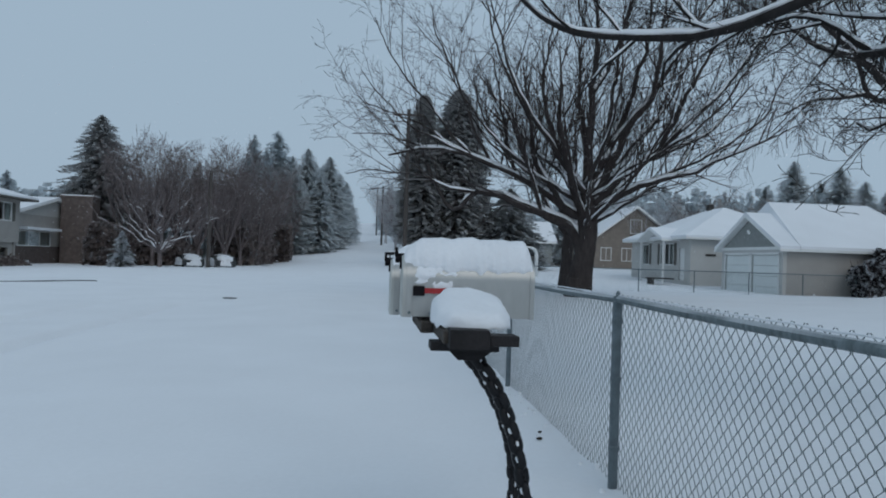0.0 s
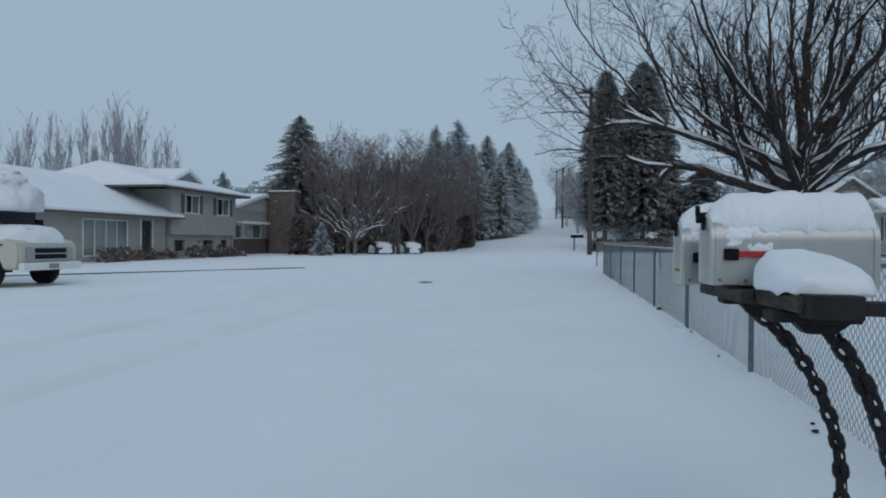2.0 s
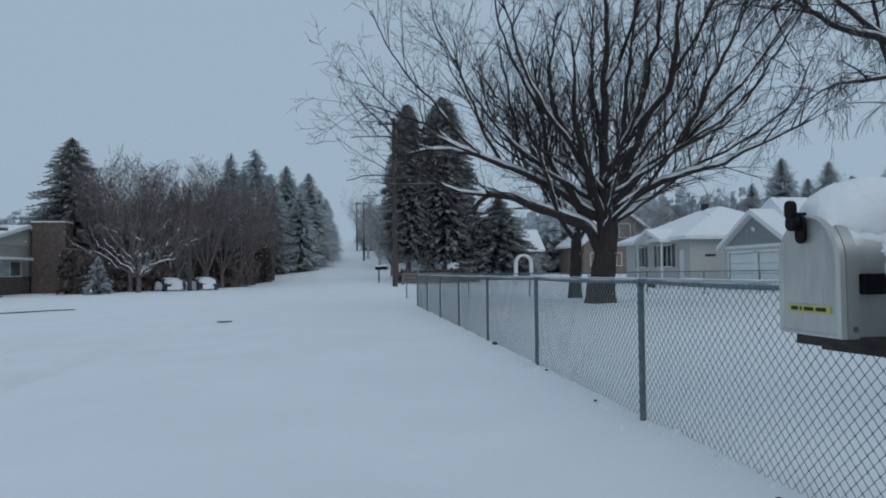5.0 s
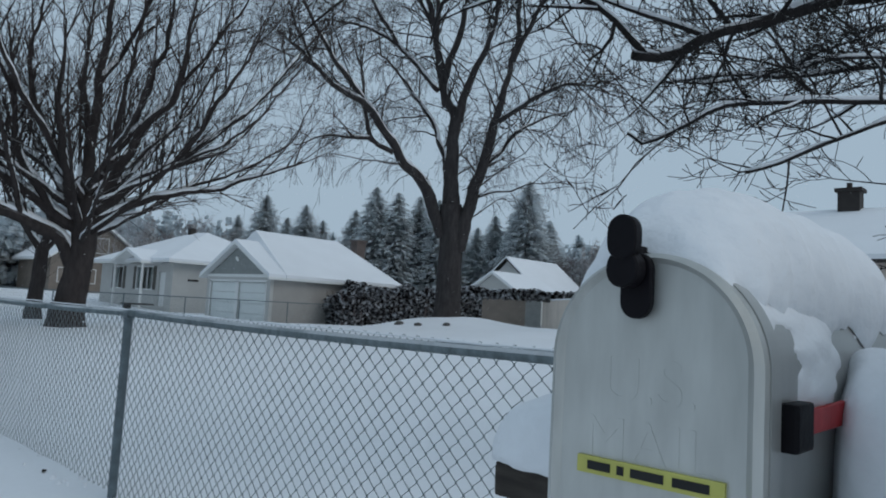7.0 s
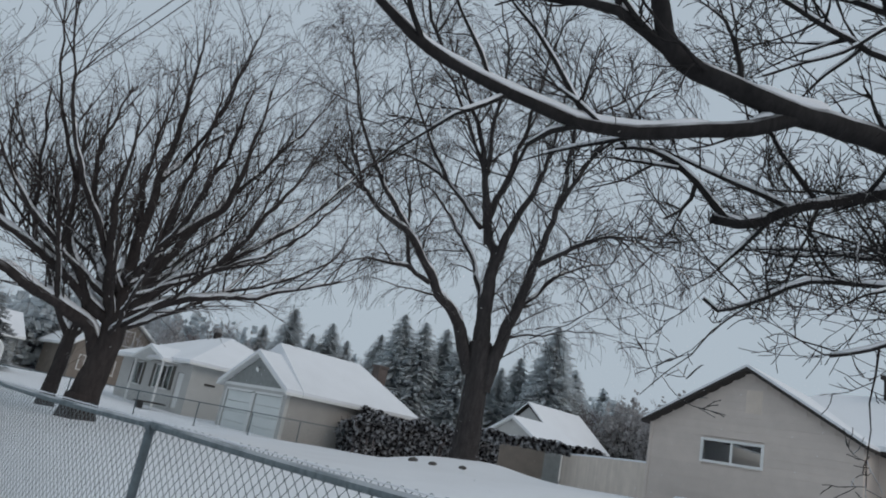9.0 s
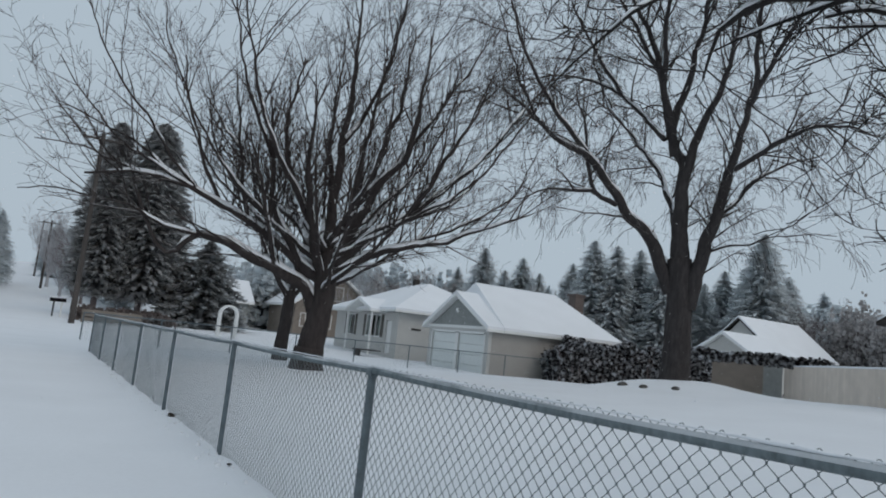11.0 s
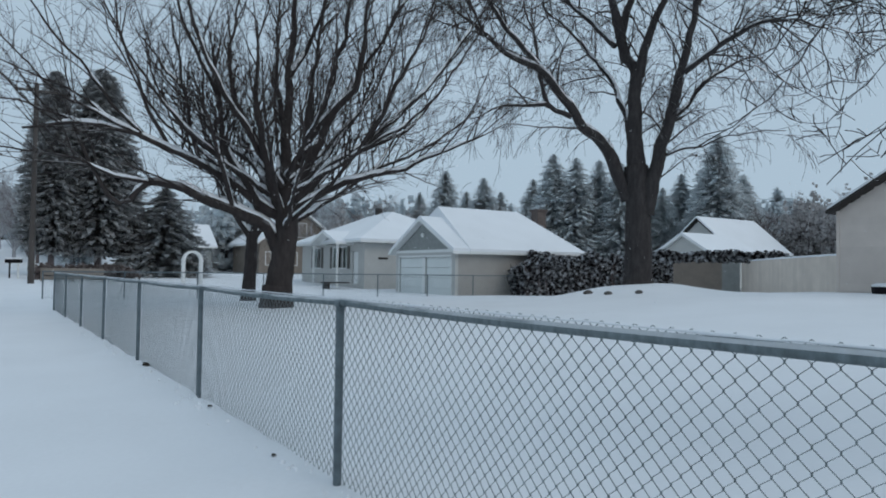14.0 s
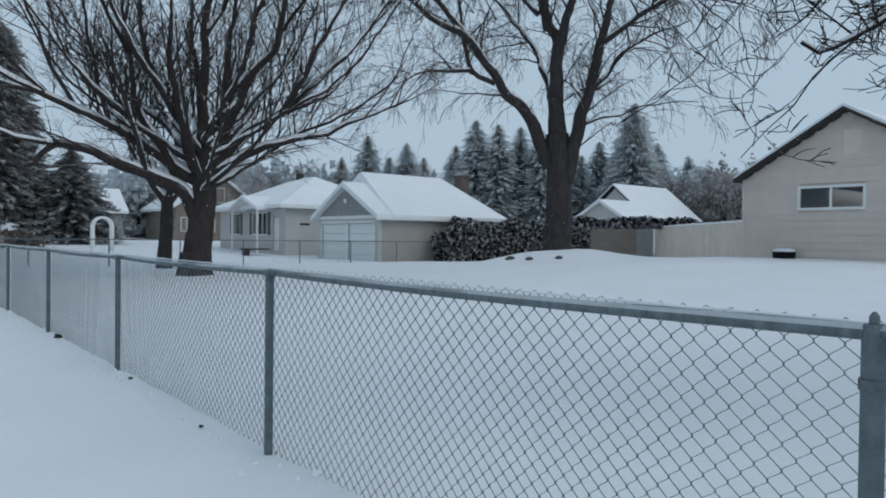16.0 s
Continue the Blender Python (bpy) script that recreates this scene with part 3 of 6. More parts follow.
tagged(snow_heap("snow_mound", 0.228, 3.06, 1.008, 0.072, 0.125, 0.085, None, 8.0, 0.012, 2.3, "", -0.2), "rounded heap of snow on the plank end", "snow heap", "snow heaps on the plank")


def oval_link(length=0.076, width=0.057, wire=0.0145, n=16, k=6):
    """One welded chain link, lying in the local XZ plane, long side along z."""
    path = []
    r = width / 2 - wire
    h = length / 2 - wire - r
    for i in range(n):
        a = 2 * math.pi * i / n
        path.append(Vector((r * math.cos(a), 0, r * math.sin(a) + (h if math.sin(a) >= 0 else -h))))
    verts, faces = [], []
    for i in range(n):
        d = (path[(i + 1) % n] - path[i - 1]).normalized()
        u = Vector((0, 1, 0))
        w = d.cross(u)
        for j in range(k):
            a = 2 * math.pi * j / k
            q = path[i] + u * wire * math.cos(a) + w * wire * math.sin(a)
            verts.append(tuple(q))
    for i in range(n):
        for j in range(k):
            a, b = i * k + j, ((i + 1) % n) * k + j
            faces.append((a, i * k + (j + 1) % k, ((i + 1) % n) * k + (j + 1) % k, b))
    return verts, faces


lv, lf = oval_link()
LINK = bpy.data.meshes.new("chain_link")
LINK.from_pydata(lv, [], lf)
LINK.polygons.foreach_set("use_smooth", [True] * len(LINK.polygons))
LINK.materials.append(CHAIN)
for pts in ([(0.27, 2.17, 0.965), (0.36, 2.16, 0.83), (0.42, 2.15, 0.68), (0.457, 2.14, 0.51), (0.466, 2.13, 0.365), (0.462, 2.13, 0.15), (0.46, 2.13, -0.12)],
            [(0.205, 2.72, 0.965), (0.345, 2.73, 0.85), (0.455, 2.74, 0.69), (0.527, 2.74, 0.49), (0.545, 2.74, 0.28), (0.535, 2.74, 0.06), (0.52, 2.74, -0.12)]):
    post_ob = thing("chain_post", "black welded-chain post curving up to the mailbox plank", "chain post", "chain posts")
    line = smooth_line(pts, 0.01)
    gap, run, k = 0.049, 0.0, 0
    rnd = random.Random(3)
    for a, b in zip(line[:-1], line[1:]):
        run += (b - a).length
        if run >= gap:
            run -= gap
            ob = new("chain_link", LINK)
            ob.parent = post_ob
            q = (b - a).to_track_quat("Z", "Y").to_matrix().to_4x4()
            ob.matrix_basis = Matrix.Translation(b) @ q @ pose(0, 0, 0, 0, 0, 45 + 90 * (k % 2) + rnd.uniform(-6, 6))
            if k % 5 != 3:
                bm = bmesh.new()
                bmesh.ops.create_icosphere(bm, subdivisions=1, radius=rnd.uniform(0.009, 0.015))
                for v in bm.verts:
                    v.co.z *= 1.3
                part("snow_bit", bm, SNOWP, ob, "bit of snow stuck in the link", True)
            k += 1


# ---- bare trees ----
class Tree:
    """A bare tree: guide limbs, then side branches and twigs grown from them, with snow lying along the upper side."""

    def __init__(self, seed, least=0.011, depth=0.022):
        self.least, self.depth = least, depth
        self.rnd = random.Random(seed)
        self.limbs, self.twigs, self.snow = Tubes(), Tubes(), Tubes()

    def cap(self, pts, rad):
        run_p, run_r = [], []
        for i, p in enumerate(pts):
            d = (pts[min(i + 1, len(pts) - 1)] - pts[max(i - 1, 0)]).normalized()
            flat = math.hypot(d.x, d.y)
            ok = flat > (0.40 if rad[i] > 0.06 else 0.52) and rad[i] > self.least and noise.noise((p.x * 1.5, p.y * 1.5, p.z)) > -0.42
            if ok:
                run_p.append(p + Vector((0, 0, rad[i] * 0.80 + 0.009)))
                run_r.append((rad[i] * 0.66 + self.depth * min(1.0, rad[i] * 9 + 0.25)) * (0.9 + 0.35 * noise.noise((p.x * 5, p.y * 5, p.z * 5))))
            if (not ok or i == len(pts) - 1) and run_p:
                if len(run_p) > 2:
                    run_r[0] *= 0.3
                    run_r[-1] *= 0.3
                    self.snow.add(run_p, run_r, 6)
                run_p, run_r = [], []

    def limb(self, pts, r0, r1, step=0.25, sides=8, wob=0.04):
        line = smooth_line(pts, step)
        n = len(line)
        line = [p + Vector((noise.noise((p.x * 1.3, p.y * 1.3, p.z * 1.3 + 3)), noise.noise((p.y * 1.3, p.z * 1.3, p.x * 1.3 + 7)), noise.noise((p.z * 1.3, p.x * 1.3, p.y * 1.3 + 11)))) * wob * min(1.0, i / 4) for i, p in enumerate(line)]
        line = [p + Vector((noise.noise((p.x * 4.3, p.y * 4.3, p.z * 4.3 + 5)), noise.noise((p.y * 4.3, p.z * 4.3, p.x * 4.3 + 1)), noise.noise((p.z * 4.3, p.x * 4.3, p.y * 4.3 + 8)))) * wob * 0.3 * min(1.0, i / 4) for i, p in enumerate(line)]
        rad = [r0 + (r1 - r0) * (i / max(1, n - 1)) ** 0.8 for i in range(n)]
        rad = [r * (1 + 0.08 * noise.noise((p.x * 3, p.y * 3, p.z * 3))) for r, p in zip(rad, line)]
        self.limbs.add(line, rad, sides)
        self.cap(line, rad)
        return line, rad

    def shoot(self, p, d, length, r, up, droop, level, levels, spec):
        """One branch and, down to the last level, its children."""
        rnd = self.rnd
        n = 5 if level < levels else 3
        pts, q, dd = [p], p.copy(), d.normalized()
        for i in range(n):
            t = (i + 1) / n
            jit = Vector((rnd.uniform(-1, 1), rnd.uniform(-1, 1), rnd.uniform(-1, 1))) * spec["jit"][level - 1]
            dd = (dd + jit + Vector((0, 0, up * (1 - t) - droop * t))).normalized()
            q = q + dd * length / n
            pts.append(q)
        rad = [max(spec["min"], r * (1 - 0.72 * i / n)) for i in range(n + 1)]
        (self.limbs if r > 0.02 else self.twigs).add(pts, rad, 6 if r > 0.03 else (4 if r > 0.012 else 3))
        if level <= 1 and r > self.least * 1.4:
            self.cap(pts, rad)
        if level < levels:
            self.clothe(pts, rad, length, level + 1, levels, spec)

    def clothe(self, pts, rad, length, level, levels, spec):
        rnd = self.rnd
        count = spec["count"][level - 1]
        if level == 1:
            count = max(3, int(count * length))
        n = len(pts)
        for _ in range(count):
            t = spec["from"] + (1 - spec["from"]) * rnd.random() ** 0.8
            i = min(n - 2, int(t * (n - 1)))
            f = t * (n - 1) - i
            p = pts[i].lerp(pts[i + 1], min(1.0, max(0.0, f)))
            d = (pts[i + 1] - pts[i]).normalized()
            side = d.cross(Vector((rnd.uniform(-1, 1), rnd.uniform(-1, 1), rnd.uniform(-1, 1))))
            if side.length < 0.05:
                continue
            side.normalize()
            a = radians(rnd.uniform(*spec["angle"]))
            dd = d * math.cos(a) + side * math.sin(a)
            dd.z += spec["lift"][level - 1]
            size = spec["len"][level - 1] * rnd.uniform(0.55, 1.25)
            r = min(rad[i] * 0.62, spec["rad"][level - 1] * rnd.uniform(0.7, 1.2))
            self.shoot(p, dd, size, r, spec["up"][level - 1], spec["droop"][level - 1], level, levels, spec)

    def sprout(self, line, rad, count, reach, r, spec, first=0.3):
        """Upright shoots that crowd out of an old limb where it was once cut back."""
        rnd = self.rnd
        for _ in range(count):
            i = min(len(line) - 2, int((first + (0.68 - first) * rnd.random()) * (len(line) - 1)))
            out = Vector((line[i].x, line[i].y, 0)) * 0.10
            d = Vector((rnd.uniform(-0.5, 0.5), rnd.uniform(-0.5, 0.5), 1.0)) + out
            self.shoot(line[i].copy(), d, reach * rnd.uniform(0.5, 1.2), min(rad[i] * 0.7, r * rnd.uniform(0.7, 1.25)), 0.10, 0.0, 1, 3, spec)

    def build(self, name, label, at, bark, rz=0.0, snow=True):
        ob = thing(name, label, "tree", at=at, rz=rz)
        self.limbs.make("trunk", bark, ob, "trunk and main limbs")
        tagged(self.twigs.make("crown", bark, ob, "bare twigs"), kind="stuff")
        if snow and self.snow.v:
            tagged(self.snow.make("branch_snow", SNOWP, ob, "snow lying along the limbs"), kind="stuff")
        return ob


def root_flare(tree, r, depth=0.5):
    tree.limbs.add([Vector((0, 0, -depth)), Vector((0, 0, 0.0)), Vector((0.0, 0, 0.25)), Vector((0.02, 0, 0.6))], [r * 1.45, r * 1.22, r * 1.06, r], 12)


vase = Tree(11, 0.032, 0.036)
root_flare(vase, 0.41)
VASE = {"min": 0.0048, "count": (1.6, 4, 3), "from": 0.18, "angle": (22, 62), "lift": (0.22, 0.15, 0.08), "len": (1.9, 0.95, 0.42), "rad": (0.026, 0.0125, 0.0070), "up": (0.10, 0.05, 0.02), "droop": (0.0, 0.02, 0.03), "jit": (0.13, 0.20, 0.28)}
vase_limbs = [
    ([(0.0, 0.0, 0.0), (0.1, 0.0, 1.0), (0.2, -0.1, 2.0), (0.2, -0.1, 2.8), (0.25, 0, 3.3)], 0.42, 0.28, 0),
    ([(0.0, 0.0, 1.6), (-0.35, 0.0, 2.2), (-1.3, -0.2, 2.6), (-2.1, -0.4, 2.8), (-2.8, -0.4, 3.1), (-3.5, -0.5, 3.1)], 0.20, 0.10, 1.3),
    ([(0.0, 0.0, 2.5), (-1.2, -0.1, 3.2), (-2.0, -0.1, 3.6), (-2.9, -0.2, 4.0), (-3.7, -0.3, 4.3), (-4.9, -0.3, 4.4), (-6.1, -0.3, 4.2)], 0.15, 0.03, 1),
    ([(-2.9, -0.2, 4.0), (-3.6, -0.1, 5.3), (-4.1, 0.0, 6.8), (-4.7, 0.1, 8.0), (-5.0, 0.1, 9.0)], 0.06, 0.012, 1),
    ([(-3.6, -0.3, 4.3), (-5.0, -0.4, 5.8), (-6.0, -0.5, 7.0), (-6.7, -0.6, 8.2)], 0.05, 0.012, 1),
    ([(-3.7, -0.3, 4.3), (-5.4, -0.7, 5.0), (-6.4, -1.0, 5.8), (-7.0, -1.3, 6.5)], 0.045, 0.01, 1),
    ([(-3.5, -0.5, 3.1), (-4.5, -0.6, 3.3), (-5.6, -0.6, 3.6), (-6.6, -0.5, 3.7), (-7.4, -0.4, 3.6)], 0.05, 0.012, 1.6),
    ([(-3.7, -0.3, 4.3), (-5.0, -0.2, 5.0), (-6.2, -0.3, 5.5), (-7.0, -0.2, 5.7)], 0.05, 0.012, 1.4),
    ([(-4.9, -0.3, 4.4), (-6.0, 0.2, 4.8), (-7.2, 0.6, 4.9)], 0.04, 0.012, 1.8),
    ([(-3.45, -0.5, 3.1), (-3.7, -0.5, 2.9), (-3.85, -0.5, 2.65), (-4.1, -0.5, 2.55), (-4.35, -0.5, 2.75), (-4.6, -0.5, 3.2), (-4.9, -0.5, 3.9)], 0.085, 0.03, 0),
    ([(-0.3, 0.1, 2.5), (-1.1, -0.3, 3.5), (-1.6, -0.5, 4.3), (-1.9, -0.7, 5.4), (-2.1, -0.7, 7.0)], 0.14, 0.02, 1.3),
    ([(0.0, 0.0, 2.7), (-0.7, -0.8, 4.0), (-1.1, -1.2, 5.5), (-1.1, -1.5, 7.3)], 0.15, 0.02, 1.3),
    ([(0.2, -0.1, 2.8), (0.3, 0.2, 4.2), (0.4, 0.4, 6.5), (0.5, 0.4, 9.0), (0.4, 0.5, 11.2)], 0.20, 0.02, 1.3),
    ([(0.25, -0.1, 2.9), (1.0, 0.5, 4.8), (1.9, 0.7, 6.8), (2.4, 0.9, 8.9), (2.6, 1.1, 11.0)], 0.17, 0.02, 1.2),
    ([(0.25, -0.1, 2.9), (1.3, -0.3, 5.2), (1.9, -0.6, 6.2), (2.1, -0.9, 7.6), (2.2, -1.0, 10.1)], 0.17, 0.02, 1.2),
    ([(0.3, -0.1, 2.8), (1.1, -0.9, 3.8), (1.8, -1.6, 4.4), (2.1, -2.0, 5.2), (2.5, -2.5, 6.5), (3.1, -3.1, 8.1)], 0.14, 0.02, 1.2),
    ([(0.25, -0.1, 2.6), (1.1, -0.7, 3.2), (1.8, -1.3, 3.6), (2.7, -1.9, 3.8), (3.6, -2.6, 4.3), (4.4, -3.4, 4.7)], 0.12, 0.025, 1),
    ([(0.2, -0.1, 2.8), (1.1, 0.8, 3.7), (2.7, 1.5, 4.6), (4.8, 1.5, 5.7), (6.3, 1.3, 7.4)], 0.13, 0.02, 1),
    ([(0.0, 0.0, 2.8), (-0.2, 1.3, 4.0), (-1.0, 2.6, 5.0), (-1.8, 3.6, 6.5), (-2.9, 4.5, 8.2)], 0.13, 0.02, 1),
    ([(0.0, 0.0, 2.7), (0.0, 0.8, 3.9), (-0.6, 1.5, 5.4), (-0.9, 1.8, 7.1), (-0.6, 1.9, 9.4)], 0.15, 0.02, 1.2),
    ([(1.0, 0.5, 4.8), (2.6, 0.4, 7.0), (4.0, 0.2, 9.4), (5.2, 0.0, 11.8)], 0.09, 0.014, 1.2),
    ([(1.8, -1.6, 4.4), (3.4, -2.4, 6.2), (4.8, -3.0, 8.4), (6.0, -3.4, 10.6)], 0.07, 0.014, 1.2),
    ([(0.4, 0.4, 6.5), (1.2, 0.2, 8.2), (1.6, 0.0, 10.4), (1.9, -0.2, 12.6)], 0.08, 0.014, 1.2),
    ([(-1.9, -0.7, 5.4), (-2.8, -1.0, 7.0), (-3.4, -1.2, 8.6), (-3.8, -1.2, 10.2)], 0.05, 0.012, 1.2),
    ([(-1.3, -0.2, 2.6), (-1.7, -0.7, 3.4), (-2.2, -1.2, 4.6), (-2.6, -1.4, 6.2)], 0.08, 0.015, 1.2),
    ([(-2.1, -0.1, 3.6), (-2.5, -0.3, 4.8), (-2.8, -0.4, 6.2), (-3.0, -0.3, 7.6)], 0.07, 0.014, 1.2),
    ([(0.35, 0.2, 4.2), (-0.1, -0.2, 5.6), (-0.3, -0.5, 7.2), (-0.2, -0.6, 8.8)], 0.10, 0.015, 1.4),
    ([(1.0, 0.5, 4.8), (0.9, 0.1, 6.2), (1.1, -0.2, 7.8), (1.2, -0.1, 9.6)], 0.09, 0.015, 1.3),
]
for pts, r0, r1, dens in vase_limbs:
    line, rad = vase.limb(pts, r0, r1, 0.22, 8, 0.11 if dens else 0.03)
    if dens:
        spec = dict(VASE)
        spec["count"] = (VASE["count"][0] * dens, 4, 3)
        vase.clothe(line, rad, sum((b - a).length for a, b in zip(line[:-1], line[1:])), 1, 3, spec)
    if dens and r0 > 0.07:
        vase.sprout(line, rad, 8, 1.8, 0.024, spec, 0.10)
# the fan of candelabra limbs between them
vr = random.Random(88)
for k in range(20):
    a = 2 * math.pi * (k + vr.uniform(-0.3, 0.3)) / 20
    ca, sa = math.cos(a), math.sin(a)
    w, h = vr.uniform(2.2, 5.4), vr.uniform(1.6, 4.6)
    z = vr.uniform(2.0, 3.5)
    line, rad = vase.limb([(0.15, -0.05, z), (0.15 + 0.35 * w * ca, 0.35 * w * sa, z + 0.25 * h), (0.15 + 0.75 * w * ca, 0.75 * w * sa, z + 0.60 * h), (0.15 + w * ca, w * sa, z + h), (0.15 + 1.1 * w * ca, 1.1 * w * sa, z + h + 1.2)], vr.uniform(0.06, 0.10), 0.014, 0.22, 7, 0.10)
    vase.clothe(line, rad, sum((q - p).length for p, q in zip(line[:-1], line[1:])), 1, 3, VASE)
    vase.sprout(line, rad, 2, 1.5, 0.022, VASE, 0.35)
vase.build("maple_tree", "dark vase-shaped maple, bare, snow along its limbs", (6.305, 21.69, height(6.305, 21.69) - 0.02), BARK)

small = Tree(12)
root_flare(small, 0.24)
SMALL = dict(VASE)
SMALL["count"] = (1.6, 4, 3)
for pts, r0, r1 in (([(0, 0, 0), (0.05, 0, 1.2), (0.1, 0, 2.2)], 0.25, 0.2), ([(0.1, 0, 2.1), (-0.7, 0.3, 3.4), (-1.6, 0.8, 5.5)], 0.15, 0.03), ([(0.1, 0, 2.1), (0.9, 0.2, 3.3), (1.5, 0.4, 5.5)], 0.14, 0.03), ([(0.1, 0, 2.1), (0.2, -0.5, 4), (0.1, -0.6, 6.5)], 0.14, 0.03)):
    line, rad = small.limb(pts, r0, r1)
    small.clothe(line, rad, sum((b - a).length for a, b in zip(line[:-1], line[1:])), 1, 3, SMALL)
small.build("maple_tree", "smaller dark maple standing behind the larger one", onto(7.6, 28.2, 0.1), BARK)

ash = Tree(21, 0.045, 0.022)
root_flare(ash, 0.46)
ASH = {"min": 0.0052, "count": (2.3, 6, 5), "from": 0.12, "angle": (25, 65), "lift": (0.05, -0.1, -0.4), "len": (2.3, 1.2, 0.6), "rad": (0.034, 0.014, 0.007), "up": (0.08, 0.0, -0.2), "droop": (0.10, 0.24, 0.30), "jit": (0.22, 0.25, 0.25)}
ash_limbs = [
    ([(0.0, 0.0, 0.0), (0.0, 0.0, 1.7), (0.0, 0.0, 2.9), (-0.05, 0.05, 4.0)], 0.48, 0.40, 0),
    ([(-0.2, 0.2, 2.9), (-0.9, 0.6, 4.6), (-1.7, 0.9, 5.3), (-2.4, 1.1, 6.2), (-3.1, 1.4, 7.1), (-4.2, 1.9, 7.6), (-5.3, 2.1, 8.3), (-6.2, 2.3, 8.9)], 0.26, 0.03, 1),
    ([(-2.1, 1.0, 5.6), (-2.8, 1.4, 6.0), (-3.1, 1.5, 7.1), (-3.2, 1.6, 8.1), (-3.5, 1.8, 9.4)], 0.10, 0.02, 1),
    ([(-2.8, 1.4, 6.0), (-4.2, 1.8, 5.8), (-5.4, 2.1, 5.3)], 0.07, 0.015, 1.2),
    ([(-0.05, 0.0, 3.4), (-0.1, 0.1, 5.5), (-0.1, 0.1, 7.2), (-0.3, 0.7, 8.6), (-0.3, 1.0, 10.8)], 0.36, 0.06, 0.8),
    ([(-0.1, 0.1, 6.6), (0.0, -0.6, 8.6), (0.1, -1.3, 10.2), (0.2, -1.8, 12.4)], 0.20, 0.03, 1),
    ([(0.15, -0.2, 2.4), (0.3, -0.6, 4.3), (0.5, -1.0, 5.9), (0.6, -1.5, 7.9), (0.7, -2.0, 9.6)], 0.29, 0.08, 0.8),
    ([(0.6, -1.4, 7.0), (0.8, -2.6, 7.6), (1.0, -3.6, 8.0), (1.2, -4.7, 7.9), (1.3, -5.6, 7.4)], 0.10, 0.02, 2.2),
    ([(0.4, -0.7, 4.3), (0.8, -1.9, 4.6), (1.2, -3.2, 4.8), (1.5, -4.3, 4.7)], 0.045, 0.01, 0.5),
    ([(-0.2, 0.4, 7.6), (-0.7, 0.6, 9.9), (-0.8, 1.4, 12.3), (-1.3, 2.6, 14.8), (-1.9, 3.4, 17.1)], 0.17, 0.02, 1),
    ([(-0.3, 0.5, 8.6), (0.6, 0.4, 11.6), (1.2, 0.3, 14.8), (1.5, 0.4, 17.5)], 0.15, 0.02, 1),
    ([(0.7, -1.8, 9.1), (0.9, -2.9, 11.2), (1.1, -4.1, 12.6), (1.1, -5.2, 14.1)], 0.11, 0.02, 1.2),
    ([(-0.6, 0.5, 8.1), (-1.0, 2.3, 10.0), (-2.1, 4.1, 11.0), (-3.5, 5.5, 10.7)], 0.10, 0.02, 1.2),
    ([(-0.7, 0.6, 10.2), (-1.2, 0.2, 12.4), (-1.4, -0.1, 14.5), (-2.0, 0.2, 16.7)], 0.10, 0.02, 1),
    ([(-0.05, 0.1, 4.6), (0.2, 1.3, 7.0), (-0.1, 3.0, 9.2), (-0.6, 4.2, 10.6)], 0.14, 0.02, 1),
    ([(0.2, -0.3, 3.6), (1.8, -0.3, 6.1), (3.3, -1.0, 7.7), (4.7, -2.0, 8.4)], 0.13, 0.02, 1.2),
    ([(0.7, -2.0, 9.4), (0.5, -2.2, 11.5), (0.3, -2.6, 13.6), (0.4, -3.0, 15.6)], 0.10, 0.02, 1),
    ([(-4.2, 1.9, 7.6), (-5.0, 1.2, 7.4), (-5.9, 0.6, 6.7)], 0.05, 0.012, 1.4),
    ([(-3.1, 1.4, 7.1), (-4.6, 2.2, 9.2), (-5.6, 2.8, 11.5), (-6.2, 3.2, 14.0)], 0.10, 0.015, 1.3),
    ([(-1.0, 2.3, 10.0), (-2.6, 3.0, 12.5), (-3.6, 3.4, 15.0)], 0.08, 0.015, 1.3),
    ([(-0.3, 1.0, 10.4), (-2.2, 1.2, 12.6), (-4.0, 1.6, 14.6), (-4.8, 1.8, 16.4)], 0.08, 0.015, 1.3),
    ([(-5.0, 2.0, 8.1), (-6.4, 1.6, 9.6), (-7.4, 1.2, 11.2)], 0.05, 0.012, 1.3),
    ([(0.2, -1.8, 12.0), (1.4, -3.4, 13.4), (2.2, -5.0, 14.2)], 0.07, 0.014, 1.2),
]
for pts, r0, r1, dens in ash_limbs:
    line, rad = ash.limb(pts, r0, r1, 0.25, 10, 0.11 if dens else 0.03)
    if dens:
        spec = dict(ASH)
        spec["count"] = (ASH["count"][0] * dens, 6, 5)
        ash.clothe(line, rad, sum((b - a).length for a, b in zip(line[:-1], line[1:])), 1, 3, spec)
ash.build("ash_tree", "tall bare ash with drooping twigs on a stone-edged mound", (17.9, 19.27, 0.84), BARK2)

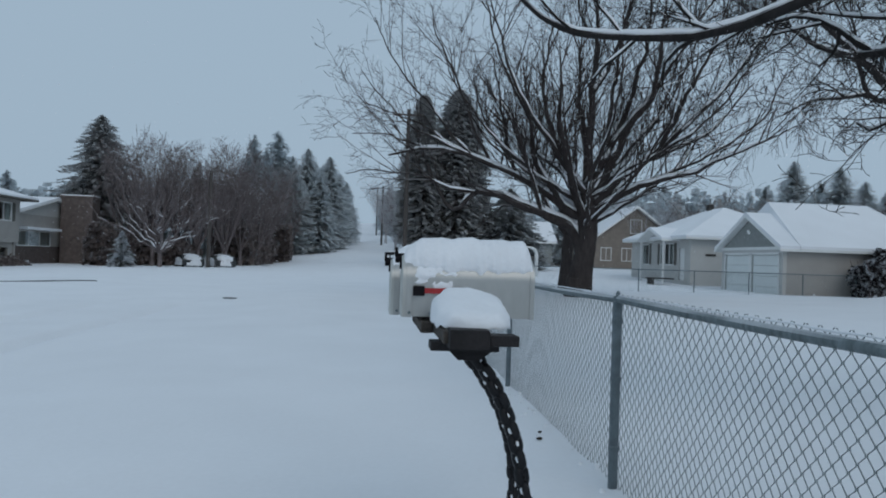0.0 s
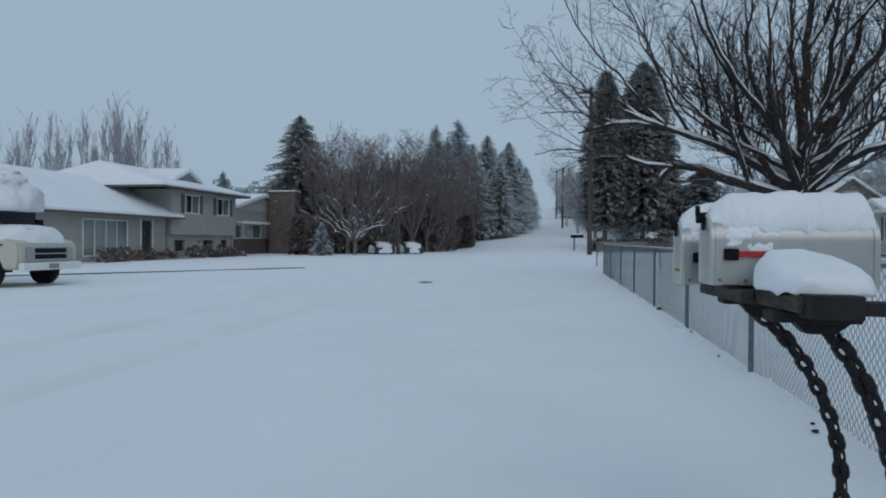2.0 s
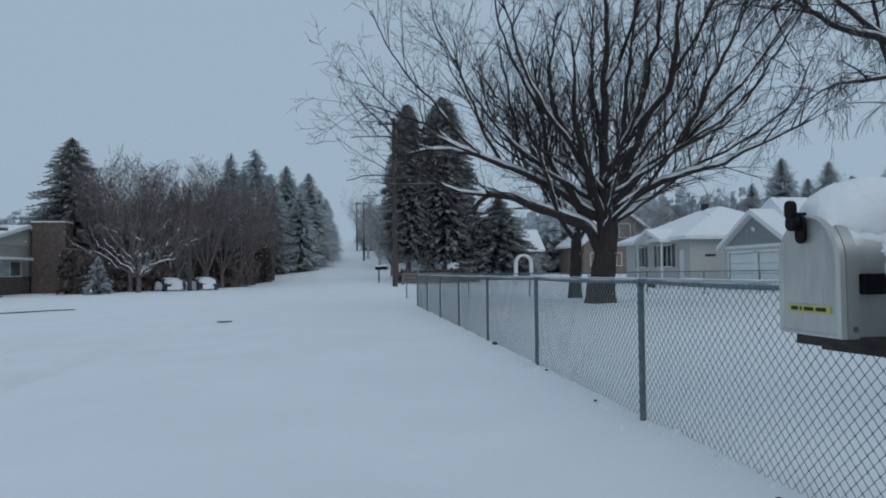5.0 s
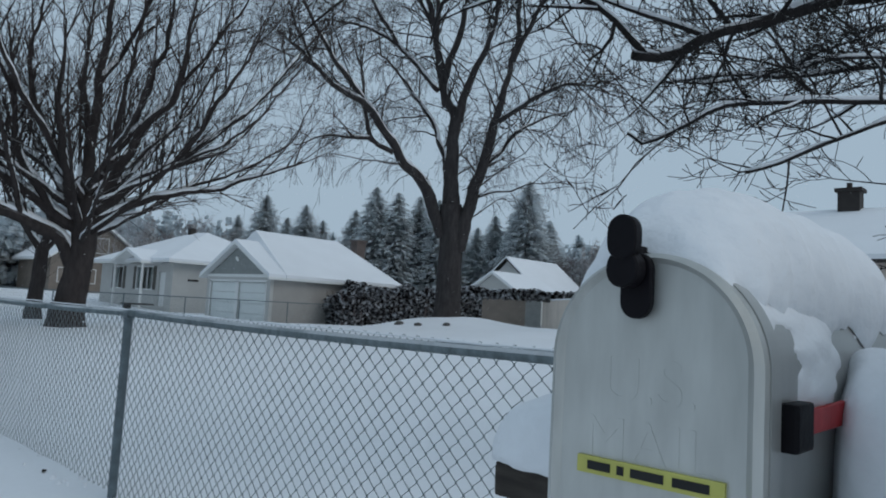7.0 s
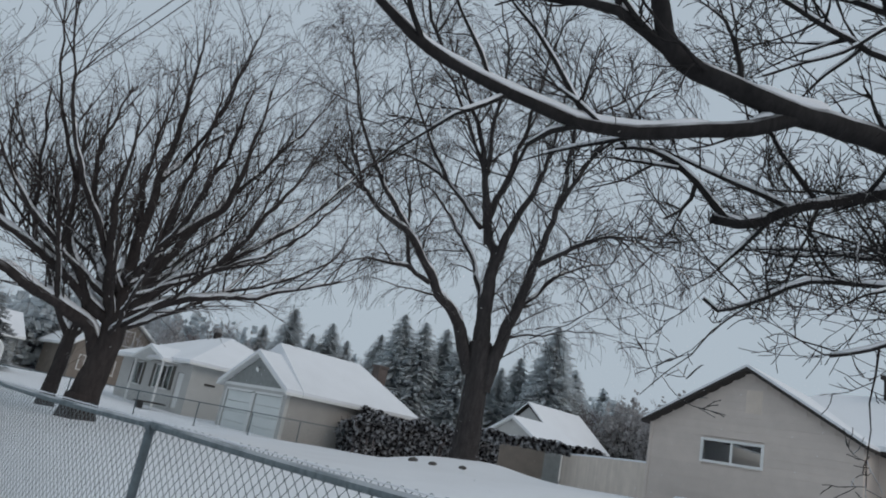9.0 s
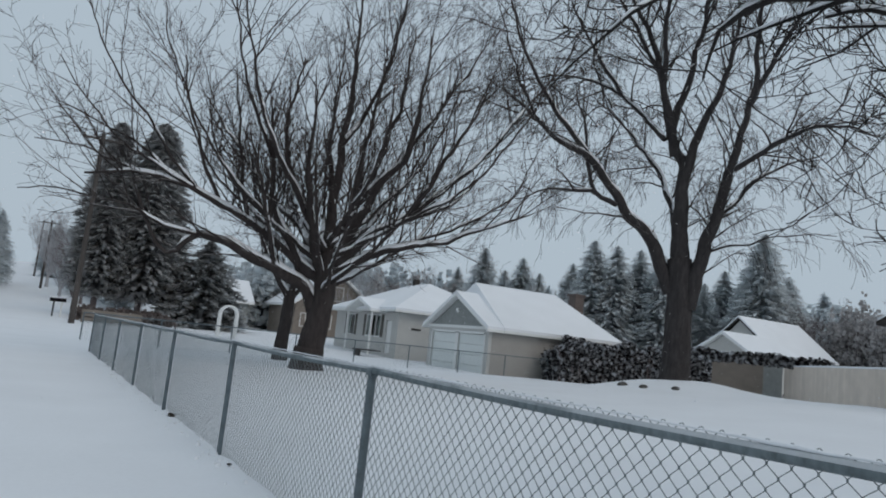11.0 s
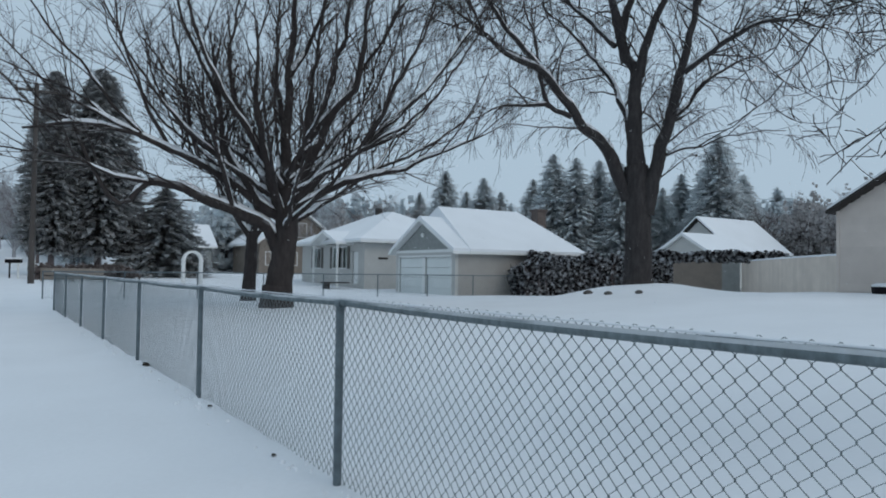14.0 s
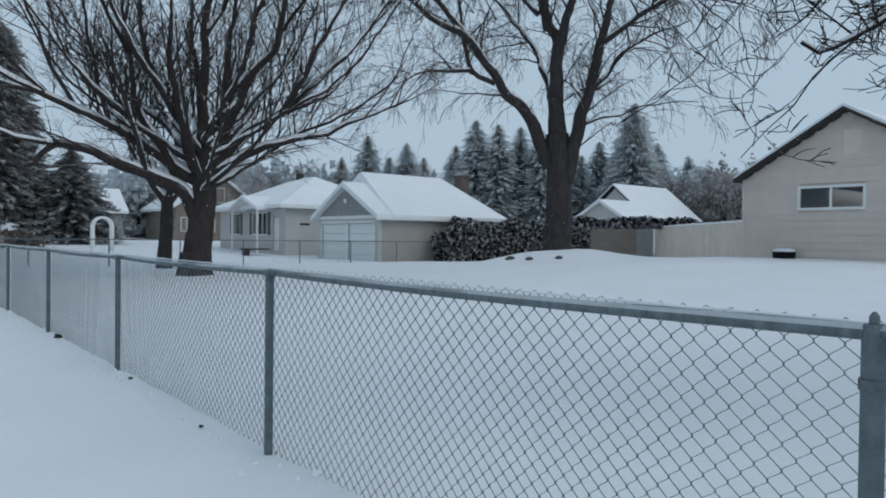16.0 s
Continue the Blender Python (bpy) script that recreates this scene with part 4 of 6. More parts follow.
near = Tree(31, 0.0075, 0.013)
root_flare(near, 0.235, 0.9)
NEAR = {"min": 0.0028, "count": (4.0, 6, 5), "from": 0.15, "angle": (25, 75), "lift": (0.30, 0.20, 0.15), "len": (0.80, 0.36, 0.14), "rad": (0.018, 0.008, 0.0045), "up": (0.14, 0.10, 0.08), "droop": (0.03, 0.0, 0.02), "jit": (0.22, 0.26, 0.3)}
near_limbs = [
    ([(0.0, 0.0, 0.0), (0.0, -0.12, 1.1), (0.0, -0.1, 2.3), (0.0, 0.0, 3.2), (0.0, 0.05, 4.2), (0.05, 0.1, 5.8)], 0.215, 0.09, 0.8),
    ([(0.0, -0.02, 3.0), (-0.83, 0.59, 3.03), (-1.27, 1.03, 3.0), (-1.65, 1.45, 2.98), (-3.05, 1.94, 2.76), (-3.43, 2.2, 2.82), (-3.73, 2.39, 2.9), (-3.85, 2.43, 3.08), (-3.9, 2.5, 3.4), (-4.06, 2.62, 3.88)], 0.125, 0.045, 0.5),
    ([(-3.73, 2.39, 2.9), (-3.9, 2.51, 2.99), (-4.06, 2.58, 3.03), (-4.21, 2.66, 3.01), (-4.31, 2.75, 3.03), (-4.6, 2.92, 3.12)], 0.042, 0.018, 1),
    ([(-3.05, 1.94, 2.76), (-3.32, 2.11, 2.59), (-3.52, 2.26, 2.52), (-3.8, 2.5, 2.4), (-4.13, 2.69, 2.35), (-4.29, 2.76, 2.36), (-4.59, 2.9, 2.39), (-4.9, 3.04, 2.43), (-5.08, 3.11, 2.52), (-5.17, 3.16, 2.59), (-5.36, 3.27, 2.79)], 0.058, 0.02, 0.9),
    ([(-4.12, 2.69, 2.33), (-4.2, 2.78, 2.28), (-4.26, 2.88, 2.19), (-4.22, 2.99, 1.98)], 0.018, 0.005, 1.2),
    ([(-1.27, 1.03, 3.0), (-1.38, 1.4, 2.93), (-1.53, 1.72, 2.9), (-2.56, 2.03, 2.4), (-2.72, 2.21, 2.26), (-2.86, 2.32, 2.2), (-2.99, 2.44, 2.21)], 0.058, 0.03, 0.8),
    ([(-2.91, 2.37, 2.2), (-3.01, 2.43, 2.29), (-3.1, 2.51, 2.41), (-3.2, 2.6, 2.51), (-3.33, 2.71, 2.57), (-3.43, 2.88, 2.55)], 0.024, 0.009, 1.2),
    ([(-3.09, 2.51, 2.4), (-3.08, 2.54, 2.31), (-3.11, 2.59, 2.23), (-3.16, 2.66, 2.17)], 0.016, 0.008, 1),
    ([(0.0, -0.1, 0.44), (-0.72, 0.04, 0.84), (-1.44, 0.18, 1.19), (-1.53, 0.29, 1.55), (-1.67, 0.5, 1.83), (-1.84, 0.78, 1.99), (-2.13, 1.2, 1.94), (-2.44, 1.67, 1.92), (-2.61, 1.98, 1.9), (-2.75, 2.15, 1.79), (-2.92, 2.38, 1.66), (-2.97, 2.45, 1.72)], 0.055, 0.009, 1.25),
    ([(-1.78, 0.66, 1.95), (-1.93, 0.95, 1.93), (-2.13, 1.22, 1.82), (-2.33, 1.51, 1.67), (-2.44, 1.73, 1.57), (-2.53, 1.9, 1.51)], 0.02, 0.011, 1.25),
    ([(0.0, -0.1, 0.41), (-0.77, 0.04, 0.81), (-1.54, 0.18, 1.11), (-1.69, 0.3, 1.38), (-1.85, 0.47, 1.44), (-2.02, 0.78, 1.46), (-2.14, 0.99, 1.44), (-2.2, 1.12, 1.38)], 0.035, 0.01, 1.25),
    ([(0.0, -0.1, 2.28), (-1.45, 1.39, 2.43), (-1.85, 1.79, 2.36), (-2.02, 2.0, 2.27), (-2.27, 2.26, 2.19), (-2.47, 2.45, 2.18)], 0.022, 0.007, 1.25),
    ([(0.0, -0.1, 2.22), (-1.69, 1.36, 2.37), (-2.06, 1.74, 2.28), (-2.26, 1.93, 2.29), (-2.45, 2.1, 2.31), (-2.56, 2.21, 2.3)], 0.02, 0.007, 1.25),
    ([(0.0, 0.0, 3.4), (-0.94, 0.89, 3.6), (-1.58, 1.36, 3.6), (-2.14, 1.75, 3.59), (-2.29, 1.88, 3.65), (-2.56, 2.09, 3.77), (-2.81, 2.28, 3.89)], 0.045, 0.014, 1.2),
    ([(-2.25, 1.84, 3.65), (-2.31, 1.94, 3.53), (-2.37, 2.04, 3.42), (-2.44, 2.19, 3.2)], 0.014, 0.006, 1),
    ([(-2.23, 1.63, 3.77), (-2.31, 1.73, 3.7), (-2.44, 1.92, 3.52), (-2.59, 2.11, 3.4), (-2.74, 2.3, 3.27)], 0.015, 0.006, 1.2),
    ([(0.0, 0.05, 4.0), (-0.6, 0.6, 4.7), (-1.2, 1.2, 5.0), (-1.8, 1.8, 5.2)], 0.06, 0.016, 1),
    ([(0.0, 0.0, 3.0), (0.45, -0.65, 3.5), (0.9, -1.4, 3.75), (1.3, -2.2, 3.85)], 0.077, 0.016, 0.8),
    ([(0.0, -0.05, 3.02), (-0.39, 0.16, 3.31), (-0.59, 0.3, 3.37), (-0.98, 0.81, 3.45), (-1.33, 1.22, 3.56), (-1.51, 1.5, 3.66), (-1.89, 1.93, 3.88)], 0.032, 0.012, 1.2),
    ([(0.0, -0.05, 3.62), (-0.64, 0.17, 3.79), (-0.98, 0.6, 3.84), (-1.36, 1.09, 3.89), (-1.69, 1.49, 3.97), (-2.0, 1.98, 4.2)], 0.05, 0.02, 1.0),
    ([(0.0, -0.05, 2.83), (-0.5, 0.38, 2.86), (-0.86, 0.88, 2.83), (-1.18, 1.33, 2.74), (-1.43, 1.68, 2.59), (-1.53, 1.92, 2.49)], 0.024, 0.008, 1.2),
    ([(0.0, -0.05, 2.5), (-0.2, 0.16, 2.59), (-0.48, 0.46, 2.63), (-0.93, 1.17, 2.53), (-1.35, 1.82, 2.44), (-1.65, 2.2, 2.42), (-1.91, 2.73, 2.39)], 0.026, 0.008, 1.2),
]
for pts, r0, r1, dens in near_limbs:
    line, rad = near.limb(pts, r0, r1, 0.09, 10, 0.03)
    if dens:
        spec = dict(NEAR)
        spec["count"] = (NEAR["count"][0] * dens, 6, 5)
        near.clothe(line, rad, sum((b - a).length for a, b in zip(line[:-1], line[1:])), 1, 3, spec)
near.build("old_maple_tree", "old maple reaching low snow-laden limbs over the yard", (6.38, 2.28, 0.62), BARK3)


# ---- evergreens and far trees ----
def conifer(seed, high, wide, bare=0.06, whorls=30, per=9, spikes=7, ragged=0.25, power=0.85, fine=1.0):
    """Trunk, and whorls of drooping boughs, each a spray of needle-clad twigs. Returns trunk tubes and crown triangles."""
    rnd = random.Random(seed)
    tr = Tubes()
    tr.add([Vector((0, 0, -0.6)), Vector((0, 0, high * 0.5)), Vector((0, 0, high))], [high * 0.016, high * 0.009, 0.02], 7)
    v, f = [], []

    def tri(a, b, c):
        k = len(v)
        v.extend((tuple(a), tuple(b), tuple(c)))
        f.append((k, k + 1, k + 2))
    for w in range(whorls):
        for k in range(per):
            t = min(0.995, bare + (1 - bare) * (w + rnd.uniform(-0.7, 1.3)) / whorls)
            t = max(bare, t)
            z = high * t
            reach = wide * max(0.05, (1 - t) ** power) * min(1.0, 0.55 + (t - bare) * 4)
            if rnd.random() < 0.08:
                continue
            a = rnd.uniform(0, 2 * math.pi)
            ln = reach * rnd.uniform(1 - ragged * 1.6, 1 + ragged * 0.6)
            d = Vector((math.cos(a), math.sin(a), 0))
            s = Vector((-d.y, d.x, 0))
            p0 = Vector((0, 0, z))
            sag = rnd.uniform(0.15, 0.45)
            lift = rnd.uniform(0.0, 0.25)
            for i in range(spikes):
                q = (i + 0.5) / spikes
                c = p0 + d * ln * q + Vector((0, 0, ln * (lift * q - sag * q * q)))
                fan = (ln * 0.40 * (1.15 - q) + 0.16) * fine
                drop = Vector((0, 0, -fan * rnd.uniform(0.15, 0.7)))
                th = d * ln * 0.17 * fine
                tri(c - th, c + th, c + s * fan + d * fan * 0.6 + drop)
                tri(c - th, c + th, c - s * fan + d * fan * 0.6 + drop)
                if i % 2 == 0:
                    tri(c - s * 0.3 * fan, c + s * 0.3 * fan, c + d * fan * 0.9 + Vector((0, 0, -fan * 0.9)))
            tip = p0 + d * ln * 1.08 + Vector((0, 0, ln * (lift - sag)))
            base = p0 + d * ln * 0.8 + Vector((0, 0, ln * (lift * 0.8 - sag * 0.64)))
            tri(base + s * 0.07 * ln, base - s * 0.07 * ln, tip)
    return tr, v, f


def make_conifer(name, label, spec, at, needles, bark=None, group=""):
    tr, v, f = conifer(**spec)
    ob = thing(name, label, "tree", group, at)
    tr.make("trunk", bark or FARBARK, ob)
    tagged(raw("crown", v, f, needles, ob), kind="stuff")
    return ob


def scaled(m, s, sz=None):
    return m @ Matrix.Diagonal((s, s, sz or s, 1))


def plant(ob, x, y, s=1.0, sz=None, rz=0.0, dz=-0.1):
    """Another tree of the same kind, turned and sized."""
    c = copy_thing(ob, pose(*onto(x, y, dz), 0, 0, rz))
    c.scale = (s, s, sz or s)
    return c


rnd = random.Random(77)
# two dense dark evergreens by the utility pole
make_conifer("spruce_tree", "dense dark evergreen beside the utility pole", dict(seed=1, high=15.3, wide=2.9, bare=0.13, whorls=90, per=34, spikes=7, power=0.42, ragged=0.22, fine=0.55), onto(3.7, 62, -0.2), NEEDLE, group="dark evergreens by the pole")
make_conifer("spruce_tree", "dense dark broad evergreen behind the fence", dict(seed=2, high=16.2, wide=4.1, bare=0.12, whorls=90, per=44, spikes=7, power=0.45, ragged=0.22, fine=0.5), onto(6.9, 63, -0.2), NEEDLE, group="dark evergreens by the pole")
make_conifer("spruce_tree", "snow-dusted spreading spruce in front of a house", dict(seed=3, high=7.4, wide=4.4, bare=0.03, whorls=44, per=20, spikes=8, power=0.7, fine=0.6), onto(11.6, 62.0, -0.2), NEEDLE2)
# the big pine and the young snowy spruce across the road
make_conifer("pine_tree", "tall dark pine behind the brick house", dict(seed=4, high=13.8, wide=5.2, bare=0.06, whorls=70, per=28, spikes=8, power=0.6, ragged=0.5, fine=0.5), onto(-25.6, 67.5, -0.2), NEEDLE)
make_conifer("small_spruce", "young spruce bowed under heavy snow", dict(seed=5, high=2.6, wide=1.2, bare=0.02, whorls=18, per=12, spikes=7, power=0.75, fine=0.7), onto(-17.6, 50.6, -0.1), NEEDLEWHITE)

# the haze over these firs lies in their pale needle colours
far_a = make_conifer("fir_tree", "distant fir, snowfall haze put into its needle colour", dict(seed=6, high=13, wide=3.4, bare=0.05, whorls=44, per=16, spikes=6, power=0.6, fine=0.6), onto(-14.5, 110, -0.3), NEEDLEFAR, group="distant firs")
far_b = make_conifer("fir_tree", "distant fir, snowfall haze put into its needle colour", dict(seed=7, high=14, wide=4.2, bare=0.04, whorls=44, per=18, spikes=6, power=0.55, ragged=0.35, fine=0.6), onto(-18, 122, -0.3), NEEDLEFAR, group="distant firs")
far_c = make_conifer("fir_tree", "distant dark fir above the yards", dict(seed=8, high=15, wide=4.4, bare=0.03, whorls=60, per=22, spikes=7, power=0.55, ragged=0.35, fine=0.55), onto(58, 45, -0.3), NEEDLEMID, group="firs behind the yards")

for k in range(34):
    t = k / 33
    y = 92 + 200 * t ** 1.3
    plant(rnd.choice((far_a, far_b)), -13.0 - 0.012 * y - rnd.uniform(0, 8), y, rnd.uniform(0.85, 1.25), rz=rnd.uniform(0, 360))
for k in range(26):
    t = k / 25
    y = 88 + 210 * t ** 1.2
    plant(rnd.choice((far_a, far_b)), 3.2 + rnd.uniform(0, 7) - 0.008 * y, y, rnd.uniform(0.6, 0.95), rz=rnd.uniform(0, 360))
for x, y, s in ((-36, 72, 0.62), (-33.5, 76, 0.5), (-31.5, 80, 0.42), (-45, 70, 0.5), (-24, 95, 0.9), (-28, 100, 0.8), (-21, 90, 0.8), (-26, 88, 0.7)):
    plant(rnd.choice((far_a, far_b)), x, y, s, rz=rnd.uniform(0, 360))


# tall firs beside the far road
road_firs = ((-10.6, 105, 16.4), (-7.6, 108, 15.8), (-12.6, 103, 15.0), (-9.0, 112, 15.0), (-6.6, 118, 14.6), (-13.8, 100, 13.8), (-5.8, 126, 14.0), (-11.5, 98, 13.0), (-8.2, 100, 12.2))
for x, y, top in road_firs:
    plant(far_c, x, y, (top - height(x, y)) / 14.5, rz=rnd.uniform(0, 360))


def grove(trees, rows):
    """Trees at a bearing from the yard fence, far enough off to reach a given height above the horizon."""
    for bearing, dist, rise in rows:
        a = radians(bearing)
        x, y = -0.4 + dist * math.sin(a), 3 + dist * math.cos(a)
        tall = 1.2 + dist * math.tan(radians(rise)) - height(x, y)
        ob = rnd.choice(trees)
        plant(ob, x, y, tall / 14.5, rz=rnd.uniform(0, 360))


grove((far_c,), ((54.2, 66, 10.1), (53.2, 70, 7.4), (51.6, 72, 7.6), (50.2, 68, 6.6), (41.8, 66, 9.3), (43.6, 66, 9.0), (45.4, 68, 8.8), (47.0, 66, 8.6), (48.6, 72, 8.0), (40.2, 74, 7.4), (33.1, 72, 8.0), (36.2, 70, 7.5), (34.8, 78, 6.4), (37.6, 80, 6.4), (31.0, 82, 6.2), (56.0, 76, 7.4)))
for k in range(30):
    grove((far_a, far_b), ((20 + k * 1.55 + rnd.uniform(-0.5, 0.5), rnd.uniform(92, 118), rnd.uniform(5.0, 6.9)),))
for k in range(14):
    grove((far_a, far_b), ((62 + k * 2.6 + rnd.uniform(-0.8, 0.8), rnd.uniform(80, 100), rnd.uniform(4.2, 6.2)),))


def far_tree(seed, high, spreadw, bark, name, label, stems=7, twig=0.011, tall=False, snow=True, wob=0.15):
    t = Tree(seed, 0.028, 0.006)
    r = random.Random(seed)
    root_flare(t, high * 0.022)
    spec = {"min": twig, "count": (1.6, 5, 3) if not tall else (1.8, 4, 2), "from": 0.15, "angle": (20, 55) if not tall else (8, 22), "lift": (0.25, 0.15, 0.0), "len": (high * 0.26, high * 0.13, high * 0.07) if not tall else (high * 0.2, high * 0.1, high * 0.05), "rad": (0.05, 0.024, 0.014), "up": (0.12, 0.08, 0.0) if not tall else (0.5, 0.4, 0.3), "droop": (0.02, 0.05, 0.08), "jit": (0.16, 0.2, 0.25)}
    fork = high * (0.16 if not tall else 0.05)
    t.limb([(0, 0, 0), (0.02, 0, fork * 0.6), (0, 0.03, fork * 1.15)], high * 0.022, high * 0.018, 0.5, 6)
    for k in range(stems):
        a = 2 * math.pi * k / stems + r.uniform(-0.3, 0.3)
        w = spreadw * r.uniform(0.5, 1.0)
        h = high * r.uniform(0.65, 1.0)
        line, rad = t.limb([(0, 0, fork), (w * 0.4 * math.cos(a), w * 0.4 * math.sin(a), fork + (h - fork) * 0.35), (w * 0.8 * math.cos(a), w * 0.8 * math.sin(a), fork + (h - fork) * 0.7), (w * math.cos(a), w * math.sin(a), h)], high * 0.011, 0.02, 0.8 if wob < 0.3 else 0.35, 5, wob)
        t.clothe(line, rad, h * 0.5, 1, 3, spec)
    return t.build(name, label, (0, 0, 0), bark, 0.0, snow)


bare_a = far_tree(41, 7.0, 6.4, FARBARK, "bare_tree", "wide bare garden tree, snow lying on its limbs", 13, 0.011, False, True, 0.45)
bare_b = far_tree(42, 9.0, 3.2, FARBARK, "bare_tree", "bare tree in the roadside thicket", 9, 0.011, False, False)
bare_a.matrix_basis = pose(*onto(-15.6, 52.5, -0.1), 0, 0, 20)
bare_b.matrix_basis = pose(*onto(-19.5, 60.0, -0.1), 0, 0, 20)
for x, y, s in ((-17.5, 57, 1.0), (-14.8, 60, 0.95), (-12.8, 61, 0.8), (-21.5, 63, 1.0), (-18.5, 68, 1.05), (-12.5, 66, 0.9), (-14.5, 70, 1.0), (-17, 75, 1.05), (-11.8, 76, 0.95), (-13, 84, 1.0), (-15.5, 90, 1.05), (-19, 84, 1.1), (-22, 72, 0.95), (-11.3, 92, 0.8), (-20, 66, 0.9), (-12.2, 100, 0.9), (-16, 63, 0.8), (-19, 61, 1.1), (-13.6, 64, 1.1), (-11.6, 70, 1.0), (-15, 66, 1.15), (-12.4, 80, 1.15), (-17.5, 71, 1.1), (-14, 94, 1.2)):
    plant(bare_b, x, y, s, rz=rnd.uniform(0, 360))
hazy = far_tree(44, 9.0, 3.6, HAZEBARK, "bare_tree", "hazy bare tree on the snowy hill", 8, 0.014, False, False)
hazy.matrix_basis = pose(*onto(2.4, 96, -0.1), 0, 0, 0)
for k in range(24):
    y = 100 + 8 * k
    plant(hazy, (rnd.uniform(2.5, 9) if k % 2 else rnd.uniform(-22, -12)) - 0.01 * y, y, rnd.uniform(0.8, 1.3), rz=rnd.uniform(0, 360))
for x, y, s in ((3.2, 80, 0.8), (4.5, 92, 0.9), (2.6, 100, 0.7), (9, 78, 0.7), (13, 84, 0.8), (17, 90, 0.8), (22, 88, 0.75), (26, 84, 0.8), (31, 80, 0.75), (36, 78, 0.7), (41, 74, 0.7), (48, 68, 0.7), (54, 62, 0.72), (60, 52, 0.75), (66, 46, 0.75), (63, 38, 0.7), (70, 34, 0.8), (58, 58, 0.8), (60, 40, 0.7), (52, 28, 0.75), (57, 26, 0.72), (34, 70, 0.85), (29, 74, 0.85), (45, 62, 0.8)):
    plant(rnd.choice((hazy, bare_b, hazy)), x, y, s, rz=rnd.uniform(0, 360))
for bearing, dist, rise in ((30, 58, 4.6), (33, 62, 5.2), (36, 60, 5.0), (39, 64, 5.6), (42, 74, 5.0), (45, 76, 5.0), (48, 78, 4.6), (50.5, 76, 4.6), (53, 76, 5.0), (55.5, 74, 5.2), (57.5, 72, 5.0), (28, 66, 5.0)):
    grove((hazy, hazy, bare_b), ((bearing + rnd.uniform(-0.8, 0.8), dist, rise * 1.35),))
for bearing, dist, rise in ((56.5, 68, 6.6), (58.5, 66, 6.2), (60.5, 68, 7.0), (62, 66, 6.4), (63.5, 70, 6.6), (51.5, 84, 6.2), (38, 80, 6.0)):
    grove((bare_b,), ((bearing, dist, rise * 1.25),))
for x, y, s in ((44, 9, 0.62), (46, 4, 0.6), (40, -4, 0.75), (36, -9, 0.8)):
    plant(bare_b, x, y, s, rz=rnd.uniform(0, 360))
poplar = far_tree(43, 15.0, 0.9, PALEBARK, "poplar_tree", "tall pale bare poplar behind the houses", 6, 0.02, True)
poplar.matrix_basis = pose(*onto(-52, 78, 0), 0, 0, 0)
tagged(poplar, group="poplar row")
for k in range(17):
    az = radians(-30.2 - 1.15 * k + rnd.uniform(-0.35, 0.35))
    d = 92 + rnd.uniform(-5, 5)
    plant(poplar, -0.5 + d * math.sin(az), d * math.cos(az), rnd.uniform(0.70, 0.95), rz=rnd.uniform(0, 360))


def thicket(name, label, x0, x1, y0, y1, high, count, material, seed, size=0.16, top=0.25, slant=0.0, lift=0.0):
    """A hedge or scrub: twigs inside and a shell of many small leaf clumps."""
    r = random.Random(seed)
    ob = thing(name, label, "hedge")
    v, f = [], []
    for _ in range(count):
        x, y = r.uniform(x0, x1), r.uniform(y0, y1)
        y += slant * (x - x0)
        edge = min(1.0, 3.0 * min((x - x0) / (x1 - x0 + 1e-6), (x1 - x) / (x1 - x0 + 1e-6)) + 0.7)
        hh = high * edge * (1 + top * noise.noise((x * 0.9, y * 0.9, seed)))
        z = height(x, y) - 0.05 + lift + hh * r.random() ** 0.7
        s = size * r.uniform(0.6, 1.5)
        c = Vector((x, y, z))
        for _ in range(2):
            d = Vector((r.gauss(0, 1), r.gauss(0, 1), r.gauss(0, 1))).normalized()
            e = d.orthogonal().normalized()
            g = d.cross(e)
            k = len(v)
            v.extend(tuple(c + q * s) for q in (e, g * 0.8, -e, -g * 0.8))
            f.append((k, k + 1, k + 2, k + 3))
    tagged(raw("foliage", v, f, material, ob), kind="stuff")
    t = Tubes()
    for _ in range(max(6, count // 160)):
        x, y = r.uniform(x0, x1), r.uniform(y0, y1)
        y += slant * (x - x0)
        z = height(x, y)
        t.add([Vector((x, y, z - 0.2)), Vector((x + r.uniform(-.2, .2), y, z + high * 0.5)), Vector((x + r.uniform(-.4, .4), y, z + high * 0.85))], [0.04, 0.03, 0.015], 4)
    tagged(t.make("stems", FARBARK, ob), kind="stuff")
    return ob


thicket("hedge", "dark clipped hedge speckled with snow beside the garage", 23.4, 36.5, 31.6, 33.2, 2.15, 6400, HEDGE, 3, 0.17)
thicket("scrub", "brown leafless scrub along the far roadside", -15, -11.5, 66, 100, 3.4, 7000, BRUSH, 5, 0.30, 0.5)
thicket("scrub", "brown scrub and brambles below the garden trees", -22, -15, 57, 62, 1.9, 2600, BRUSH, 6, 0.24, 0.5)
thicket("clipped_bush", "tall brown clipped bush with a snowy top", -11.9, -10.2, 83, 86, 4.2, 1500, BRUSH, 7, 0.26, 0.1)
thicket("scrub", "low brown scrub by the utility pole", 2.2, 8.6, 55, 58, 0.9, 1400, BRUSH, 8, 0.14, 0.6)
thicket("shrub", "low garden shrubs half buried in snow", -23.9, -22.9, 33, 40, 0.55, 420, BRUSH, 9, 0.10, 1.3)
thicket("shrub", "brown garden shrubs dusted with snow below the upper storey", -23.6, -22.7, 41.5, 49, 0.65, 420, BRUSH, 15, 0.11, 1.3)
thicket("creeper", "tangled dark creeper with snow over the shed and fence top", 28.3, 33.4, 29.0, 29.5, 0.55, 1300, HEDGE, 16, 0.11, 0.7, -1.15, 1.80)
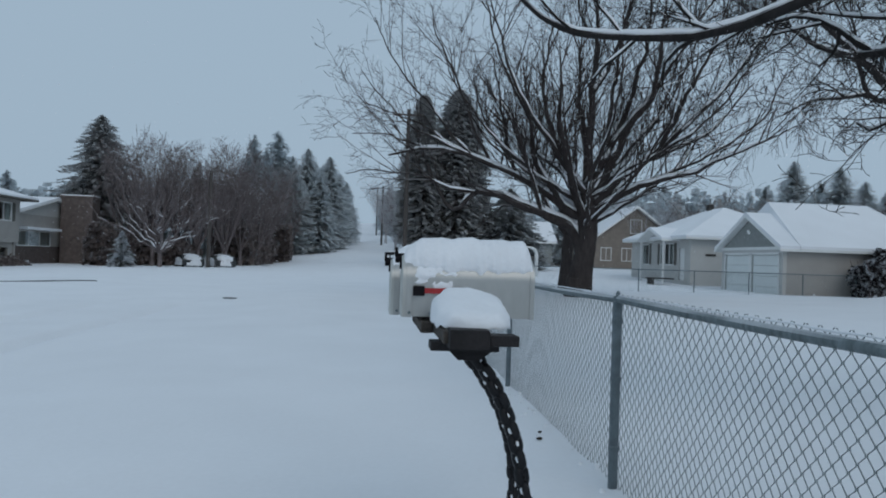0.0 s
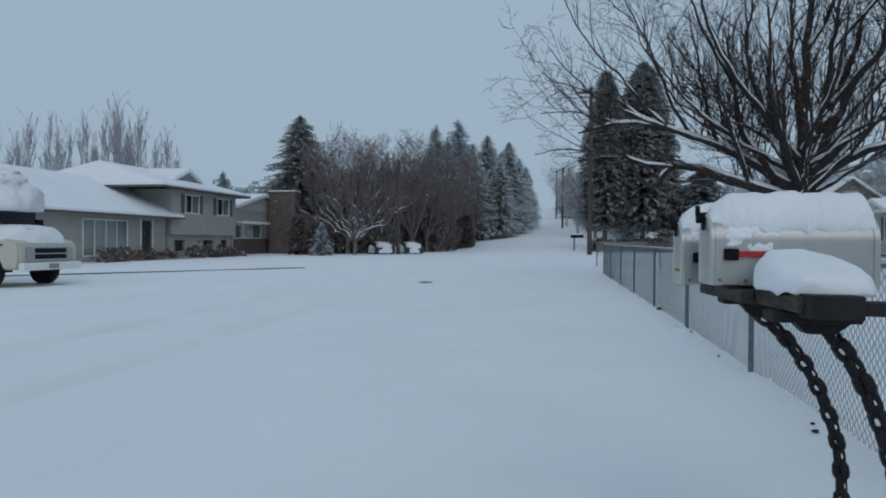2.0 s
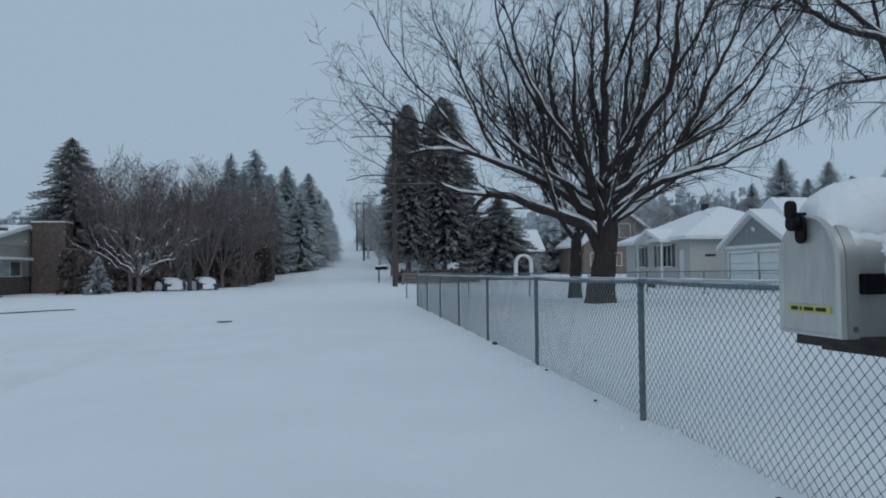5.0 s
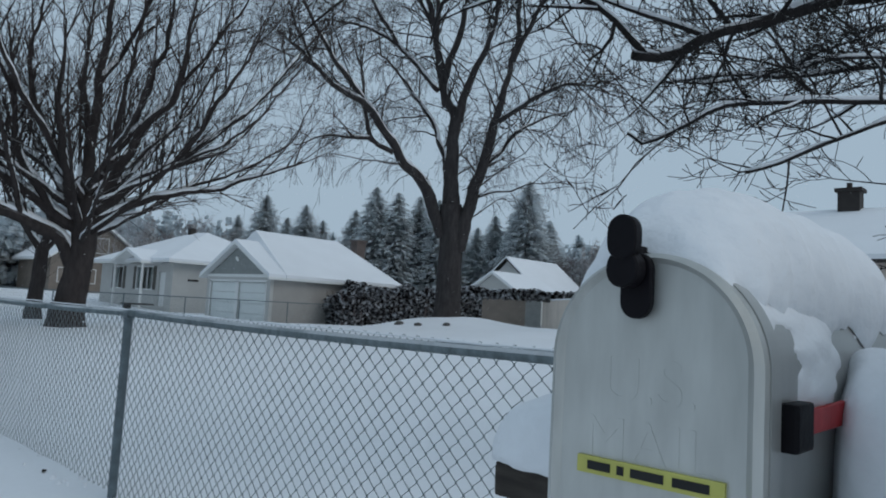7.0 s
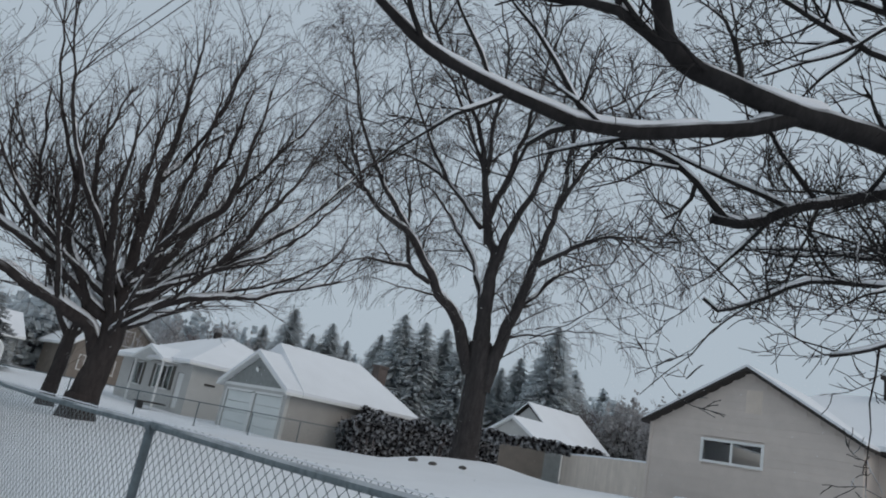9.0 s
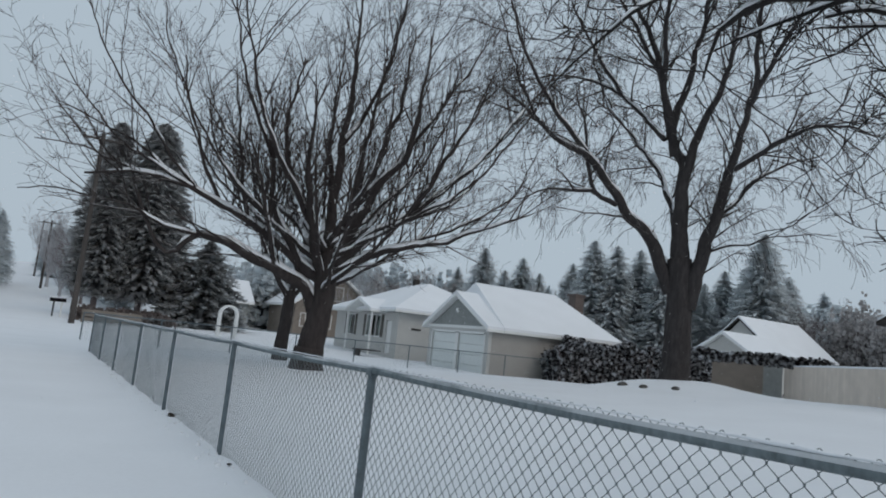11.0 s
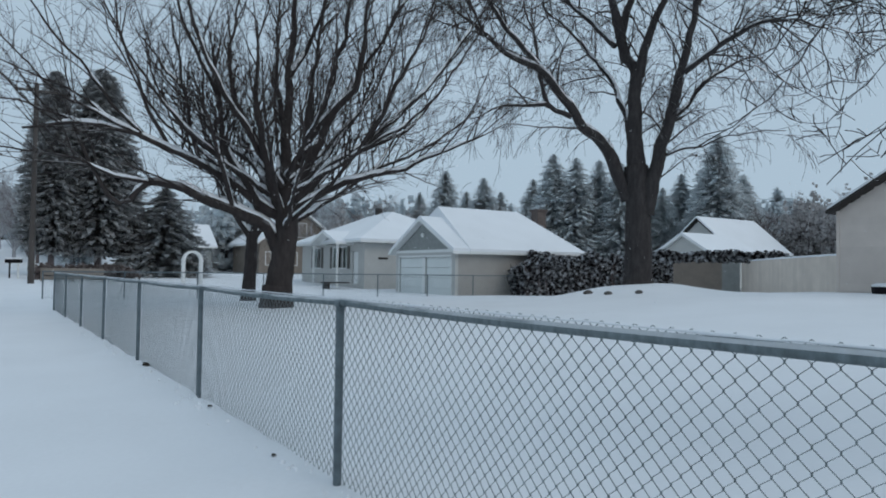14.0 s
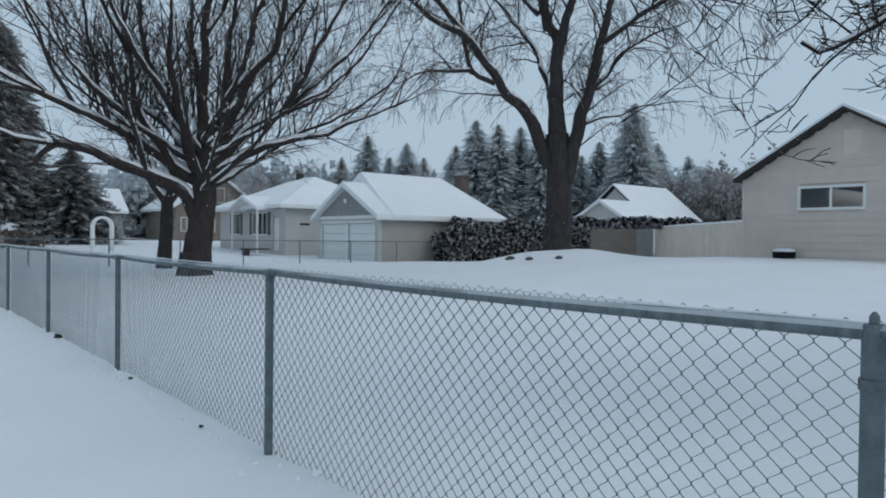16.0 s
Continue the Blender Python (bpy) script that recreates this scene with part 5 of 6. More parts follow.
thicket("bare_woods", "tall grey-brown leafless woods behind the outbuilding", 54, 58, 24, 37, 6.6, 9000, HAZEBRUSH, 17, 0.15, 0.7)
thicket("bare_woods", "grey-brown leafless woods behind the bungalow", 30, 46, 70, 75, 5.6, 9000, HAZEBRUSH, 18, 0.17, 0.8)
thicket("scrub", "tall brown shrubs against the brick house", -21.0, -18.6, 52.5, 56.5, 2.6, 2000, BRUSH, 10, 0.2, 0.5)
# haze-pale needle colour stands for the veil over the far woods
thicket("far_woods", "woods closing the yards, haze put into their grey", 20, 78, 84, 92, 7.4, 11000, NEEDLEFAR, 12, 0.55, 0.7)
thicket("far_woods", "woods behind the houses, haze put into their grey", 70, 80, 18, 70, 7.0, 11000, NEEDLEFAR, 13, 0.55, 0.7)
thicket("far_woods", "woods behind the left houses, haze put into their grey", -64, -18, 100, 106, 7.0, 8000, NEEDLEFAR, 14, 0.5, 0.5)


# ---- houses ----
def wall(name, axis, at, a0, a1, z0, z1, thick, holes, material, parent):
    """A wall along x or y with real openings. holes: (start, end, sill, head)."""
    us = sorted({a0, a1, *[h[0] for h in holes], *[h[1] for h in holes]})
    zs = sorted({z0, z1, *[h[2] for h in holes], *[h[3] for h in holes]})
    bm = bmesh.new()
    for u0, u1 in zip(us[:-1], us[1:]):
        for w0, w1 in zip(zs[:-1], zs[1:]):
            cu, cw = (u0 + u1) / 2, (w0 + w1) / 2
            if any(h[0] < cu < h[1] and h[2] < cw < h[3] for h in holes):
                continue
            lo, hi = ((u0, at, w0), (u1, at + thick, w1)) if axis == "x" else ((at, u0, w0), (at + thick, u1, w1))
            box(bm, lo, hi)
    bmesh.ops.remove_doubles(bm, verts=bm.verts[:], dist=0.0005)
    return part(name, bm, material, parent)


def window(parent, axis, at, out, a0, a1, z0, z1, panes=2, trim=None, curtain=0.28, shutters=0.0):
    """A framed window in a wall. out: -1 or 1, the side on which the wall faces outdoors."""
    t, d = trim or WHITEP, 0.05

    def lohi(u0, u1, w0, w1, e0, e1):
        e0, e1 = sorted((at + out * e0, at + out * e1))
        return ((u0, e0, w0), (u1, e1, w1)) if axis == "x" else ((e0, u0, w0), (e1, u1, w1))
    bm = bmesh.new()
    for u0, u1, w0, w1 in ((a0 - d, a1 + d, z1, z1 + 0.07), (a0 - d, a1 + d, z0 - 0.07, z0), (a0 - d, a0 + 0.02, z0, z1), (a1 - 0.02, a1 + d, z0, z1)):
        box(bm, *lohi(u0, u1, w0, w1, -0.06, 0.035))
    for k in range(1, panes):
        u = a0 + (a1 - a0) * k / panes
        box(bm, *lohi(u - 0.03, u + 0.03, z0, z1, -0.05, 0.02))
    w = part("window", bm, t, parent, "")
    for k in range(panes):
        u0, u1 = a0 + (a1 - a0) * k / panes, a0 + (a1 - a0) * (k + 1) / panes
        bm = box(bmesh.new(), *lohi(u0 + 0.02, u1 - 0.02, z0, z1, -0.035, -0.028))
        p = part("pane", bm, GLASS, w)
        p.visible_shadow = False
    if curtain:
        for u0, u1 in ((a0, a0 + (a1 - a0) * curtain), (a1 - (a1 - a0) * curtain, a1)):
            bm = box(bmesh.new(), *lohi(u0, u1, z0, z1, -0.14, -0.12))
            part("curtain", bm, CURTAIN, w)
    if shutters:
        for u0, u1 in ((a0 - d - shutters, a0 - d), (a1 + d, a1 + d + shutters)):
            bm = box(bmesh.new(), *lohi(u0, u1, z0 - 0.05, z1 + 0.05, 0.003, 0.035))
            part("shutter", bm, SHUT, w)
    return w


def roof_sheet(name, quads, thick, material, parent, lift=0.0, label="", soft=0.0):
    """A roof of flat facets with thickness; lift raises it along z (for the snow that lies on it)."""
    bm = bmesh.new()
    for q in quads:
        top = [bm.verts.new((p[0], p[1], p[2] + lift + thick)) for p in q]
        low = [bm.verts.new((p[0], p[1], p[2] + lift)) for p in q]
        k = len(q)
        bm.faces.new(top)
        bm.faces.new(low[::-1])
        for i in range(k):
            bm.faces.new((low[i], low[(i + 1) % k], top[(i + 1) % k], top[i]))
    if soft:
        bmesh.ops.remove_doubles(bm, verts=bm.verts[:], dist=0.001)
    return part(name, bm, material, parent, label)


def gable_roof(parent, axis, a0, a1, c, half, eave, ridge, trim, thick=0.12, snow=0.14):
    """A ridge along an axis from a0 to a1 with eaves at c - half and c + half."""
    def p(a, b, z):
        return (a, b, z) if axis == "x" else (b, a, z)
    quads = [[p(a0, c - half, eave), p(a1, c - half, eave), p(a1, c, ridge), p(a0, c, ridge)], [p(a0, c, ridge), p(a1, c, ridge), p(a1, c + half, eave), p(a0, c + half, eave)]]
    r = roof_sheet("roof", quads, thick, trim, parent)
    s = 0.03
    quads = [[p(a0 + s, c - half + s, eave), p(a1 - s, c - half + s, eave), p(a1 - s, c, ridge), p(a0 + s, c, ridge)], [p(a0 + s, c, ridge), p(a1 - s, c, ridge), p(a1 - s, c + half - s, eave), p(a0 + s, c + half - s, eave)]]
    roof_sheet("roof_snow", quads, snow, SNOW, r, thick + 0.004, "even blanket of snow")
    return r


def hip_roof(parent, x0, x1, y0, y1, eave, ridge, rx0, rx1, ry0, ry1, trim, thick=0.12, snow=0.14):
    """Four slopes up to a ridge between (rx0, ry0) and (rx1, ry1)."""
    a, b, c, d = (x0, y0, eave), (x1, y0, eave), (x1, y1, eave), (x0, y1, eave)
    if ry0 == ry1:
        e, g = (rx0, ry0, ridge), (rx1, ry1, ridge)
        quads = [[a, b, g, e], [b, c, g], [c, d, e, g], [d, a, e]]
    else:
        e, g = (rx0, ry0, ridge), (rx1, ry1, ridge)
        quads = [[a, b, e], [b, c, g, e], [c, d, g], [d, a, e, g]]
    r = roof_sheet("roof", quads, thick, trim, parent)
    roof_sheet("roof_snow", quads, snow, SNOW, r, thick + 0.004, "even blanket of snow")
    return r


def gable_wall(name, axis, at, thick, c, half, z0, eave, ridge, material, parent):
    outline = [(c - half, z0), (c + half, z0), (c + half, eave), (c, ridge), (c - half, eave)]
    return part(name, prism(bmesh.new(), outline, "x" if axis == "y" else "y", at, at + thick), material, parent)


# beige house with lap siding
bh = thing("beige_house", "beige single-storey house with lap siding under snow", "house")
X0, Y0, Y1, ZB, EV, RG, YC = 20.0, 8.02, 13.78, 0.45, 3.12, 4.82, 10.9
W0, W1, S0, S1 = 10.45, 12.12, 2.24, 2.78
# gable end: boards overlap, with the window left open
z, step = ZB, 0.205
k = 0
while z < RG - 0.05:
    top = min(z + step, RG)
    half = (Y1 - Y0) / 2 if top < EV else (Y1 - Y0) / 2 * (RG - top) / (RG - EV) + 0.04
    spans = [(YC - half, YC + half)]
    if z < S1 and top > S0:
        spans = [(YC - half, W0), (W1, YC + half)]
    for a, b in spans:
        if b - a < 0.1:
            continue
        bm = bmesh.new()
        lo0, lo1, hi0, hi1 = X0 - 0.022, X0 + 0.012, X0 - 0.006, X0 + 0.012
        vs = [bm.verts.new(p) for p in ((lo0, a, z), (lo0, b, z), (hi0, b, top + 0.01), (hi0, a, top + 0.01), (lo1, a, z), (lo1, b, z), (hi1, b, top + 0.01), (hi1, a, top + 0.01))]
        for q in ((0, 1, 2, 3), (7, 6, 5, 4), (0, 4, 5, 1), (3, 2, 6, 7), (1, 5, 6, 2), (0, 3, 7, 4)):
            bm.faces.new([vs[i] for i in q])
        part("siding_board", bm, BEIGE, bh)
    z += step
wall("wall", "y", X0 + 0.014, Y0 + 0.02, Y1 - 0.02, ZB - 0.4, EV, 0.16, [(W0, W1, S0, S1)], BEIGE, bh)
gable_wall("gable", "y", X0 + 0.014, 0.16, YC, (Y1 - Y0) / 2 - 0.02, EV + 0.002, EV + 0.004, RG - 0.03, BEIGE, bh)
wall("wall", "x", Y0, X0 + 0.03, 22.4, ZB - 0.4, EV, 0.16, [], BEIGE, bh)
wall("wall", "x", Y1 - 0.16, X0 + 0.03, 29.0, ZB - 0.4, EV, 0.16, [], BEIGE, bh)
window(bh, "y", X0 - 0.02, -1, W0, W1, S0, S1, 2, curtain=False)
bm = bmesh.new()
for i in range(6):
    box(bm, (X0 - 0.045, 10.58, 3.72 + i * 0.09), (X0 - 0.01, 10.92, 3.79 + i * 0.09))
box(bm, (X0 - 0.03, 10.53, 3.66), (X0 - 0.012, 10.97, 4.30))
part("gable_vent", bm, BEIGEF, bh, "louvred gable vent")
for y in (Y0 - 0.02, Y1 - 0.06):
    part("corner_board", block((X0 - 0.035, y, ZB - 0.3), (X0 + 0.03, y + 0.08, EV)), BEIGE, bh)
gable_roof(bh, "x", X0 - 0.35, 26.0, YC, (Y1 - Y0) / 2 + 0.16, EV - 0.08, RG, TRIMD, 0.09, 0.09)
# main body facing the road
FX = 21.5
wall("wall", "y", FX, 1.75, Y0, ZB - 0.4, EV, 0.16, [(6.95, 7.85, 0.45, 2.62), (2.45, 5.0, 1.08, 2.82)], BEIGE, bh)
wall("wall", "x", 1.75, FX + 0.16, 29.0, ZB - 0.4, EV, 0.16, [], BEIGE, bh)
wall("wall", "y", 29.0, 1.75, Y1, ZB - 0.4, EV, 0.16, [], BEIGE, bh)
window(bh, "y", FX, -1, 2.45, 5.0, 1.08, 2.82, 2, WHITEP, False)
part("front_door", block((FX + 0.05, 6.97, 0.5), (FX + 0.10, 7.83, 2.6), 0.004), TRIMD, bh, "dark brown front door in shade")
part("porch_lamp", rod(bmesh.new(), (FX - 0.06, 6.6, 2.5), (FX - 0.06, 6.6, 2.7), 0.06, 0.03, 8), TRIMD, bh, "small dark porch lamp")
hip_roof(bh, FX - 0.45, 29.4, 1.35, 13.0, EV - 0.05, 5.0, 25.5, 25.5, 5.3, 10.6, TRIMD, 0.10, 0.14)
bm = block((25.2, 8.15, 4.3), (25.75, 8.8, 5.85), 0.01)
box(bm, (25.12, 8.07, 5.78), (25.83, 8.88, 5.9), 0.01)
rod(bm, (25.45, 8.5, 5.9), (25.45, 8.5, 6.1), 0.09, 0.09, 10)
part("chimney", bm, TRIMD, bh, "dark square chimney with a cap")
step_ob = part("porch_step", block((20.3, 6.5, 0.2), (21.4, 7.95, 0.56), 0.02), CONC)
tagged(step_ob, "low concrete porch step edged with snow", "step")
tub = thing("planter_tub", "dark round planter tub topped with snow", "planter")
bm = rod(bmesh.new(), (19.6, 12.35, 0.66), (19.6, 12.35, 1.00), 0.26, 0.31, 16)
part("tub", bm, BLACKP, tub)
snow_heap("tub_snow", 19.6, 12.35, 0.995, 0.29, 0.29, 0.10, tub, 4.0, 0.004, 2.0, "round cap of snow")

# hose reel and metal garden chair by the picture window
reel = thing("hose_reel", "green garden hose on a reel, dusted with snow", "hose reel")
t = Tubes()
for k in range(7):
    rr = 0.30 + 0.02 * (k % 3)
    t.add([Vector((18.2 + 0.05 * k, 1.9 + rr * math.cos(a * math.pi / 8), 1.0 + rr * math.sin(a * math.pi / 8))) for a in range(17)], [0.016] * 17, 6)
t.make("hose", GREENH, reel)
t = Tubes()
for x in (18.12, 18.6):
    t.add([Vector((x, 1.55, 0.45)), Vector((x, 1.9, 1.0)), Vector((x, 2.25, 0.45))], [0.018] * 3, 6)
t.add([Vector((18.12, 1.9, 1.0)), Vector((18.6, 1.9, 1.0))], [0.03, 0.03], 6)
t.make("stand", TRIMD, reel)
chair = thing("garden_chair", "dark metal garden chair with snow on its seat", "chair")
for k, (x, y) in enumerate(((16.0, 1.0), (16.0, 1.5), (16.5, 1.0), (16.5, 1.5))):
    part("leg", rod(bmesh.new(), (x, y, 0.3), (x, y, 0.85 if x < 16.2 else 1.25), 0.014, n=6), TRIMD, chair)
bm = bmesh.new()
for k in range(6):
    box(bm, (15.98, 1.0 + k * 0.09, 0.82), (16.52, 1.05 + k * 0.09, 0.84))
part("seat", bm, TRIMD, chair)
bm = bmesh.new()
for k in range(5):
    box(bm, (16.49, 0.98, 0.92 + k * 0.08), (16.51, 1.52, 0.955 + k * 0.08))
part("backrest", bm, TRIMD, chair)
snow_heap("seat_snow", 16.25, 1.25, 0.84, 0.24, 0.24, 0.07, chair, 5.0)

# tan plank fence behind the beige house
pf = thing("plank_fence", "tan vertical-plank fence with a snowy top", "fence")
a, b = Vector((27.0, 17.4, 0)), Vector((32.9, 25.6, 0))
d = (b - a).normalized()
n = int((b - a).length / 0.20)
rz = math.degrees(math.atan2(d.y, d.x))
pb = bpy.data.meshes.new("plank")
bmx = block((0, -0.012, 0), (0.192, 0.012, 1.75), 0.003)
bmx.to_mesh(pb)
bmx.free()
pb.materials.append(BEIGEF)
for k in range(-12, n):
    p = a + d * 0.2 * k
    ob = new("plank", pb)
    ob.parent = pf
    ob.matrix_basis = pose(p.x, p.y, 0.28 - 0.01 * k * 0.2 + 0.06, 0, 0, rz)
t = Tubes()
t.add([a - d * 2.4 + Vector((0, 0, 2.12)), (a + b) / 2 + Vector((0, 0, 2.07)), b + Vector((0, 0, 2.0))], [0.045] * 3, 6)
t.make("fence_snow", SNOWP, pf, "ridge of snow along the fence top")
shed = thing("garden_shed", "small brown shed wall with a grey door", "shed")
sm = Matrix.Translation((31.3, 27.9, 0.3)) @ pose(0, 0, 0, 0, 0, -53.7)
part("shed_wall", box(bmesh.new(), (-0.6, 0, 0), (1.86, 2.2, 2.05), 0.0, sm), BROWN, shed)
part("shed_door", box(bmesh.new(), (1.86, -0.03, 0), (2.75, 2.0, 2.0), 0.0, sm), GREYS, shed)
part("shed_snow", box(bmesh.new(), (-0.7, -0.1, 2.05), (2.85, 2.3, 2.17), 0.04, sm), SNOW, shed, "snow on the flat roof")

# outbuilding with two gables
hut = thing("outbuilding", "cream outbuilding with two snow-covered gable roofs", "outbuilding", at=(0.45, -0.5, 0.0))
part("wall", block((41.2, 34.5, -0.3), (48, 38.6, 2.75)), CREAM, hut)
gable_wall("gable", "y", 41.0, 0.2, 36.5, 2.1, -0.3, 2.75, 4.0, CREAM, hut)
gable_roof(hut, "x", 40.7, 46.5, 36.5, 2.5, 2.6, 4.05, WHITEP, 0.1, 0.14)
part("wall", block((45.0, 35.5, 0), (51.5, 41, 2.9)), BROWN, hut)
gable_wall("gable", "y", 44.9, 0.1, 38.2, 3.0, 2.0, 2.75, 5.4, CREAM, hut)
gable_roof(hut, "x", 44.6, 52, 38.2, 3.4, 2.7, 5.5, TRIMD, 0.1, 0.14)
gable_wall("gable", "y", 51.6, 0.2, 38.2, 3.0, 0, 2.9, 5.4, BROWN, hut)

# cream bungalow and its garage
bg = thing("bungalow", "cream bungalow with picture window under a snowy hip roof", "house")
wall("wall", "y", 20.2, 44.1, 54.7, -0.4, 3.05, 0.2, [(46.7, 49.0, 1.4, 2.8), (51.1, 52.4, 1.4, 2.8), (45.0, 45.9, 0.35, 2.5)], CREAM, bg)
wall("wall", "x", 44.1, 20.4, 29, -0.4, 3.05, 0.2, [], CREAM, bg)
wall("wall", "x", 54.5, 20.4, 29, -0.4, 3.05, 0.2, [], CREAM, bg)
wall("wall", "y", 29, 44.1, 54.7, -0.4, 3.05, 0.2, [], CREAM, bg)
window(bg, "y", 20.2, -1, 46.7, 49.0, 1.4, 2.8, 3, shutters=0.4)
window(bg, "y", 20.2, -1, 51.1, 52.4, 1.4, 2.8, 1, shutters=0.35)
part("door", block((20.3, 45.02, 0.35), (20.35, 45.88, 2.48)), WHITEP, bg, "white storm door")
hip_roof(bg, 19.6, 29.6, 43.5, 55.3, 3.05, 5.3, 24.5, 24.5, 48.2, 50.6, WHITEP)
gable_roof(bg, "x", 18.9, 22.5, 48.0, 2.3, 2.95, 3.75, WHITEP, 0.1, 0.12)
for y in (46.0, 50.0):
    part("porch_post", block((19.1, y - 0.06, 0.0), (19.22, y + 0.06, 2.95)), WHITEP, bg)
part("chimney", block((24.2, 50.0, 5.0), (24.6, 50.4, 5.9)), TRIMD, bg)
part("wall_plaque", block((21.2, 44.05, 2.0), (21.9, 44.10, 2.12)), TRIMD, bg)
bench = part("porch_bench", box(block((17.4, 43.5, 0.42), (18.9, 44.6, 0.5), 0.01), (17.5, 43.6, 0.0), (17.6, 44.5, 0.42)), TRIMD)
tagged(bench, "dark low porch bench capped with snow", "bench")

gh = thing("garage", "cream two-door garage with a grey shingled gable, roof under snow", "garage")
GX, GY0, GY1, GC = 20.2, 33.6, 39.9, 36.75
wall("front_wall", "y", GX, GY0, GY1, -0.4, 2.3, 0.2, [(34.0, 36.55, -0.3, 2.02), (36.85, 39.45, -0.3, 2.02)], CREAM, gh)
for y0, y1 in ((34.0, 36.55), (36.85, 39.45)):
    bm = bmesh.new()
    for k in range(4):
        box(bm, (GX + 0.08, y0 + 0.005, -0.2 + k * 0.555), (GX + 0.13, y1 - 0.005, -0.2 + k * 0.555 + 0.54), 0.008)
    part("garage_door", bm, GDOOR, gh, "pale sectional garage door")
for y0, y1, z0, z1 in ((33.9, 34.0, -0.2, 2.1), (36.55, 36.85, -0.2, 2.1), (39.45, 39.55, -0.2, 2.1), (33.9, 39.55, 2.02, 2.14)):
    part("door_trim", block((GX - 0.03, y0, z0), (GX - 0.002, y1, z1)), WHITEP, gh)
gable_wall("gable", "y", GX + 0.004, 0.2, GC, 3.12, 2.3, 2.32, 4.0, GREYS, gh)
part("gable_lamp", rod(bmesh.new(), (GX - 0.12, GC, 3.25), (GX, GC, 3.3), 0.14, 0.08, 10), WHITEP, gh, "white gable lamp")
part("gable_trim", block((GX - 0.03, GY0, 2.28), (GX - 0.002, GY1, 2.44)), WHITEP, gh)
# this side wall takes a darker colour than the cream walls
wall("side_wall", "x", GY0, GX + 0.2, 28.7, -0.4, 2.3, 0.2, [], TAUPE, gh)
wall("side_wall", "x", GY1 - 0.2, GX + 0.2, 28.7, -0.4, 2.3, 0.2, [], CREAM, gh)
wall("rear_wall", "y", 28.7, GY0, GY1, -0.4, 2.3, 0.2, [], CREAM, gh)
gable_roof(gh, "x", GX - 0.35, 25.0, GC, 3.5, 2.18, 4.05, WHITEP, 0.12, 0.16)
hip_roof(gh, 20.9, 29.2, GY0 - 0.38, 41.0, 2.2, 4.75, 21.5, 27.4, 37.4, 37.4, WHITEP, 0.12, 0.14)
bm = block((28.95, 37.3, -0.3), (29.65, 37.95, 5.3), 0.01)
box(bm, (28.88, 37.23, 5.15), (29.72, 38.02, 5.28), 0.01)
part("chimney", bm, BRICK, gh, "brick chimney")

# side fence between the yards
f2 = thing("yard_fence", "low chain-link fence between the yards", "fence")
xs = [1.4 + 2.75 * k for k in range(9)]
for x in xs:
    z = height(x, 32.6)
    part("post", rod(bmesh.new(), (x, 32.6, z - 0.3), (x, 32.6, z + 1.08), 0.026, n=8), GALV, f2)
for a, b in zip(xs[:-1], xs[1:]):
    part("top_rail", rod(bmesh.new(), (a, 32.6, height(a, 32.6) + 1.05), (b, 32.6, height(b, 32.6) + 1.05), 0.022, n=8), GALV, f2)
    v, f = diamond_bay(b - a, 1.05, 0.11, 0.003, 3)
    me = raw("wire_mesh", v, f, WIRE, f2)
    me.matrix_basis = pose(a, 32.58, (height(a, 32.6) + height(b, 32.6)) / 2, 0, 0, -90)

# brown far house and a pale one beyond the evergreens
fh = thing("far_house", "brown one-and-a-half-storey house with a white gable window", "house")
part("wall", block((23.2, 74.2, 0.3), (32.2, 83, 4.0)), BROWN, fh)
gable_wall("gable", "x", 74.0, 0.2, 27.7, 4.5, 0.3, 4.0, 7.3, BROWN, fh)
gable_roof(fh, "y", 73.5, 83.5, 27.7, 5.0, 3.7, 7.4, WHITEP, 0.12, 0.16)
window(fh, "x", 74.0, -1, 27.1, 28.3, 4.7, 6.1, 1)
for x in (23.9, 26.2, 29.6):
    window(fh, "x", 74.0, -1, x, x + 1.1, 1.7, 3.0, 2)
ph = thing("far_house", "pale blue-grey house half hidden by spruces", "house")
part("wall", block((14.0, 80, 0.3), (20, 86, 3.6)), GREYS, ph)
gable_roof(ph, "x", 13.5, 20.5, 83, 3.6, 3.4, 5.8, WHITEP, 0.12, 0.16)
gable_wall("gable", "y", 13.9, 0.2, 83, 3.0, 0.3, 3.5, 5.7, GREYS, ph)

# white garden arch, utility poles, far mailboxes
arch = thing("garden_arch", "white arched garden trellis in deep snow", "arch")
az = height(10.9, 50)
t = Tubes()
for dy in (0, 0.5):
    t.add([Vector((10.35, 50 + dy, az - 0.2)), Vector((10.35, 50 + dy, az + 1.4))] + [Vector((10.9 - 0.55 * math.cos(math.pi * k / 10), 50 + dy, az + 1.55 + 0.55 * math.sin(math.pi * k / 10))) for k in range(11)] + [Vector((11.45, 50 + dy, az + 1.4)), Vector((11.45, 50 + dy, az - 0.2))], [0.075] * 15, 6)
t.make("arch_frame", WHITEP, arch)
for k in range(1, 10):
    c, s = 10.9 - 0.55 * math.cos(math.pi * k / 10), az + 1.55 + 0.55 * math.sin(math.pi * k / 10)
    part("rung", rod(bmesh.new(), (c, 50, s), (c, 50.5, s), 0.03, n=6), WHITEP, arch)


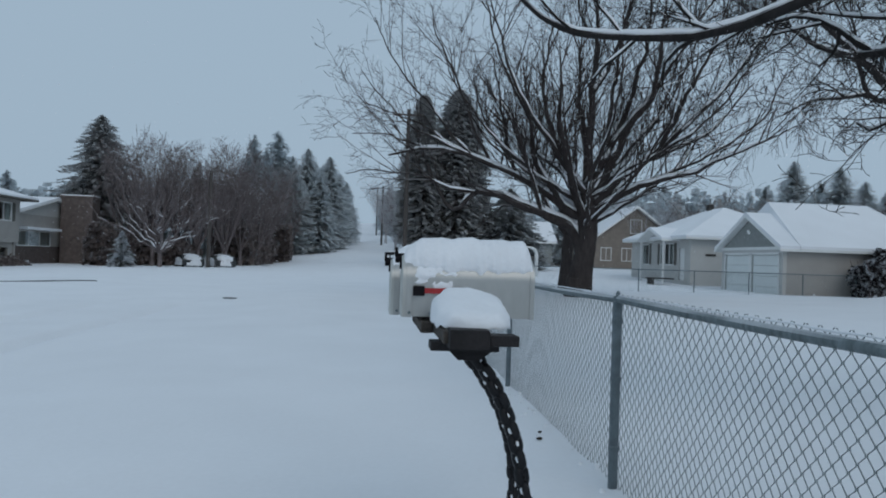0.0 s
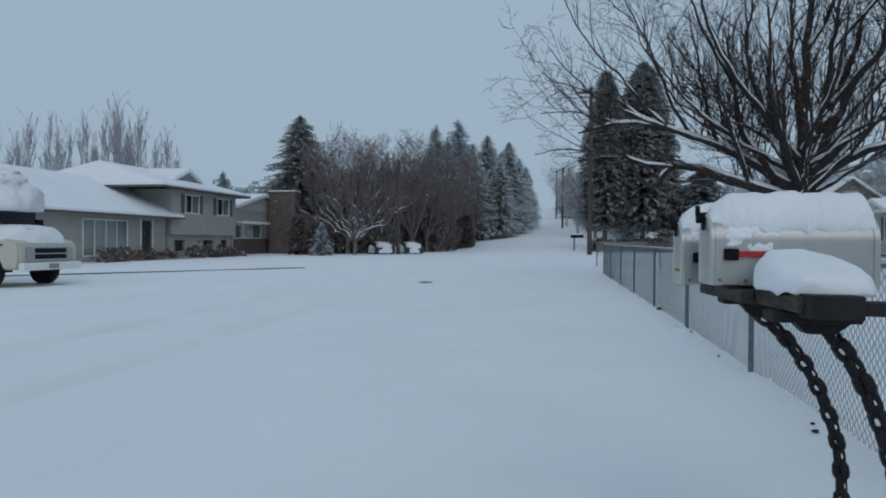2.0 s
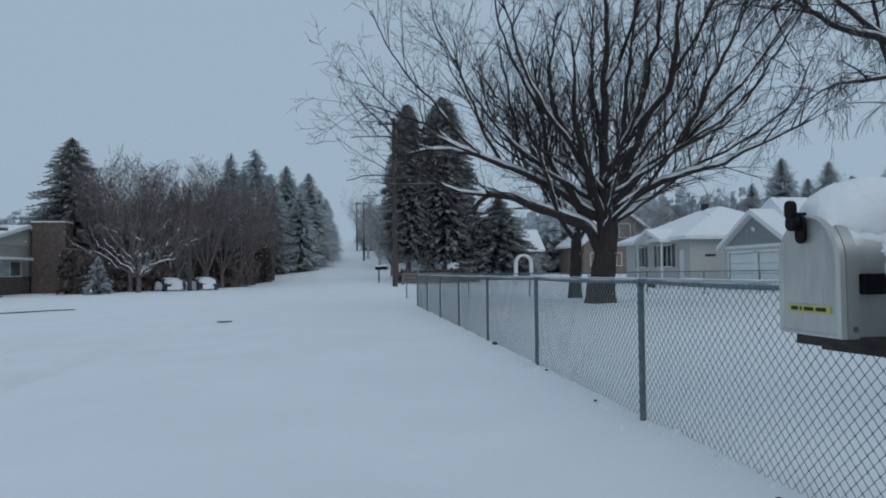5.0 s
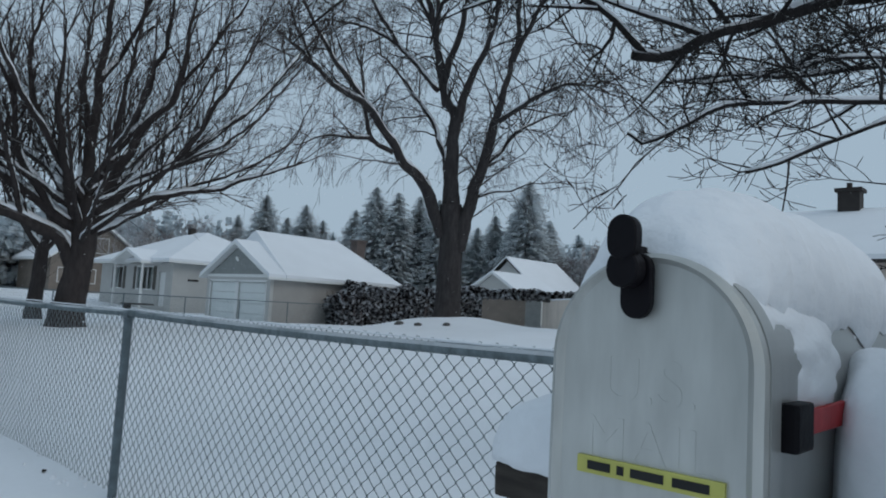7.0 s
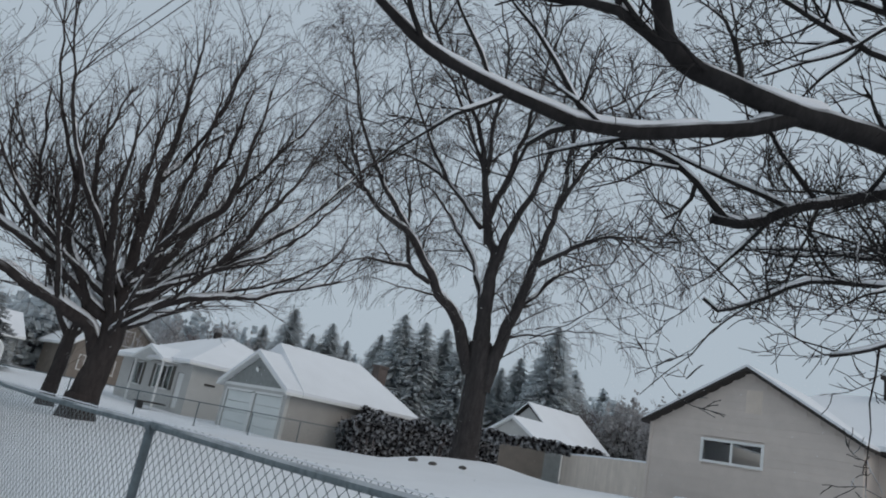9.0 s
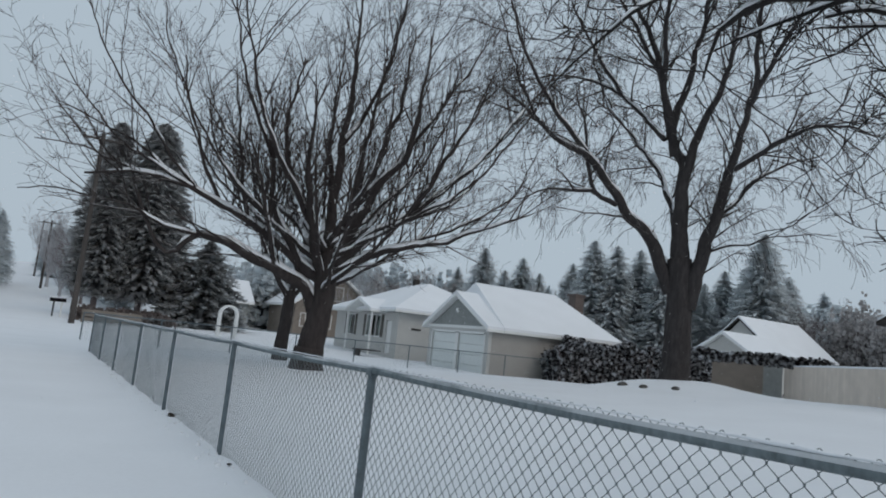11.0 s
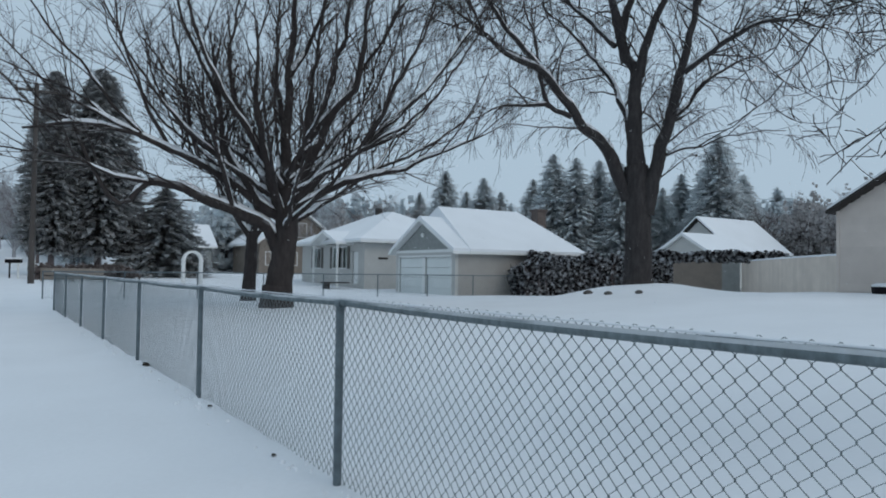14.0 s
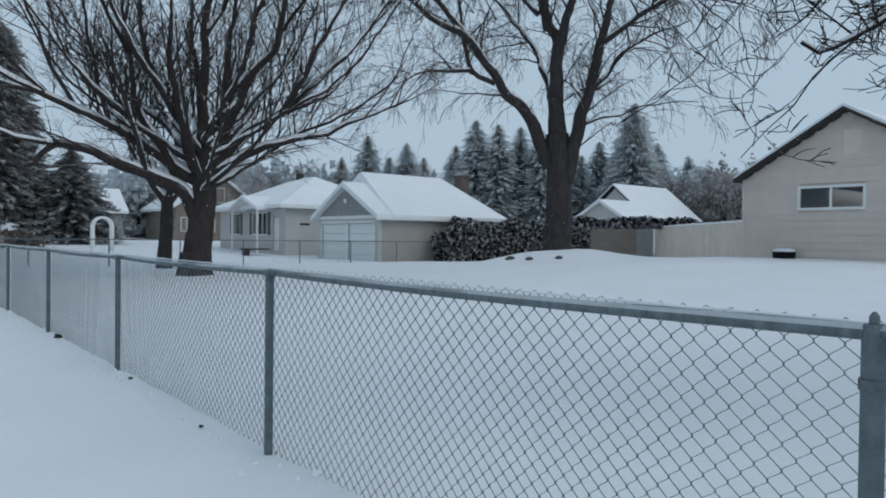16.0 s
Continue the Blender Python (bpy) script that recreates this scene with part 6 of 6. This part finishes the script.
def utility_pole(x, y, top, r, label, arms=1):
    ob = thing("utility_pole", label, "utility pole", "utility poles")
    z = height(x, y)
    part("pole", rod(bmesh.new(), (x, y, z - 0.5), (x, y, top), r * 1.15, r * 0.8, 10), WOODPOLE, ob)
    for k in range(arms):
        part("crossarm", block((x - 1.1, y - 0.06, top - 0.45 - 0.8 * k), (x + 1.1, y + 0.06, top - 0.33 - 0.8 * k)), WOODPOLE, ob)
    for dx in (-1.0, -0.5, 0.5, 1.0):
        part("insulator", rod(bmesh.new(), (x + dx, y, top - 0.33), (x + dx, y, top - 0.15), 0.04, 0.03, 6), CONC, ob)
    return ob


utility_pole(1.9, 50.6, 11.9, 0.16, "tall weathered wooden utility pole beside the road")
utility_pole(-12.9, 55.5, 7.4, 0.15, "dark wooden pole in front of the far trees", 0)
utility_pole(0.6, 118, 13.0, 0.16, "distant wooden utility pole on the hill")
utility_pole(-0.4, 165, 17.5, 0.16, "distant wooden utility pole on the hill")
t = Tubes()
for dx in (0.5, 1.0):
    a, b = Vector((1.9 + dx, 50.6, 11.75)), Vector((4.8 + 0.3 * dx, 0.0, 12.6 + 0.3 * dx))
    t.add([a.lerp(b, k / 24) + Vector((0, 0, -4 * 3.5 * (k / 24) * (1 - k / 24))) for k in range(25)], [0.012] * 25, 4)
tagged(t.make("power_line", TRIMD), "dark overhead power line", "power line")

for k, (x, y) in enumerate(((1.0, 57.0), (1.5, 57.3))):
    mb = thing("far_mailbox", "dark mailbox on a post, capped with snow", "mailbox", "mailboxes up the road")
    z = height(x, y)
    part("post", block((x - 0.05, y - 0.05, z - 0.3), (x + 0.05, y + 0.05, z + 1.0)), DARKWOOD if k == 0 else WHITEP, mb)
    part("body", prism(bmesh.new(), arch_outline(0.2, 0.26, 8, y, z + 1.0), "x", x - 0.28, x + 0.22), BLACKP, mb)
    part("mailbox_snow", block((x - 0.27, y - 0.1, z + 1.24), (x + 0.21, y + 0.1, z + 1.36), 0.04), SNOWP, mb, "snow cap")
wp = thing("white_post", "short white marker post by the drive", "post")
part("post", block((2.3, 57.0, 0.2), (2.45, 57.15, 1.7), 0.02), WHITEP, wp)
rf = thing("rail_fence", "low grey board fence behind the road mailboxes", "fence")
for k in range(3):
    part("board", block((2.6, 53.0, 0.45 + 0.25 * k), (6.0, 53.05, 0.62 + 0.25 * k)), BROWN, rf)
for x in (2.6, 4.3, 6.0):
    part("post", block((x - 0.06, 53.05, 0.0), (x + 0.06, 53.15, 1.15)), BROWN, rf)

# split-level house across the road
lh = thing("split_level_house", "taupe split-level house with snow-covered roofs", "house")
LX = -24.4
wall("wall", "y", LX - 0.2, 27.0, 40.9, -0.5, 2.45, 0.2, [(33.1, 36.9, 0.25, 2.1), (38.3, 39.4, 0.15, 2.2)], TAUPE, lh)
window(lh, "y", LX, 1, 33.1, 36.9, 0.25, 2.1, 4, WHITEP, 0.495)
part("front_door", block((LX - 0.15, 38.32, 0.15), (LX - 0.1, 39.38, 2.18)), TRIMD, lh, "dark door in a white frame")
for y in (38.2, 39.4):
    part("door_trim", block((LX, y, 0.15), (LX + 0.03, y + 0.1, 2.3)), WHITEP, lh)
wall("wall", "x", 27.0, LX - 8, LX - 0.2, -0.5, 2.45, 0.2, [], TAUPE, lh)
wall("rear_wall", "y", LX - 8.2, 27.0, 49.9, -0.5, 2.45, 0.2, [], TAUPE, lh)
wall("rear_wall", "y", LX - 8.2, 41.0, 49.9, 2.45, 4.25, 0.2, [], TAUPE, lh)
gable_roof(lh, "y", 26.4, 42.0, LX - 3.9, 4.6, 2.35, 4.65, SHUT, 0.12, 0.13)
UX = LX + 0.35
wall("lower_wall", "y", LX - 0.1, 41.0, 49.6, -0.5, 1.45, 0.2, [(41.7, 43.0, 0.35, 1.05), (45.4, 46.8, 0.35, 1.05), (48.0, 49.0, 0.35, 1.05)], TAUPE, lh)
for y0, y1 in ((41.7, 43.0), (45.4, 46.8), (48.0, 49.0)):
    window(lh, "y", LX + 0.1, 1, y0, y1, 0.35, 1.05, 1, TAUPE, False)
wall("upper_wall", "y", UX - 0.2, 41.0, 49.9, 1.45, 4.25, 0.2, [(42.6, 44.4, 2.85, 3.95), (46.9, 48.8, 2.85, 3.95)], TAUPE, lh)
window(lh, "y", UX, 1, 42.6, 44.4, 2.85, 3.95, 2, WHITEP, 0.28, 0.42)
window(lh, "y", UX, 1, 46.9, 48.8, 2.85, 3.95, 2, WHITEP, 0.28, 0.42)
wall("upper_wall", "x", 41.0, LX - 8, UX - 0.2, 1.45, 4.25, 0.2, [], TAUPE, lh)
wall("upper_wall", "x", 49.7, LX - 8, UX - 0.2, -0.5, 4.25, 0.2, [], TAUPE, lh)
part("overhang_floor", block((LX - 0.1, 41.0, 1.40), (UX, 49.9, 1.45)), TAUPE, lh)
hip_roof(lh, LX - 9, UX + 0.8, 38.7, 50.8, 4.2, 5.75, LX - 4.2, LX - 4.2, 40.4, 47.8, SHUT, 0.13, 0.12)
gable_roof(lh, "x", LX - 4.5, LX - 0.7, 45.2, 2.2, 4.8, 5.72, WHITEP, 0.12, 0.12)
gable_wall("gablet", "y", LX - 1.1, 0.1, 45.2, 1.9, 4.7, 4.8, 5.65, GREYS, lh)
for x, h in ((LX - 6.5, 5.3),):
    part("chimney", block((x, 30.2, 3.6), (x + 0.9, 31.0, h)), BRICK, lh, "brick chimney")
st = thing("entry_steps", "snow-covered entry steps with a low rail", "steps")
for k in range(3):
    part("step", block((LX + 0.1, 38.2, -0.2), (LX + 1.6 - 0.4 * k, 41.5, -0.02 + 0.12 * k), 0.02), CONC, st)

# brick house next to it
kh = thing("brick_house", "low brick house with a bay window and massive chimney", "house")
part("lower_wall", block((-32, 52.0, -0.4), (-25.3, 64, 1.2)), BRICK, kh)
wall("wall", "y", -25.5, 52.0, 64.0, 1.2, 3.5, 0.2, [(52.3, 57.3, 1.25, 2.25)], TAUPE, kh)
window(kh, "y", -25.3, 1, 52.3, 57.3, 1.25, 2.25, 3, WHITEP)
gable_wall("gable", "y", -25.52, 0.2, 58.0, 6.0, 3.5, 3.52, 4.75, CREAM, kh)
gable_roof(kh, "x", -32.4, -25.0, 58.0, 6.5, 3.42, 4.8, WHITEP, 0.12, 0.15)
part("bay_roof", block((-25.3, 52.1, 2.36), (-24.5, 57.5, 2.56), 0.03), SNOW, kh, "snow on the bay roof")
bm = block((-25.05, 58.4, -0.3), (-22.65, 59.9, 5.25), 0.02)
box(bm, (-25.12, 58.33, 5.1), (-22.58, 59.97, 5.27), 0.01)
chim = part("chimney", bm, BRICK, kh, "massive brown brick chimney")
part("chimney_snow", block((-25.08, 58.37, 5.27), (-22.62, 59.93, 5.37), 0.03), SNOW, chim, "snow on the chimney")


# ---- vehicles ----
def wheel(parent, x, y, z, r, w, side):
    bm = bmesh.new()
    rod(bm, (x, y - w / 2, z), (x, y + w / 2, z), r, n=24)
    bmesh.ops.bevel(bm, geom=[e for e in bm.edges if e.is_boundary is False and len(e.link_faces) == 2 and any(len(f.verts) > 8 for f in e.link_faces)], offset=0.03, segments=2, affect="EDGES")
    tyre = part("wheel", bm, RUBBER, parent)
    bm = rod(bmesh.new(), (x, y + side * (w / 2 - 0.02), z), (x, y + side * (w / 2 + 0.006), z), r * 0.58, r * 0.5, 18)
    rim = part("rim", bm, RIM, tyre, "pale steel rim")
    part("hub", rod(bmesh.new(), (x, y + side * w / 2, z), (x, y + side * (w / 2 + 0.03), z), r * 0.22, r * 0.18, 12), DARKWOOD, rim)


van = thing("camper_van", "cream camper van with a dark roof cover, roof heaped with snow", "van", at=(-12.35, 15.35, 0.0))
# local axes: the front is at x = 0, the body goes to -x
side = [(-0.05, 0.42), (0.0, 0.55), (0.0, 0.98), (-0.08, 1.08), (-0.95, 1.22), (-1.05, 1.24), (-1.50, 1.78), (-1.62, 1.9), (-5.9, 1.95), (-5.95, 0.5), (-5.7, 0.4), (-1.45, 0.40)]
bm = prism(bmesh.new(), side, "y", -0.98, 0.98)
bmesh.ops.bevel(bm, geom=bm.edges[:], offset=0.05, segments=2, affect="EDGES")
part("body", bm, VANP, van)
bm = prism(bmesh.new(), [(-1.10, 1.27), (-1.50, 1.76), (-1.52, 1.76), (-1.14, 1.26)], "y", -0.86, 0.86)
for v in bm.verts:
    v.co.x += 0.035
part("windscreen", bm, BLACKP, van, "dark windscreen")
bm = prism(bmesh.new(), [(-1.35, 1.30), (-2.25, 1.30), (-2.25, 1.80), (-1.75, 1.80)], "y", -0.992, -0.975)
part("side_window", bm, BLACKP, van, "dark side window")
bm = prism(bmesh.new(), [(-1.14, 1.19), (-1.20, 1.85), (-1.28, 2.28), (-1.9, 2.46), (-5.9, 2.5), (-5.9, 1.15)], "y", -1.04, 1.02)
bmesh.ops.bevel(bm, geom=bm.edges[:], offset=0.05, segments=2, affect="EDGES")
part("roof_cover", bm, VANBLUE, van, "dark blue overcab section")
hs = snow_heap("roof_snow", -3.08, 0.06, 1.80, 2.50, 0.92, 1.12, van, 2.0, 0.03, 3.0, "deep rounded snow on the roof")
snow_heap("bonnet_snow", -0.78, 0.0, 0.95, 0.74, 0.97, 0.50, van, 7.0, 0.02, 3.0, "snow on the bonnet")
bm = block((0.0, -0.78, 0.62), (0.035, 0.78, 0.95), 0.008)
grille = part("grille", bm, CHROME, van, "chrome grille surround")
for k in range(2):
    part("grille_opening", block((0.03, -0.52, 0.66 + 0.14 * k), (0.045, 0.52, 0.77 + 0.14 * k), 0.004), BLACKP, grille)
for y in (-0.66, 0.66):
    for k in range(2):
        part("headlight", block((0.03, y - 0.10, 0.645 + 0.145 * k), (0.05, y + 0.10, 0.77 + 0.145 * k), 0.01), CHROME, van, "rectangular headlight")
part("bumper", block((-0.02, -0.98, 0.40), (0.12, 0.98, 0.58), 0.03), WHITEP, van, "white front bumper")
part("number_plate", block((0.115, -0.16, 0.43), (0.13, 0.16, 0.55)), CONC, van)
part("stripe", block((-4.9, -0.992, 1.06), (-0.9, -0.978, 1.12)), DARKWOOD, van, "thin dark side stripe")
part("marker_lamp", block((-0.62, -0.992, 0.96), (-0.42, -0.978, 1.01)), DARKWOOD, van)
part("roof_vent", block((-2.6, -0.3, 2.75), (-2.0, 0.3, 3.02), 0.04), DARKWOOD, van, "dark roof vent")
part("mirror", block((-1.25, 1.0, 1.30), (-1.12, 1.22, 1.62), 0.03), BLACKP, van, "black door mirror")
for x in (-0.85, -4.6):
    for y, s in ((-0.84, -1), (0.84, 1)):
        bm = prism(bmesh.new(), [(x + 0.46 * math.cos(math.pi * k / 10), 0.36 + 0.46 * math.sin(math.pi * k / 10)) for k in range(11)], "y", s * 0.70 if s > 0 else -0.99, 0.99 if s > 0 else -0.70)
        part("wheel_arch", bm, BLACKP, van)
        wheel(van, x, y + s * 0.06, 0.35, 0.36, 0.24, s)


def snowed_car(x, y, rz, label):
    ob = thing("parked_car", label, "car", "parked cars", onto(x, y, -0.14), rz)
    ob.scale = (0.92, 0.92, 0.78)
    prof = [(-2.1, 0.3), (2.1, 0.3), (2.15, 0.62), (2.0, 0.8), (1.0, 0.92), (0.45, 1.32), (-1.0, 1.36), (-1.7, 0.95), (-2.12, 0.85)]
    bm = prism(bmesh.new(), prof, "y", -0.85, 0.85)
    bmesh.ops.bevel(bm, geom=bm.edges[:], offset=0.06, segments=2, affect="EDGES")
    part("body", bm, CARP, ob)
    part("side_window", prism(bmesh.new(), [(0.85, 0.95), (0.42, 1.26), (-0.95, 1.28), (-1.4, 0.96)], "y", -0.86, 0.86), BLACKP, ob)
    snow_heap("car_snow", 0.0, 0, 0.30, 2.3, 1.02, 1.10, ob, x, 0.05, 2.4, "deep snow over the car")
    for wx in (-1.3, 1.3):
        for wy, s in ((-0.75, -1), (0.75, 1)):
            wheel(ob, wx, wy, 0.28, 0.30, 0.18, s)
    return ob


snowed_car(-14.7, 57.0, 116, "dark parked car buried in snow")
snowed_car(-12.4, 58.0, 112, "dark grey parked car buried in snow")

# wet edge of the side drive, a dark lid in the road, stones round the mound
t = Tubes()
t.add([Vector(onto(-17.5 + 0.35 * k, 18.6 + 0.30 * k + 0.0075 * k * k, 0.0)) for k in range(21)], [0.10] * 21, 6, 0.3)
tagged(t.make("wet_gutter", WETROAD), "dark wet strip where the drive is bare", "gutter", kind="structure")
t = Tubes()
t.add([Vector(onto(-13.5 + 0.5 * k, 66.0 + 0.12 * k, 0.0)) for k in range(8)], [0.12] * 8, 6, 0.3)
tagged(t.make("wet_gutter", WETROAD), "dark wet strip at the road edge", "gutter", kind="structure")
lid = part("manhole_cover", rod(bmesh.new(), (-4.3, 21.2, -0.2), (-4.3, 21.2, height(-4.3, 21.2) + relief(-4.3, 21.2) + 0.02), 0.2, n=20), WETROAD)
tagged(lid, "dark manhole cover showing through the snow", "manhole cover")
rnd = random.Random(9)
for k, deg in enumerate((172, 196, 222)):
    a = radians(deg)
    x, y = 17.6 + 2.3 * math.cos(a), 18.7 + 1.9 * math.sin(a)
    bm = bmesh.new()
    bmesh.ops.create_icosphere(bm, subdivisions=2, radius=rnd.uniform(0.12, 0.2))
    for v in bm.verts:
        v.co *= 1 + 0.3 * noise.noise(v.co * 6 + Vector((k, 0, 0)))
        v.co.z *= 0.6
    ob = part("stone", bm, ROCK, None, "", True)
    ob.matrix_basis = pose(x, y, height(x, y) + relief(x, y) + 0.02, 0, 0, rnd.uniform(0, 360))
    tagged(ob, "dark rounded stone edging the snowy mound", "stone", "stones round the mound")

# sparse flakes of falling snow hanging over the road and yards
rnd = random.Random(123)
v, f = [], []
for _ in range(5200):
    a, d = radians(rnd.uniform(-40, 80)), 6.0 + 40.0 * rnd.random() ** 0.6
    c = Vector((-0.4 + d * math.sin(a), 2.0 + d * math.cos(a), 0))
    c.z = height(c.x, c.y) + rnd.uniform(0.2, 9.0)
    r = rnd.uniform(0.007, 0.014)
    k = len(v)
    v.extend(tuple(c + Vector(q) * r) for q in ((1, 0, -0.5), (-0.5, 0.87, -0.5), (-0.5, -0.87, -0.5), (0, 0, 0.9)))
    f.extend(((k, k + 2, k + 1), (k, k + 1, k + 3), (k + 1, k + 2, k + 3), (k + 2, k, k + 3)))
tagged(raw("falling_snow", v, f, SNOWP), "sparse white flakes of falling snow in the air", "snowflakes", kind="stuff")
